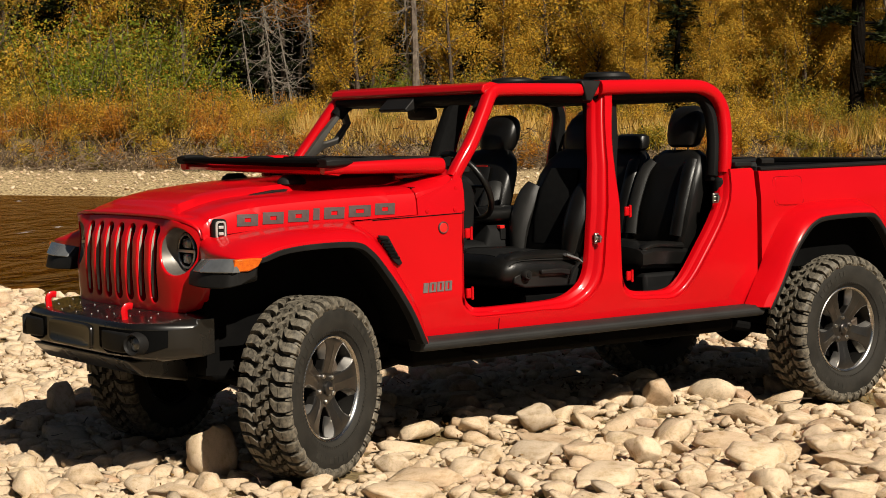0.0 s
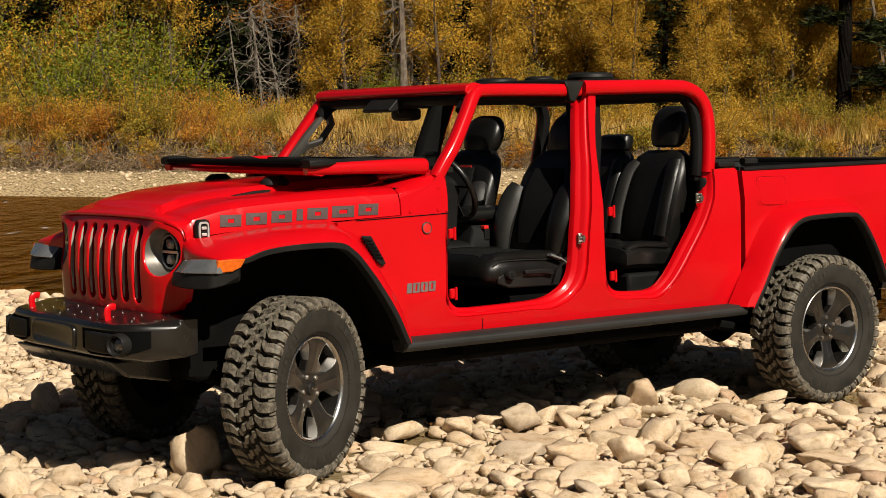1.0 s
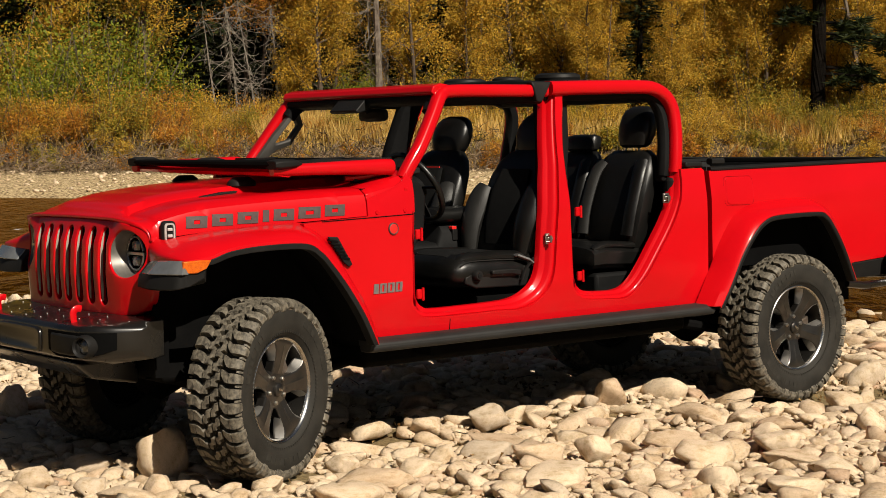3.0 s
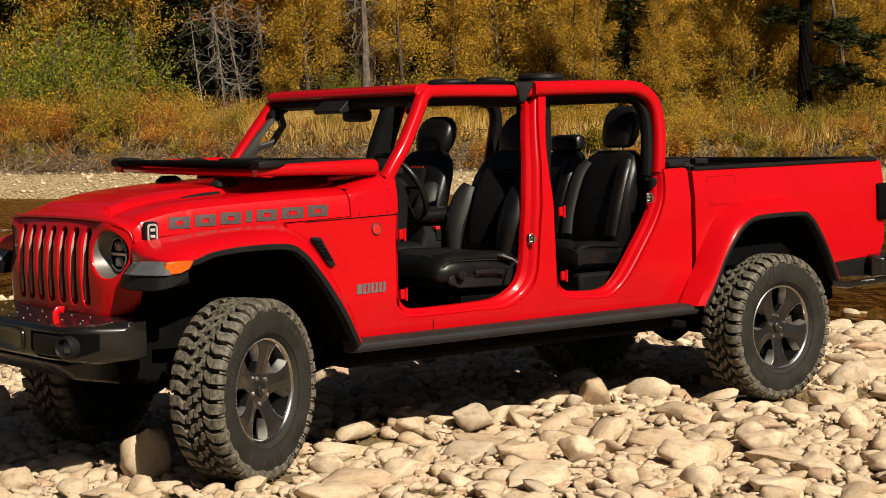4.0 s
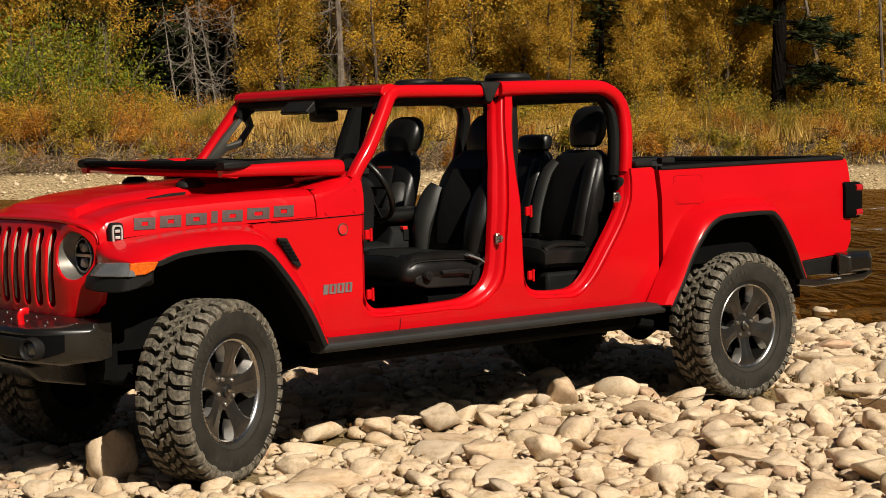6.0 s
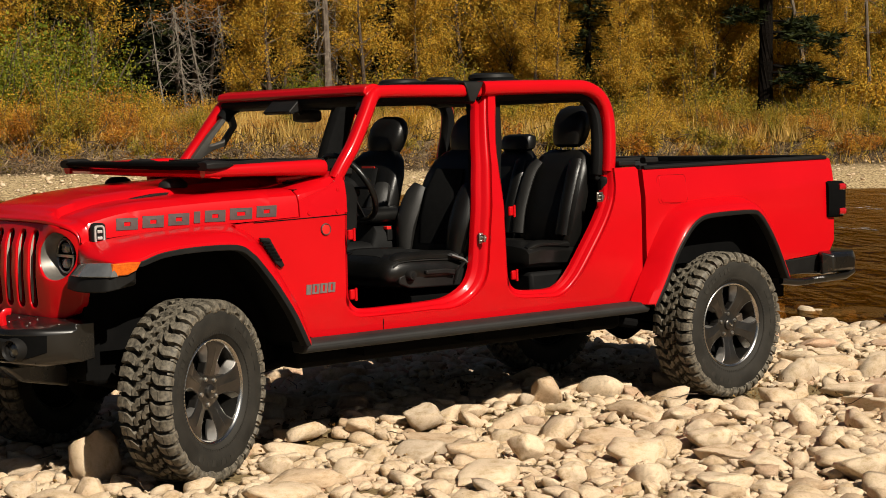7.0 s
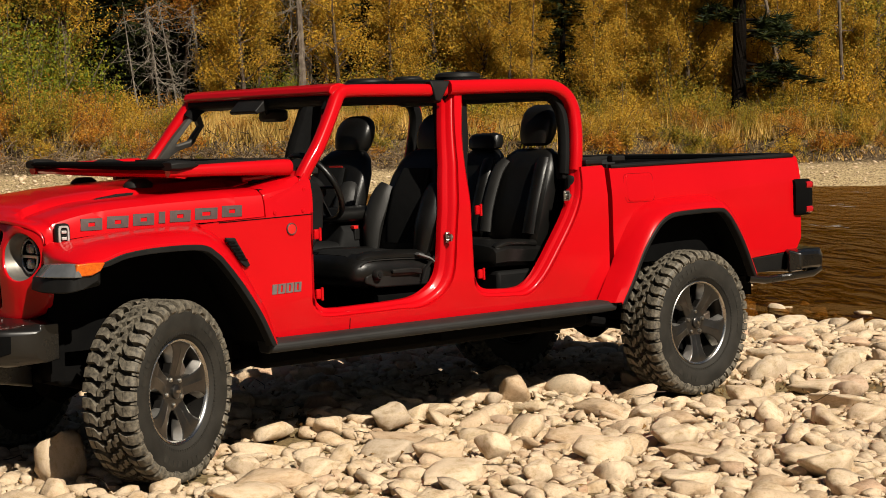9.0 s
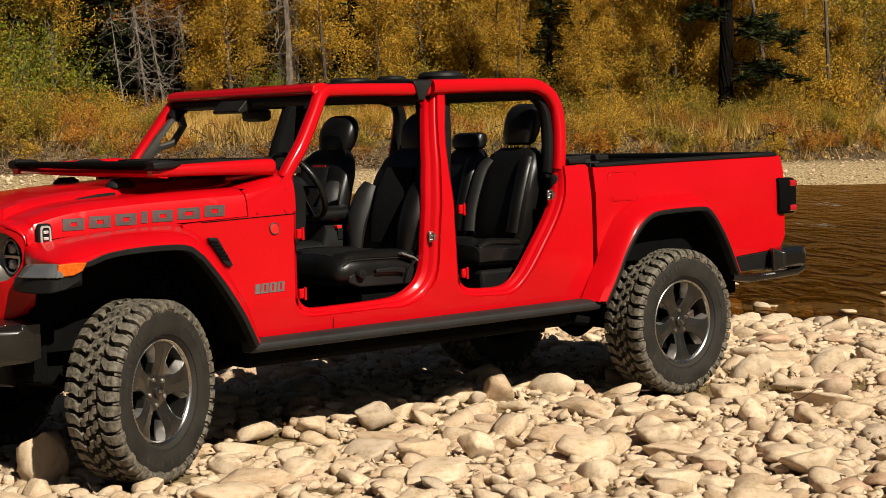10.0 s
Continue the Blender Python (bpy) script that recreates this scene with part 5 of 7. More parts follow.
def tyre_meshes():
    prof = [(0.243, 0.104), (0.250, 0.114), (0.268, 0.124), (0.302, 0.133), (0.340, 0.134), (0.370, 0.128), (0.386, 0.118), (0.387, 0.105), (0.388, 0.05), (0.388, 0.0)]
    prof = [(r, -y) for r, y in prof] + [(r, y) for r, y in prof[-2::-1]]
    side = lathe(prof, 72, "Y")
    tread = bmesh.new()
    n = 39
    st = 2 * math.pi / n
    rnd = random.Random(12)
    for i in range(n):
        a = i * st
        for s in (-1, 1):
            o = a + (0.5 * st if s > 0 else 0) + rnd.uniform(-0.03, 0.03) * st
            long = i % 2
            end = (0.358, 0.1445) if long else (0.371, 0.147)
            # shoulder block: hooked inner end, flat top parted by a sipe, shank running down the sidewall
            turned_block(tread, o, s, [
                (0.0500, 0.4160, 0.0490, 0.384, 0.0270, 0.0125), (0.0570, 0.4185, 0.0560, 0.384, 0.0215, 0.0165), (0.0660, 0.4185, 0.0650, 0.384, 0.0110, 0.0200), (0.0760, 0.4185, 0.0750, 0.384, 0.0025, 0.0230),
                (0.0890, 0.4182, 0.0890, 0.384, 0.0, 0.0240), (0.0895, 0.4120, 0.0895, 0.384, 0.0, 0.0236), (0.0925, 0.4120, 0.0925, 0.384, 0.0, 0.0236), (0.0930, 0.4178, 0.0930, 0.384, 0.0, 0.0240),
                (0.114, 0.4160, 0.111, 0.383, 0.0, 0.0245), (0.128, 0.4080, 0.121, 0.376, 0.0, 0.0240), (0.1380, 0.3930, 0.126, 0.370, 0.0, 0.0225), (0.1395, 0.376, 0.129, 0.364, 0.0, 0.0210),
                (end[1] - 0.0095, end[0] + 0.004, 0.130, end[0], 0.0, 0.0185)])
            # small shank between two blocks
            turned_block(tread, o + st * 0.5, s, [(0.118, 0.398, 0.114, 0.37, 0.0, 0.005), (0.131, 0.390, 0.124, 0.366, 0.0, 0.006), (0.1360, 0.372, 0.128, 0.362, 0.0, 0.005)])
        # centre blocks: two columns of stepped Z shapes that interlock
        for j, yc in enumerate((-0.0230, 0.0230)):
            o = a + st * (0.12 + 0.5 * j) + rnd.uniform(-0.03, 0.03) * st
            z = 1.0 if i % 2 else 0.8
            turned_block(tread, o, 1, [
                (yc - 0.0185, 0.4180, yc - 0.0195, 0.384, -0.0150 * z, 0.0170), (yc - 0.0025, 0.4185, yc - 0.0025, 0.384, -0.0115 * z, 0.0205),
                (yc + 0.0025, 0.4185, yc + 0.0025, 0.384, 0.0115 * z, 0.0205), (yc + 0.0185, 0.4180, yc + 0.0195, 0.384, 0.0150 * z, 0.0170)])
    ribs = bmesh.new()
    for k in range(90):
        a = 2 * math.pi * k / 90
        lug(ribs, -0.118, -0.1265, a, a + 0.03, 0.262, 0.278, 0.0, 0.9)
    return side, tread, ribs


def rim_parts():
    barrel = lathe([(0.230, -0.096), (0.225, -0.06), (0.212, -0.02), (0.204, 0.04), (0.208, 0.09), (0.236, 0.100)], 56, "Y")
    lip = lathe([(0.224, -0.092), (0.2265, -0.100), (0.2310, -0.107), (0.2375, -0.110), (0.2425, -0.107), (0.2440, -0.096)], 72, "Y")
    hub = lathe([(0.001, -0.098), (0.026, -0.097), (0.032, -0.092), (0.034, -0.080), (0.05, -0.078), (0.086, -0.075), (0.092, -0.06), (0.092, -0.02)], 40, "Y")
    disc = lathe([(0.001, -0.012), (0.165, -0.012), (0.168, 0.01), (0.001, 0.012)], 40, "Y")
    cap_mark = bmesh.new()
    for k in range(4):
        add_box(cap_mark, -0.016 + 0.009 * k, -0.010 + 0.009 * k, -0.101, -0.098, -0.006, 0.006)
    return barrel, lip, hub, disc, cap_mark


def spoke_parts(i):
    """One broad spoke that widens into the rim, and the bright cut faces at its two outer corners."""
    spoke, facets = bmesh.new(), []
    m = Matrix.Rotation(-(math.pi / 2 + 2 * math.pi * i / 5), 4, "Y")
    rings = []
    for r, w, y, crest in ((0.030, 0.026, -0.072, 0.0), (0.075, 0.044, -0.076, 0.002), (0.105, 0.043, -0.082, 0.005), (0.145, 0.046, -0.089, 0.007), (0.176, 0.054, -0.095, 0.006), (0.196, 0.066, -0.098, 0.004), (0.214, 0.086, -0.100, 0.002), (0.2285, 0.104, -0.100, 0.0)):
        rings.append([m @ Vector(p) for p in ((r, y + 0.006, -w), (r, y, -w * 0.90), (r, y - crest * 0.4, -w * 0.12), (r, y - crest, 0), (r, y - crest * 0.4, w * 0.12), (r, y, w * 0.90), (r, y + 0.006, w), (r, y + 0.05, w * 0.9), (r, y + 0.05, -w * 0.9))])
    add_loft(spoke, rings)
    for s in (-1, 1):
        facet = bmesh.new()
        fr = []
        for r, w, w2, y, deep in ((0.128, 0.0430, 0.0455, -0.083, 0.026), (0.155, 0.0470, 0.0600, -0.088, 0.036), (0.178, 0.0540, 0.0740, -0.092, 0.040), (0.197, 0.0660, 0.0890, -0.095, 0.038), (0.2150, 0.0860, 0.1060, -0.097, 0.030)):
            fr.append([m @ Vector(p) for p in ((r, y, s * w), (r, y + deep, s * w2), (r, y + deep + 0.012, s * (w2 - 0.006)), (r, y + 0.012, s * (w - 0.006)))])
        add_loft(facet, fr)
        facets.append(facet)
    return spoke, facets


def build_wheel():
    side, tread, ribs = tyre_meshes()
    barrel, lip, hub, disc, cap_mark = rim_parts()
    w = part("wheel", hub, M["dark_alloy"], None, "dark alloy five-spoke wheel with chunky off-road tyre")
    part("tyre", side, M["sidewall"], w, "black off-road tyre")
    tagged(part("tread", tread, M["rubber"], w, "dusty blocky tread", smooth=25), kind="stuff")
    for base in (0.35, 2.3, 4.3):
        for k in range(8):
            a = base + k * 0.118
            bm = bmesh.new()
            lug(bm, -0.1320, -0.1352, a, a + (0.070 if k % 3 else 0.088), 0.310, 0.340, 0.0, 0.97)
            part("sidewall_mark", bm, M["tyre_letter"], w)
    tagged(part("bead_rib", ribs, M["sidewall"], w, smooth=25), kind="stuff")
    part("rim", barrel, M["barrel_grey"], w, "grey inner barrel of the rim")
    part("rim_lip", lip, M["bright_alloy"], w, "bright machined rim lip")
    for i in range(5):
        spoke, facets = spoke_parts(i)
        part("spoke", spoke, M["dark_alloy"], w, bevel=0.005)
        for f in facets:
            part("machined_face", f, M["machined"], w)
    part("brake_disc", disc, M["chassis"], w)
    # added disc that blacks out the rim's inner side, in place of shade
    part("brake_shield", lathe([(0.001, 0.106), (0.10, 0.112), (0.222, 0.104), (0.234, 0.094)], 40, "Y"), M["chassis"], w, "near-black disc added behind the brake, standing for shade")
    part("brake_caliper", loft([[(r * math.cos(a), y, r * math.sin(a)) for r, y in ((0.11, -0.045), (0.150, -0.048), (0.178, -0.040), (0.178, 0.01), (0.11, 0.01))] for a in (0.60, 0.66, 0.86, 0.92)]), M["brake_steel"], w, "bare metal brake caliper", bevel=0.006)
    part("cap_mark", cap_mark, M["bright_alloy"], w)
    for i in range(5):
        a = math.pi / 2 + 2 * math.pi * (i + 0.5) / 5
        n = part("wheel_nut", lathe([(0.001, -0.087), (0.008, -0.0865), (0.011, -0.083), (0.012, -0.070)], 10, "Y"), M["steel"], w)
        n.location = (0.062 * math.cos(a), 0, 0.062 * math.sin(a))
    mark = part("rim_mark", box(-0.02, 0.02, -0.121, -0.1165, -0.004, 0.004), M["red_plastic"], w, "small red mark")
    mark.matrix_basis = pose(-0.07, 0.018, -0.222, 0, 18, 0)
    return w


wheel = build_wheel()
wheel.parent = truck
wheel.matrix_basis = pose(3.487, -0.765, 0.413) @ pose(0, 0, 0, 0, 36, 0)
STEER = 24.5
for x, y, turn in ((0.0, -0.765, STEER), (0.0, 0.765, 180 + STEER), (3.487, 0.765, 180)):
    near_front = x < 0.1 and y < 0
    w = copy_thing(wheel, pose(x - (0.026 if near_front else 0.0), y, 0.425 if near_front else 0.413, 0, 0, turn) @ pose(0, 0, 0, 0, 10, 0))
    w.parent = truck
    if near_front:
        w.scale = (0.98, 0.98, 0.98)

# ---- inside the cab ----
def front_seat(cy, dx, driver):
    lead = -0.12 if driver else 0.0   # the driver's cushion reaches further forward
    seat = part("front_seat", loft([squarish(x + dx, cy, z, w, h, 22, 0.72, "YZ") for x, z, w, h in (
        (1.122 + lead, 0.842, 0.19, 0.022), (1.130 + lead, 0.846, 0.225, 0.050), (1.150 + lead, 0.852, 0.248, 0.074), (1.20 + lead, 0.860, 0.262, 0.092), (1.27 + lead, 0.858, 0.266, 0.096), (1.42, 0.850, 0.266, 0.090), (1.60, 0.840, 0.25, 0.075), (1.68, 0.850, 0.22, 0.06))]),
        M["leather"], truck, "black leather bucket seat")
    part("seat_insert", loft([squarish(x + dx, cy, z, 0.15, 0.020, 14, 0.6, "YZ") for x, z in ((1.17 + lead, 0.918), (1.22 + lead, 0.942), (1.40, 0.926), (1.55, 0.905))]), M["cloth"], seat)
    back = []
    for z, x, w, t in ((0.84, 1.555, 0.20, 0.05), (0.90, 1.560, 0.235, 0.075), (1.05, 1.600, 0.250, 0.078), (1.20, 1.645, 0.252, 0.074), (1.32, 1.690, 0.240, 0.066), (1.40, 1.722, 0.205, 0.056), (1.445, 1.742, 0.150, 0.042), (1.462, 1.750, 0.09, 0.025)):
        back.append(squarish(x + dx, cy, z, t, w, 20, 0.6, "XY"))
    part("backrest", loft(back), M["leather"], seat, "black leather backrest")
    for s in (-1, 1):
        # one bolster takes the sunlit leather colour and ends at the shade's edge
        b = [(1.475 + dx, cy + s * 0.205, 0.93), (1.495 + dx, cy + s * 0.215, 1.05), (1.535 + dx, cy + s * 0.217, 1.15), (1.565 + dx, cy + s * 0.212, 1.22), (1.592 + dx, cy + s * 0.200, 1.27)]
        part("side_bolster", tube(spline(b, 4), [0.030 + 0.028 * math.sin(math.pi * min(1, (k + 2) / 20)) for k in range(17)], 10, flat=(0.85, 1.25), up=(0, 1, 0)), M["lit_and_seam"] if (s > 0) == driver else M["leather"], seat, "stitched leather side bolster")
        c = [(1.18 + lead + dx, cy + s * 0.185, 0.905), (1.27 + lead + dx, cy + s * 0.195, 0.926), (1.42 + dx, cy + s * 0.195, 0.920), (1.56 + dx, cy + s * 0.20, 0.900)]
        part("cushion_bolster", tube(spline(c, 4), [0.022, 0.034, 0.040, 0.043] + [0.044] * 9, 12, flat=(1.3, 0.7)), M["leather"], seat)
        seam = [(x + dx, cy + s * 0.252, z) for x, z in ((1.165 + lead, 0.890), (1.24 + lead, 0.912), (1.42, 0.905), (1.60, 0.885))]
        part("cushion_seam", tube(spline(seam, 4), 0.0035, 6), M["lit_and_seam"], seat)
        part("headrest_post", tube([(1.755 + dx, cy + s * 0.06, 1.44), (1.79 + dx, cy + s * 0.06, 1.53)], 0.006, 8), M["steel"], seat)
    part("back_insert", loft([squarish(x + dx, cy, z, 0.012, w, 14, 0.6, "XY") for z, x, w in ((0.97, 1.512, 0.13), (1.10, 1.534, 0.145), (1.25, 1.580, 0.14), (1.36, 1.632, 0.11))]), M["cloth"], seat)
    part("headrest", loft([squarish(x + dx, cy, z, t, w, 20, 0.72, "XY") for z, x, t, w in ((1.425, 1.762, 0.03, 0.080), (1.440, 1.766, 0.050, 0.112), (1.475, 1.776, 0.060, 0.134), (1.525, 1.790, 0.066, 0.146), (1.575, 1.803, 0.062, 0.144), (1.612, 1.813, 0.052, 0.126), (1.636, 1.819, 0.036, 0.096), (1.648, 1.822, 0.015, 0.055))]), M["leather"], seat, "black leather headrest")
    o = -1 if cy < 0 else 1
    part("seat_base", loft([squarish(x + dx, cy, 0.70, 0.22, 0.05, 12, 0.5, "YZ") for x in (1.18, 1.62)]), M["chassis"], seat)
    shield = loft([[(x + dx, cy + o * 0.262, z0), (x + dx, cy + o * 0.262, z1), (x + dx, cy + o * 0.235, z1), (x + dx, cy + o * 0.235, z0)] for x, z0, z1 in ((1.19 + lead, 0.800, 0.835), (1.26 + lead, 0.775, 0.868), (1.42, 0.768, 0.875), (1.60, 0.765, 0.872), (1.70, 0.79, 0.90), (1.76, 0.83, 0.93))])
    part("side_shield", shield, M["black_plastic"], seat, "black plastic seat side cover", bevel=0.008)
    if driver:
        k = part("lumbar_knob", lathe([(0.001, -0.030), (0.020, -0.030), (0.026, -0.022), (0.028, 0.0)], 20, "Y"), M["black_plastic"], seat)
        k.location = (1.300, cy - 0.264, 0.842)
        part("knob_face", lathe([(0.001, -0.034), (0.012, -0.033), (0.014, -0.028)], 14, "Y"), M["padding"], seat).location = k.location
        part("height_lever", loft([[(x, cy - 0.288, z0), (x, cy - 0.288, z1), (x, cy - 0.262, z1), (x, cy - 0.262, z0)] for x, z0, z1 in ((1.39, 0.840, 0.862), (1.52, 0.836, 0.864), (1.58, 0.825, 0.855))]), M["black_plastic"], seat, bevel=0.006)
        part("recline_lever", tube([(1.585, cy - 0.280, 0.80), (1.60, cy - 0.285, 0.85), (1.66, cy - 0.285, 0.905), (1.70, cy - 0.285, 0.94)], 0.012, 8, flat=(1.0, 0.6)), M["black_plastic"], seat)
        part("belt_stalk", tube([(1.56, cy - 0.27, 0.93), (1.63, cy - 0.28, 0.905), (1.68, cy - 0.28, 0.87)], 0.020, 8, flat=(1, 0.4)), M["belt"], seat)
    part("buckle", box(1.42 + dx, 1.455 + dx, cy - o * 0.29 - 0.015, cy - o * 0.29 + 0.015, 0.98, 1.045), M["black_plastic"], seat, bevel=0.006)
    part("buckle_button", box(1.415 + dx, 1.445 + dx, cy - o * 0.29 - 0.016, cy - o * 0.29 + 0.016, 1.040, 1.058), M["red_plastic"], seat, "red belt button", bevel=0.003)
    if not driver:
        part("embroidery", box(1.66 + dx, 1.664 + dx, cy - 0.07, cy + 0.05, 1.36, 1.370, None), M["red_plastic"], seat, "small red stitched mark").location = (-0.02, 0, 0)
    for y in (-0.16, 0.16):
        part("seat_rail", box(1.15 + dx, 1.75 + dx, cy + y - 0.02, cy + y + 0.02, 0.62, 0.655), M["steel"], seat)


front_seat(-0.40, 0.165, True)
front_seat(0.38, 0.20, False)


def rear_bench():
    b = part("rear_bench", loft([squarish(x, 0, z, w, h, 24, 0.45, "YZ") for x, z, w, h in ((2.145, 0.86, 0.58, 0.03), (2.16, 0.865, 0.61, 0.07), (2.24, 0.875, 0.62, 0.082), (2.50, 0.86, 0.62, 0.078), (2.62, 0.86, 0.60, 0.06))]), M["leather"], truck, "black leather rear bench")
    for y, w in ((-0.405, 0.215), (0.0, 0.165), (0.405, 0.215)):
        back = [squarish(x, y, z, t, w * k, 18, 0.6, "XY") for z, x, t, k in ((0.90, 2.50, 0.05, 0.9), (0.97, 2.505, 0.072, 1.0), (1.15, 2.555, 0.075, 1.0), (1.32, 2.610, 0.068, 0.97), (1.405, 2.640, 0.055, 0.85), (1.44, 2.655, 0.03, 0.6))]
        part("backrest", loft(back), M["leather"], b, "black leather backrest")
        for s in (-1, 1):
            # sunlight on the near seat's inner bolster is likewise put into its leather
            part("bolster", tube(spline([(2.425, y + s * w * 0.82, 0.98), (2.455, y + s * w * 0.84, 1.12), (2.52, y + s * w * 0.80, 1.30), (2.57, y + s * w * 0.7, 1.38)], 4), 0.032, 10, flat=(0.75, 1.35), up=(0, 1, 0)), M["lit_and_seam"] if s > 0 and y < 0 else M["leather"], b)
            part("cushion_bolster", tube(spline([(2.18, y + s * w * 0.74, 0.915), (2.27, y + s * w * 0.76, 0.938), (2.46, y + s * w * 0.78, 0.925)], 4), [0.018, 0.026, 0.030, 0.032] + [0.033] * 5, 12, flat=(1.3, 0.7)), M["leather"], b)
        if y:
            part("headrest", loft([squarish(x, y - 0.015, z, t, w2, 20, 0.72, "XY") for z, x, t, w2 in ((1.455, 2.652, 0.03, 0.075), (1.470, 2.655, 0.052, 0.100), (1.52, 2.667, 0.062, 0.118), (1.58, 2.682, 0.064, 0.123), (1.635, 2.694, 0.056, 0.114), (1.665, 2.701, 0.042, 0.094), (1.684, 2.705, 0.016, 0.05))]), M["leather"], b, "black leather headrest")
            for s in (-1, 1):
                part("headrest_post", tube([(2.645, y + s * 0.05, 1.42), (2.665, y + s * 0.05, 1.50)], 0.006, 8), M["steel"], b)
        else:
            part("headrest", loft([squarish(x, y, z, t, w2, 18, 0.6, "XY") for z, x, t, w2 in ((1.435, 2.645, 0.03, 0.09), (1.45, 2.648, 0.05, 0.118), (1.49, 2.655, 0.054, 0.124), (1.52, 2.662, 0.045, 0.115), (1.532, 2.664, 0.02, 0.08))]), M["leather"], b, "small black centre headrest")
    part("seat_box", box(2.18, 2.62, -0.60, 0.60, 0.62, 0.79), M["padding"], b, bevel=0.02)
    return b


rear_bench()
for s in (-1, 1):
    part("seat_belt", loft([[(x, s * y - 0.022, z), (x, s * y + 0.022, z), (x + 0.003, s * y + 0.022, z), (x + 0.003, s * y - 0.022, z)] for x, y, z in ((2.69, 0.60, 1.56), (2.665, 0.60, 1.42), (2.635, 0.60, 1.29))]), M["belt"], truck, "grey seat belt strap")
    part("belt_anchor", box(2.60, 2.66, s * 0.655 - 0.03, s * 0.655 + 0.03, 1.27, 1.345), M["padding"], truck, bevel=0.01)
    part("front_belt", loft([[(x, s * y - 0.004, z), (x + 0.045, s * y - 0.004, z), (x + 0.045, s * y, z), (x, s * y, z)] for x, y, z in ((1.745, 0.675, 1.42), (1.725, 0.69, 1.10), (1.70, 0.70, 0.80))]), M["belt"], truck)

dash = part("dashboard", loft([[(x, y, z) for x, z in ((0.76, 1.02), (0.76, 1.33), (0.80, 1.352), (0.86, 1.345), (0.93, 1.31), (0.955, 1.25), (0.945, 1.10), (0.88, 1.00))] for y in (-0.715, -0.69, 0.69, 0.715)]), M["padding"], truck, "black dashboard", bevel=0.012)
part("instrument_hood", loft([squarish(x, -0.40, z, 0.17, h, 14, 0.6, "YZ") for x, z, h in ((0.82, 1.345, 0.03), (0.90, 1.350, 0.05), (0.97, 1.335, 0.055))]), M["padding"], dash)
part("dash_trim", box(0.950, 0.958, -0.20, 0.66, 1.15, 1.24), M["black_plastic"], dash, bevel=0.003)
for y in (-0.64, -0.16, 0.10, 0.64):
    part("air_vent", lathe([(0.001, 0.0), (0.030, 0.004), (0.042, 0.010), (0.045, -0.01)], 20, "X"), M["black_plastic"], dash).location = (0.955, y, 1.235)
part("screen", box(0.945, 0.962, -0.09, 0.13, 1.17, 1.29), M["smoke"], dash, bevel=0.004)

sw = part("steering_wheel", tube([(0.95, -0.40, 1.18), (1.10, -0.40, 1.268)], 0.035, 10), M["padding"], truck, "black steering wheel")
ax = Vector((0.86, 0, 0.50)).normalized()
u, v = Vector((0, 1, 0)), ax.cross(Vector((0, 1, 0)))
c = Vector((1.125, -0.40, 1.285))
ring = bmesh.new()
add_loft(ring, [[c + (u * math.cos(a) + v * math.sin(a)) * (0.188 + 0.015 * math.cos(b)) + ax * (0.017 * math.sin(b)) for b in [2 * math.pi * j / 10 for j in range(10)]] for a in [2 * math.pi * i / 48 for i in range(48)]], True, False, True)
part("wheel_rim", ring, M["leather"], sw, "leather steering wheel rim")
part("hub_pad", loft([[c + ax * d + u * (w * math.cos(a)) + v * (w * 0.8 * math.sin(a)) for a in [2 * math.pi * i / 16 for i in range(16)]] for d, w in ((-0.03, 0.07), (0.005, 0.085), (0.02, 0.06))]), M["padding"], sw)
for a in (0.0, math.pi, -math.pi / 2):
    d = u * math.cos(a) + v * math.sin(a)
    part("spoke", tube([c + d * 0.06, c + d * 0.185], 0.016, 8, flat=(1.4, 0.5)), M["black_plastic"], sw)

con = part("centre_console", loft([squarish(x, 0, z, w, h, 14, 0.5, "YZ") for x, z, w, h in ((1.05, 0.86, 0.12, 0.22), (1.20, 0.80, 0.125, 0.18), (1.50, 0.80, 0.125, 0.18), (1.525, 0.85, 0.125, 0.22), (2.02, 0.85, 0.125, 0.22), (2.06, 0.83, 0.11, 0.19))]), M["padding"], truck, "black centre console")
part("arm_rest", loft([squarish(x, 0, z, w, h, 16, 0.6, "YZ") for x, z, w, h in ((1.475, 1.108, 0.10, 0.02), (1.495, 1.113, 0.118, 0.040), (1.75, 1.116, 0.122, 0.043), (2.02, 1.10, 0.12, 0.036), (2.05, 1.095, 0.10, 0.02))]), M["leather"], con, "padded leather armrest")
for x, y, h in ((1.34, -0.03, 1.12), (1.40, 0.05, 1.06)):
    part("gear_lever", tube([(x, y, 0.95), (x - 0.02, y, h)], 0.012, 8), M["black_plastic"], con)
    part("lever_knob", lathe([(0.001, 0.035), (0.020, 0.028), (0.026, 0.0), (0.018, -0.03), (0.001, -0.035)], 16, "Z"), M["black_plastic"], con).location = (x - 0.022, y, h + 0.01)

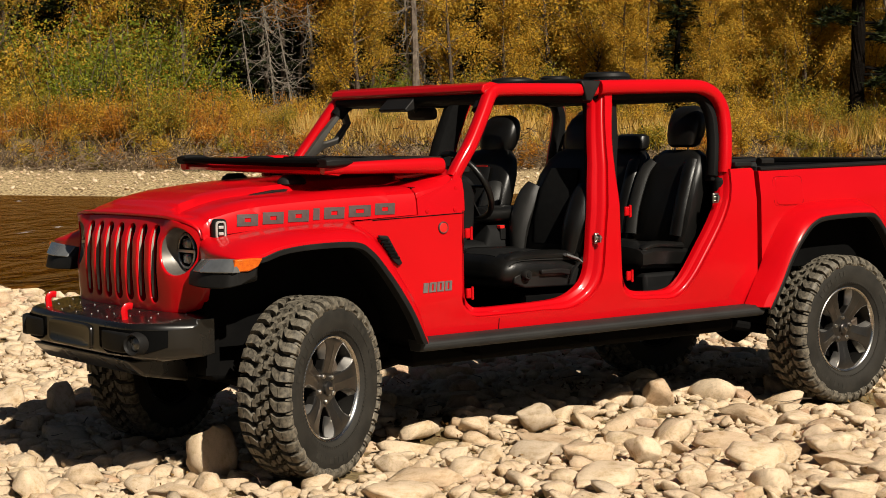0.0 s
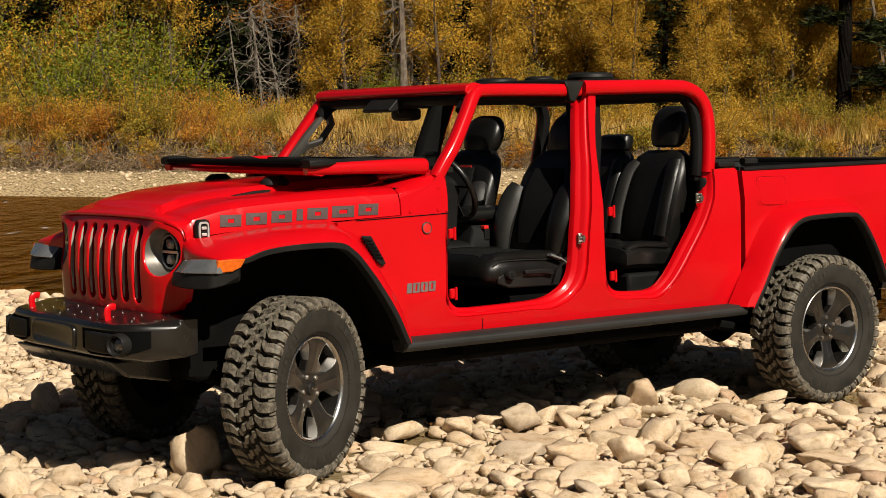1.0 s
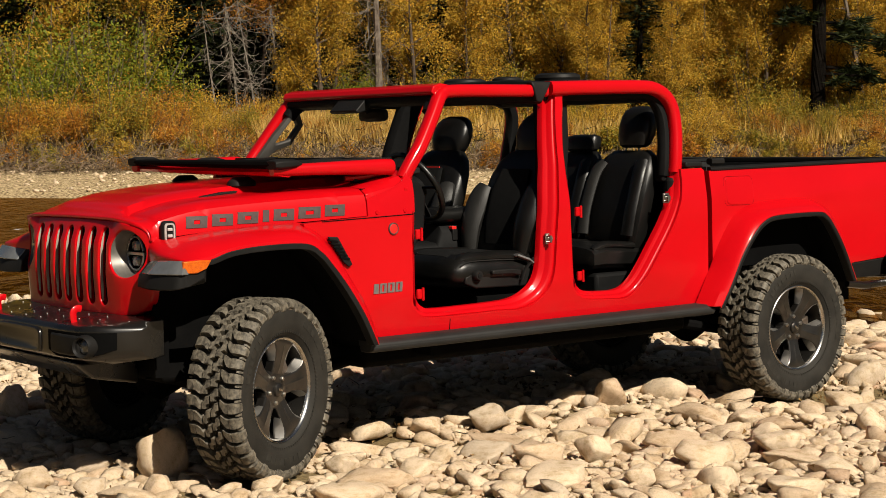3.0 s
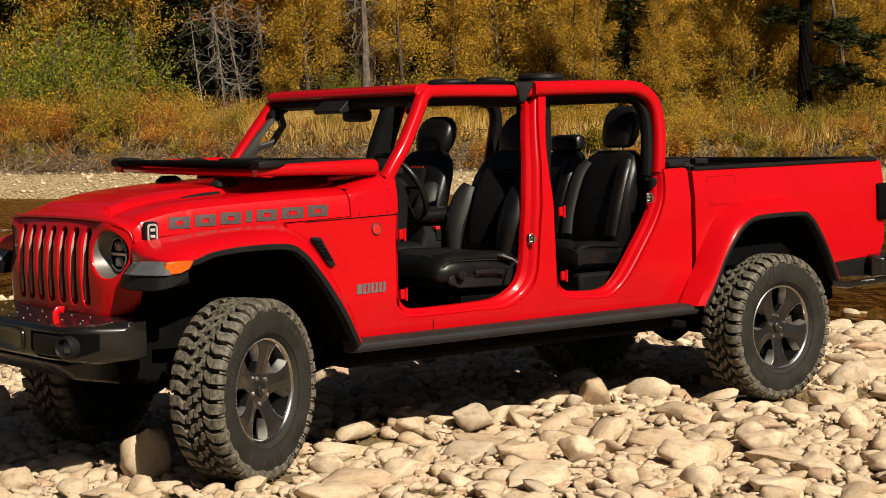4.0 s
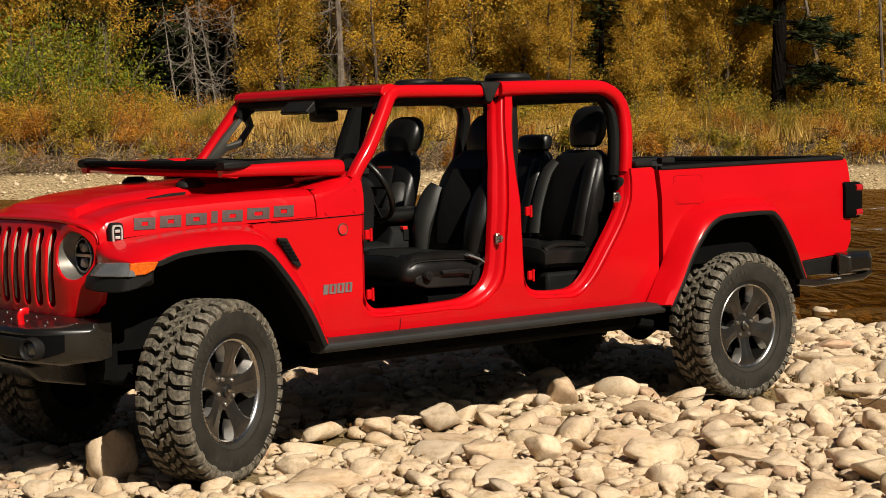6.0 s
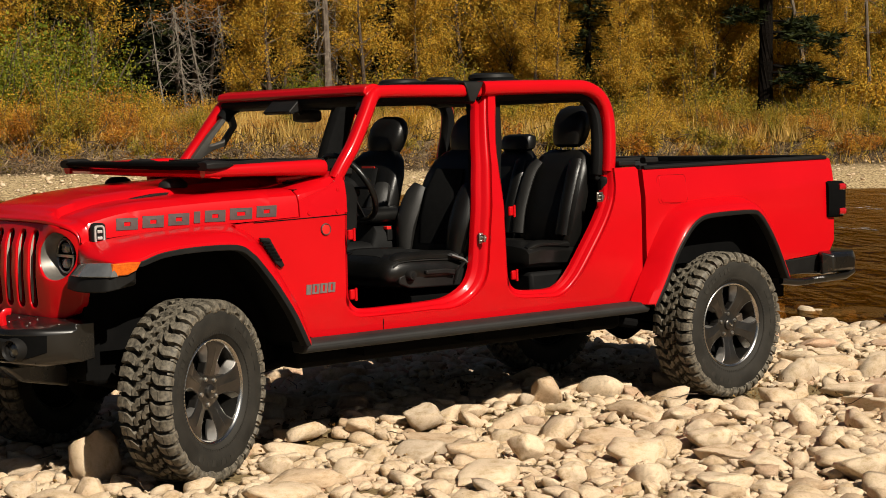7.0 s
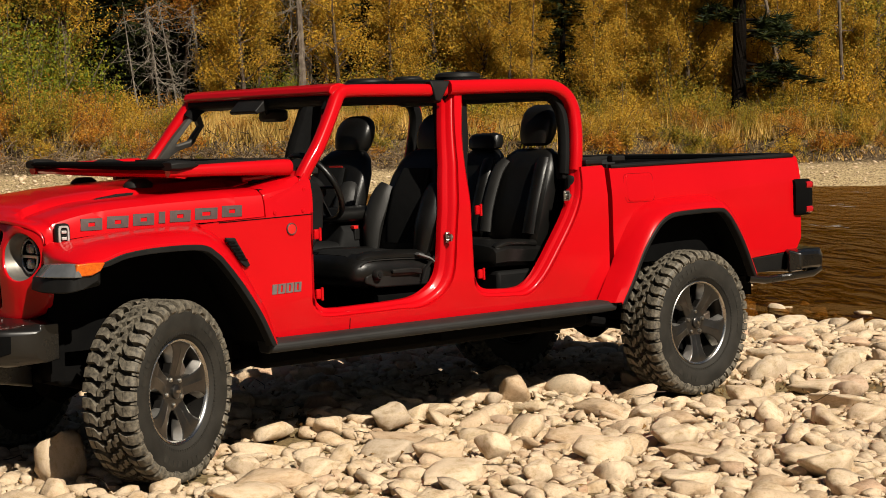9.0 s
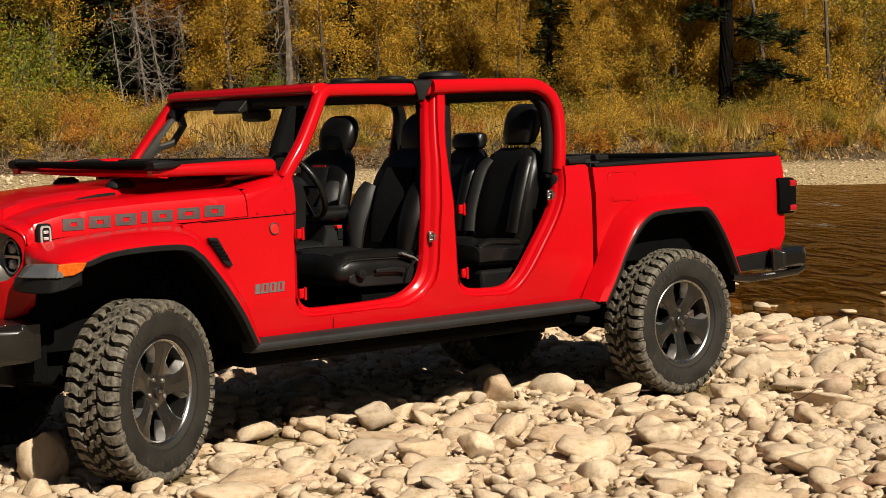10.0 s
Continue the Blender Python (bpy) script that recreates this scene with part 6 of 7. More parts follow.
part("mirror", loft([squarish(1.165 + d, -0.005, 1.652, w, h, 16, 0.5, "YZ") for d, w, h in ((-0.025, 0.07, 0.018), (-0.012, 0.115, 0.032), (0.008, 0.12, 0.034))]), M["black_plastic"], truck, "black rear-view mirror")
part("mirror_stem", tube([(1.10, 0.02, 1.715), (1.14, 0.01, 1.665)], 0.012, 8), M["black_plastic"], truck)
part("sensor_housing", loft([[(1.00, y, 1.66), (0.985, y, 1.675), (1.055, y, 1.742), (1.10, y, 1.735), (1.06, y, 1.675)] for y in (-0.10, 0.14)]), M["black_plastic"], truck, "black sensor housing under the roof bar", bevel=0.006)
for s in (-1, 1):
    part("side_mirror_bracket", box(0.86, 0.92, s * 0.70 - 0.02, s * 0.70 + 0.02, 1.36, 1.39), M["black_plastic"], truck, bevel=0.006)
    part("kick_panel", loft([[(0.80, s * 0.73, z), (0.845, s * 0.725, z), (0.845, s * 0.66, z), (0.80, s * 0.66, z)] for z in (0.72, 1.36)]), M["padding"], truck, bevel=0.01)
for y in (-0.48, -0.38, -0.30):
    part("pedal", box(0.80, 0.82, y - 0.025, y + 0.025, 0.70, 0.76), M["steel"], truck)

# ---- plants on the far bank ----
def leaf_material(name, stops, rough=0.55, passing=0.28):
    stops = [(p, tuple(min(0.8, 0.98 * c) for c in rgb)) for p, rgb in stops]
    m = shade(name, stops[0][1], rough, spec=0.15)
    n, l, b = nodes_of(m)
    r = n.new("ShaderNodeNewGeometry").outputs["Random Per Island"]
    c = ramp(m, r, stops).outputs[0]
    patch = noise_tex(m, 0.6, 3)
    c = mix(m, 0.45, c, ramp(m, patch.outputs["Fac"], [(0.3, (0.55, 0.60, 0.5)), (0.7, (1.25, 1.15, 1.0))]).outputs[0], "MULTIPLY")
    colour(m, c)
    t = n.new("ShaderNodeBsdfTranslucent")
    l.new(c, t.inputs["Color"])
    x = n.new("ShaderNodeMixShader")
    x.inputs[0].default_value = passing
    l.new(b.outputs[0], x.inputs[1])
    l.new(t.outputs[0], x.inputs[2])
    l.new(x.outputs[0], n["Material Output"].inputs["Surface"])
    return m


LEAF = {
    "gold": leaf_material("gold_leaf", [(0.0, (0.42, 0.21, 0.022)), (0.35, (0.60, 0.35, 0.036)), (0.7, (0.50, 0.33, 0.044)), (1.0, (0.25, 0.20, 0.034))]),
    "olive": leaf_material("olive_leaf", [(0.0, (0.12, 0.13, 0.020)), (0.4, (0.28, 0.24, 0.030)), (0.75, (0.44, 0.30, 0.036)), (1.0, (0.48, 0.27, 0.030))]),
    "rust": leaf_material("rust_leaf", [(0.0, (0.32, 0.10, 0.018)), (0.4, (0.54, 0.22, 0.026)), (0.75, (0.48, 0.26, 0.034)), (1.0, (0.24, 0.15, 0.034))]),
    "green": leaf_material("green_leaf", [(0.0, (0.085, 0.13, 0.014)), (0.5, (0.18, 0.21, 0.020)), (1.0, (0.34, 0.29, 0.022))]),
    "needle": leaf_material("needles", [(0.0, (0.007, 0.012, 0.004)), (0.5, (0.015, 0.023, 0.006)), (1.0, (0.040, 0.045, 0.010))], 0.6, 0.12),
    "straw": leaf_material("straw", [(0.0, (0.42, 0.27, 0.08)), (0.5, (0.68, 0.48, 0.16)), (1.0, (0.54, 0.31, 0.08))], 0.7, 0.25),
}
M["bark"] = mottled("bark", (0.050, 0.036, 0.026), (0.115, 0.085, 0.062), 5, (0.8, 0.95), 30, 0.9, 0.03, spec=0.2)
# conifer bark, near-black because the trunks' shade is put into its colour
M["shaded_bark"] = mottled("shaded_bark", (0.003, 0.0024, 0.002), (0.008, 0.006, 0.0045), 4, (0.85, 0.95), 26, 0.9, 0.03, spec=0.04)
M["pale_bark"] = mottled("pale_bark", (0.07, 0.052, 0.040), (0.19, 0.155, 0.12), 3, (0.8, 0.95), 24, 0.8, 0.02, spec=0.2)
M["dead_wood"] = mottled("dead_wood", (0.075, 0.063, 0.050), (0.27, 0.235, 0.19), 6, (0.8, 0.95), 40, 0.6, 0.01, spec=0.2)
M["grey_twig"] = mottled("grey_twig", (0.06, 0.045, 0.03), (0.14, 0.11, 0.08), 6, (0.8, 0.95), 40, 0.6, 0.01, spec=0.2)


def leaves(name, centre, a, b):
    """A mesh of many small three-cornered leaves: centres, half lengths and half widths as arrays."""
    n = len(centre)
    co = np.empty((n, 3, 3))
    co[:, 0], co[:, 1], co[:, 2] = centre + a * 1.1, centre - a * 0.9 + b * 1.15, centre - a * 0.6 - b * 1.15
    me = bpy.data.meshes.new(name)
    me.vertices.add(n * 3)
    me.vertices.foreach_set("co", co.ravel())
    me.loops.add(n * 3)
    me.loops.foreach_set("vertex_index", np.arange(n * 3))
    me.polygons.add(n)
    me.polygons.foreach_set("loop_start", np.arange(n) * 3)
    me.update(calc_edges=True)
    return me


def random_leaves(rng, centre, size, stretch=0.6, up=0.3):
    n = len(centre)
    a = rng.normal(size=(n, 3))
    a[:, 2] = a[:, 2] * 0.8 + up
    a /= np.linalg.norm(a, axis=1)[:, None]
    b = np.cross(a, rng.normal(size=(n, 3)))
    b /= np.linalg.norm(b, axis=1)[:, None]
    s = size * rng.uniform(0.6, 1.4, (n, 1))
    return a * s, b * s * stretch


def mesh_object(name, me, material, parent=None):
    me.materials.append(material)
    ob = new(name, me)
    ob.parent = parent
    return ob


def limb_path(rng, start, way, length, bend=0.25, n=5, lift=0.0):
    p, d = np.array(start, float), np.array(way, float)
    d /= np.linalg.norm(d)
    out = [p]
    for i in range(n):
        d = d + rng.normal(size=3) * bend / n * 2 + np.array([0, 0, lift / n])
        d /= np.linalg.norm(d)
        p = p + d * length / n
        out.append(p)
    return out


def shrub(seed, height, spread, leaf, n_leaf, size, label, bare=0.0):
    rng = np.random.default_rng(seed)
    bm = bmesh.new()
    tips = []
    for k in range(15):
        a = rng.uniform(0, 2 * math.pi)
        r = rng.uniform(0, 0.25) * spread
        tilt = rng.uniform(0.1, 0.9)
        h = height * rng.uniform(0.5, 1.05) * (1 - 0.25 * tilt)
        path = limb_path(rng, (r * math.cos(a), r * math.sin(a), -0.1), (math.cos(a) * tilt * spread / height, math.sin(a) * tilt * spread / height, 1), h, 0.22, 5)
        add_tube(bm, path, [0.020 * (1 - 0.85 * i / 5) * height / 2 + 0.004 for i in range(6)], 3, caps=False)
        tips.append(path)
        for q in range(4):
            i = rng.integers(2, 5)
            tw = limb_path(rng, path[i], rng.normal(size=3) + np.array([0, 0, 0.8]), h * 0.3, 0.3, 3)
            if q < 1:
                add_tube(bm, tw, [0.007, 0.006, 0.005, 0.003], 3, caps=False)
            tips.append([path[i], *tw])
    root = empty("shrub")
    part("stems", bm, M["grey_twig"], root, smooth=0).name = "stem"
    segs = [(np.array(p[i]), np.array(p[i + 1])) for p in tips for i in range(1 if len(p) > 5 else 0, len(p) - 1)]
    pick = rng.integers(0, len(segs), n_leaf)
    t = rng.uniform(0, 1, (n_leaf, 1))
    c = np.array([segs[i][0] for i in pick]) * (1 - t) + np.array([segs[i][1] for i in pick]) * t
    c += rng.normal(size=(n_leaf, 3)) * 0.10 * (spread + height) / 3
    c = c[c[:, 2] > 0.05 + bare * height]
    a, b = random_leaves(rng, c, size)
    mesh_object("crown", leaves("crown", c, a, b), LEAF[leaf], root)
    return tagged(root, label, "shrub", "shrubs on the far bank")


def broadleaf(seed, height, leaf, n_leaf, size, low, label):
    rng = np.random.default_rng(seed)
    bm = bmesh.new()
    lean = rng.normal(size=2) * 0.04
    trunk = [np.array((lean[0] * z + 0.08 * math.sin(z * 0.9 + seed), lean[1] * z + 0.08 * math.cos(z * 0.7), z)) for z in np.linspace(-0.3, height, 12)]
    r0 = 0.011 * height + 0.02
    add_tube(bm, trunk, [r0 * (1 - 0.85 * i / 11) for i in range(12)], 8, caps=False)
    limbs = []
    for k in range(34):
        u = rng.uniform(low, 0.97)
        i = min(10, int(u * 11))
        s = trunk[i] + (trunk[i + 1] - trunk[i]) * (u * 11 - i)
        a = rng.uniform(0, 2 * math.pi)
        ln = height * (0.25 * (1 - u) + 0.09) * rng.uniform(0.7, 1.3)
        path = limb_path(rng, s, (math.cos(a), math.sin(a), 0.55), ln, 0.3, 5, 0.4)
        add_tube(bm, path, [r0 * 0.38 * (1 - u * 0.6) * (1 - 0.85 * j / 5) for j in range(6)], 4, caps=False)
        limbs.append(path)
        for q in range(3):
            j = rng.integers(2, 5)
            tw = limb_path(rng, path[j], rng.normal(size=3) + np.array([0, 0, 0.2]), ln * 0.4, 0.4, 3)
            if q == 0:
                add_tube(bm, tw, [0.014, 0.010, 0.008, 0.004], 3, caps=False)
            limbs.append([path[j], *tw])
    root = empty("aspen_tree")
    part("trunk", bm, M["bark"], root, smooth=0)
    segs = [(np.array(p[i]), np.array(p[i + 1])) for p in limbs for i in range(1 if len(p) > 5 else 0, len(p) - 1)]
    pick = rng.integers(0, len(segs), n_leaf)
    t = rng.uniform(0, 1, (n_leaf, 1))
    c = np.array([segs[i][0] for i in pick]) * (1 - t) + np.array([segs[i][1] for i in pick]) * t
    c += rng.normal(size=(n_leaf, 3)) * 0.19
    a, b = random_leaves(rng, c, size, 0.75, 0.0)
    mesh_object("crown", leaves("crown", c, a, b), LEAF[leaf], root)
    return tagged(root, label, "tree", "broadleaved trees of the wood")


def conifer(seed, height, low, spread, label, name="spruce_tree", droop=0.35, density=9, needle=0.30):
    rng = np.random.default_rng(seed)
    bm = bmesh.new()
    r0 = 0.016 * height + 0.02
    trunk = [np.array((0.05 * math.sin(z * 0.4 + seed), 0.05 * math.cos(z * 0.3), z)) for z in np.linspace(-0.4, height, 14)]
    add_tube(bm, trunk, [r0 * (1 - 0.93 * i / 13) for i in range(14)], 9, caps=False)
    C, A, B = [], [], []
    z = low
    while z < height * 0.98:
        u = z / height
        for k in range(rng.integers(4, 8)):
            a = rng.uniform(0, 2 * math.pi)
            ln = spread * (1 - u) ** 0.75 * rng.uniform(0.5, 1.15) + 0.15
            way = np.array((math.cos(a), math.sin(a), 0.15 - droop * rng.uniform(0.4, 1.2)))
            path = limb_path(rng, (0, 0, z), way, ln, 0.16, 4, droop * 0.5)
            if k % 3 == 0:
                add_tube(bm, path, [0.028 * (1 - u) * (1 - 0.8 * j / 4) + 0.006 for j in range(5)], 3, caps=False)
            side = np.cross(way, (0, 0, 1.0))
            side /= np.linalg.norm(side)
            m_ = int(density * (0.5 + ln))
            for q in range(m_):
                t = rng.uniform(0.15, 1.0) * 4
                j = min(3, int(t))
                p = path[j] + (path[j + 1] - path[j]) * (t - j)
                d = way + side * rng.normal() * 0.9 + np.array((0, 0, rng.normal() * 0.25 - 0.2))
                d /= np.linalg.norm(d)
                s = needle * rng.uniform(0.5, 1.2)
                w = np.cross(d, rng.normal(size=3))
                w /= np.linalg.norm(w)
                C.append(p + d * s * 0.6)
                A.append(d * s)
                B.append(w * s * 0.22)
        z += rng.uniform(0.16, 0.34) * max(0.6, height / 14)
    root = empty(name)
    part("trunk", bm, M["shaded_bark"], root, smooth=0)
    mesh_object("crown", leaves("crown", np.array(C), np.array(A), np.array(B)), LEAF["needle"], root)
    return tagged(root, label, "tree", "conifers of the wood")


def snag(seed, height, label, wild=0.5, name="dead_tree", mat="dead_wood", stout=1.0, sag=0.25):
    rng = np.random.default_rng(seed)
    bm = bmesh.new()
    trunk = limb_path(rng, (0, 0, -0.3), (rng.normal() * 0.08, rng.normal() * 0.08, 1), height, 0.10, 9)
    r0 = (0.006 * height + 0.03) * stout
    stem = bmesh.new()
    add_tube(stem, trunk, [r0 * (1 - 0.8 * i / 9) for i in range(10)], 7, caps=False)
    for k in range(int(80 * wild + 10)):
        i = rng.integers(0, 9)
        s = trunk[i] + (trunk[i + 1] - trunk[i]) * rng.uniform(0, 1)
        a = rng.uniform(0, 2 * math.pi)
        path = limb_path(rng, s, (math.cos(a), math.sin(a), rng.normal() * 0.9 - sag), rng.uniform(0.4, 1.7) * (0.5 + wild), 0.6, 5)
        add_tube(bm, path, [0.017 * (1 - 0.8 * j / 5) + 0.004 for j in range(6)], 4, caps=False)
        for q in range(2):
            j = rng.integers(1, 5)
            tw = limb_path(rng, path[j], rng.normal(size=3), rng.uniform(0.2, 0.7), 0.6, 3)
            add_tube(bm, tw, [0.010, 0.008, 0.006, 0.004], 3, caps=False)
    root = empty(name)
    part("trunk", stem, M[mat], root, smooth=0)
    part("bare_crown", bm, M[mat], root, smooth=0)
    return tagged(root, label, "tree", "dead trees of the wood")


kinds = {
    "shrub_gold": [shrub(11 + i, 2.0 + 0.3 * i, 1.5, "gold", 5000, 0.029, "yellow willow shrub on the grassy river bank") for i in range(3)],
    "shrub_olive": [shrub(21 + i, 2.2 + 0.4 * i, 1.6, "olive", 5200, 0.030, "olive-yellow willow shrub on the grassy river bank") for i in range(3)],
    "shrub_rust": [shrub(31 + i, 1.6 + 0.2 * i, 1.5, "rust", 4300, 0.028, "rusty orange shrub at the edge of the bank") for i in range(3)],
    "shrub_green": [shrub(41 + i, 2.6 + 0.5 * i, 1.4, "green", 4800, 0.032, "green leafy shrub below the trees") for i in range(2)],
    "aspen": [broadleaf(51 + i, 8.0 + 1.2 * i, "gold", 13500, 0.038, 0.14, "slender tree with yellow autumn leaves") for i in range(3)],
    "aspen_olive": [broadleaf(61 + i, 8.5 + i, "olive", 13500, 0.038, 0.12, "slender tree with olive and yellow leaves") for i in range(2)],
    "aspen_rust": [broadleaf(66, 8.5, "rust", 11000, 0.038, 0.42, "tree with rusty brown leaves above dead branches")],
    "spruce": [conifer(71 + i, 13.0 + 2 * i, 0.5, 2.5, "dark green spruce in the wood", density=14, needle=0.22) for i in range(3)],
    "low_rust": [shrub(111 + i, 1.8, 1.8, "rust", 2200, 0.052, "low rusty orange shrub on the cut bank") for i in range(2)],
    "low_olive": [shrub(121 + i, 1.9, 1.7, "olive", 2200, 0.052, "low olive-yellow shrub on the cut bank") for i in range(2)],
    "low_gold": [shrub(131, 1.8, 1.7, "gold", 2200, 0.052, "low yellow shrub on the cut bank")],
    "far_spruce": [conifer(141 + i, 13.0 + 2 * i, 0.5, 2.6, "dark green spruce deep in the wood", density=5, needle=0.40) for i in range(2)],
    "snag": [snag(81 + i, 6.0 + i, "grey dead tree with tangled bare branches", 0.9 - 0.25 * i, sag=0.9) for i in range(3)],
    "pole": [snag(91 + i, 12.0, "tall bare grey trunk among the trees", 0.12, mat="pale_bark") for i in range(2)],
    "old_trunk": [snag(97, 11.0, "stout grey-pink trunk with bare drooping branches", 0.75, mat="pale_bark", stout=2.2, sag=0.5)],
}
put_rng = random.Random(77)
used = set()


def plant(kind, u, v, scale=1.0, variant=None):
    """Stand a plant of a kind on the ground at u metres ahead and v across."""
    pool = kinds[kind]
    src = pool[put_rng.randrange(len(pool)) if variant is None else variant]
    x, y = to_xy(u, v)
    at = pose(x, y, land(x, y) - 0.03, put_rng.uniform(-3, 3), put_rng.uniform(-3, 3), put_rng.uniform(0, 360))
    s = scale * put_rng.uniform(0.9, 1.12)
    if src.name not in used:
        used.add(src.name)
        ob = src
        ob.matrix_basis = at
        ob.scale = (s, s, s)
    else:
        ob = copy_thing(src, at)
        ob.scale = (s, s, s)
    return ob


def front(kind, u, v, scale):
    """A shrub of the bank, kept low where the dead trees behind it show."""
    r = v / u
    if -0.098 < r < -0.030 and put_rng.random() < 0.9:
        return None
    if -0.172 < r < -0.098:
        scale *= 0.70
    elif -0.078 < r < -0.036:
        scale *= 0.78
    elif -0.036 < r < 0.03:
        scale *= 0.75
    return plant(kind, u, v, scale)


def gap(u, v):
    """Where no tree of the front rows stands: before the dead trees and beside the lone pine."""
    r = v / u
    return -0.172 < r < -0.10 or -0.070 < r < -0.042 or 0.19 < r < 0.222


# front of the bank: shrubs, tall on the upstream side, low where the dry grass is
for i in range(38):
    v = -20 + i * 0.37 + put_rng.uniform(-0.3, 0.3)
    front(put_rng.choice(["shrub_olive", "shrub_rust", "shrub_rust", "shrub_rust", "shrub_gold"]), far_shore(v) + 5.2 + put_rng.uniform(-0.3, 1.2), v, 0.85)
for i in range(30):
    v = -20 + i * 0.455 + put_rng.uniform(-0.4, 0.4)
    front(put_rng.choice(["shrub_gold", "shrub_olive", "shrub_rust", "shrub_rust", "shrub_green"]), far_shore(v) + 8.5 + put_rng.uniform(-1, 2), v, 1.2)
for i in range(15):
    v = -20 + i * 0.72 + put_rng.uniform(-0.4, 0.4)
    front(put_rng.choice(["shrub_olive", "shrub_gold", "shrub_olive", "shrub_green"]), far_shore(v) + 11 + put_rng.uniform(-1, 1), v, 1.7)
for i in range(42):
    v = -5 + i * 0.64 + put_rng.uniform(-0.4, 0.4)
    plant(put_rng.choice(["shrub_rust", "shrub_rust", "shrub_olive", "shrub_gold"]), far_shore(v) + 4.9 + put_rng.uniform(-0.3, 4.5), v, 0.70)
for i in range(20):
    v = -5 + i * 1.45 + put_rng.uniform(-0.4, 0.4)
    front(put_rng.choice(["shrub_olive", "shrub_gold", "shrub_gold", "shrub_green"]), far_shore(v) + 15 + put_rng.uniform(-1, 3), v, 1.15)
for i in range(58):
    v = -20 + i * 0.78 + put_rng.uniform(-0.4, 0.4)
    plant(put_rng.choice(["low_rust", "low_rust", "low_olive", "low_gold"]), far_shore(v) + 4.0 + put_rng.uniform(-0.4, 0.6), v, put_rng.uniform(0.42, 0.62) * (0.5 if -5.4 < v < -1.6 else 1.0))
for i in range(34):
    v = -21 + i * 1.36 + put_rng.uniform(-0.4, 0.4)
    plant(put_rng.choice(["low_rust", "low_olive", "low_rust", "low_gold"]), far_shore(v) + 3.5 + put_rng.uniform(-0.4, 0.5), v, 0.34)
# the wood behind
for i in range(34):
    v = -23 + i * 1.45 + put_rng.uniform(-0.8, 0.8)
    u = far_shore(v) + 15 + put_rng.uniform(-2, 5)
    if not gap(u, v):
        plant(put_rng.choice(["aspen", "aspen", "aspen_olive", "pole"] if v < -6 else ["aspen", "aspen", "aspen_olive"]), u, v, 0.9)
for i in range(30):
    v = -25 + i * 1.75 + put_rng.uniform(-0.8, 0.8)
    u = far_shore(v) + 22 + put_rng.uniform(-2, 5)
    r = v / u
    plant("aspen" if 0.15 < r < 0.26 else put_rng.choice(["spruce", "spruce", "aspen_olive", "aspen", "pole"] if v < 0 else ["aspen", "aspen_olive", "aspen", "spruce"]), u, v, 1.2)
for i in range(30):
    v = -29 + i * 2.0 + put_rng.uniform(-0.8, 0.8)
    plant(put_rng.choice(["far_spruce", "far_spruce", "pole", "aspen"] if v < 0 else ["far_spruce", "aspen", "aspen", "aspen_olive"]), far_shore(v) + 31 + put_rng.uniform(-3, 5), v, 1.5)
for i in range(36):
    v = -42 + i * 2.4 + put_rng.uniform(-0.8, 0.8)
    plant("far_spruce", far_shore(v) + 44 + put_rng.uniform(-4, 8), v, 1.9)

for i in range(9):
    u = 66.5 + put_rng.uniform(-2, 3)
    r = 0.10 + 0.024 * i
    if abs(r - 0.203) > 0.016:
        plant("aspen", u, u * r + put_rng.uniform(-0.3, 0.3), 0.75)
for i in range(7):
    u = 65.0 + put_rng.uniform(-0.5, 1.5)
    plant("aspen", u, u * (0.165 + 0.015 * i), 0.78)
for i in range(8):
    u = 60.0 + put_rng.uniform(-1.0, 1.2)
    plant(put_rng.choice(["shrub_olive", "shrub_rust", "shrub_gold"]), u, u * (0.170 + 0.011 * i), 0.55)
for u, r in ((64.5, 0.226), (64.5, 0.246), (65.5, 0.262), (65.0, 0.278), (64.5, 0.178), (64.0, 0.155)):
    plant("aspen", u, u * r, 0.60)
# trees that can be told apart: the dead tangle before dark spruces, the grey trunk, tall pale poles
for u, r, size, kind in ((60.5, -0.136, 0.80, 0), (61.0, -0.124, 0.75, 1), (61.5, -0.112, 0.70, 0), (60.0, -0.148, 0.6, 2)):
    plant("snag", u, u * r, size, kind)
for u, r, size, kind in ((62.5, -0.163, 0.60, 1), (63.6, -0.150, 0.9, 0), (64.2, -0.139, 0.85, 2), (64.0, -0.128, 0.8, 1), (65.0, -0.116, 0.8, 0), (62.0, -0.226, 0.5, 0), (63.6, 0.099, 0.60, 1)):
    plant("spruce", u, u * r, size, kind)
for u, r in ((61.0, -0.100), (62.0, -0.089), (62.5, -0.080), (62.0, -0.068)):
    plant("aspen" if r < -0.07 else "shrub_green", u, u * r, 0.62 if r < -0.07 else 0.9)
plant("snag", 62.0, -62.0 * 0.055, 1.0, 2)
plant("old_trunk", 61.5, -61.5 * 0.053, 0.9, 0)
plant("snag", 64.0, -64.0 * 0.048, 1.1, 1)
for u, r in ((66.0, -0.187), (67.0, -0.176), (68.0, -0.196), (69.0, -0.205), (70.0, 0.09), (69.0, 0.16)):
    plant("pole", u, u * r, 1.3)

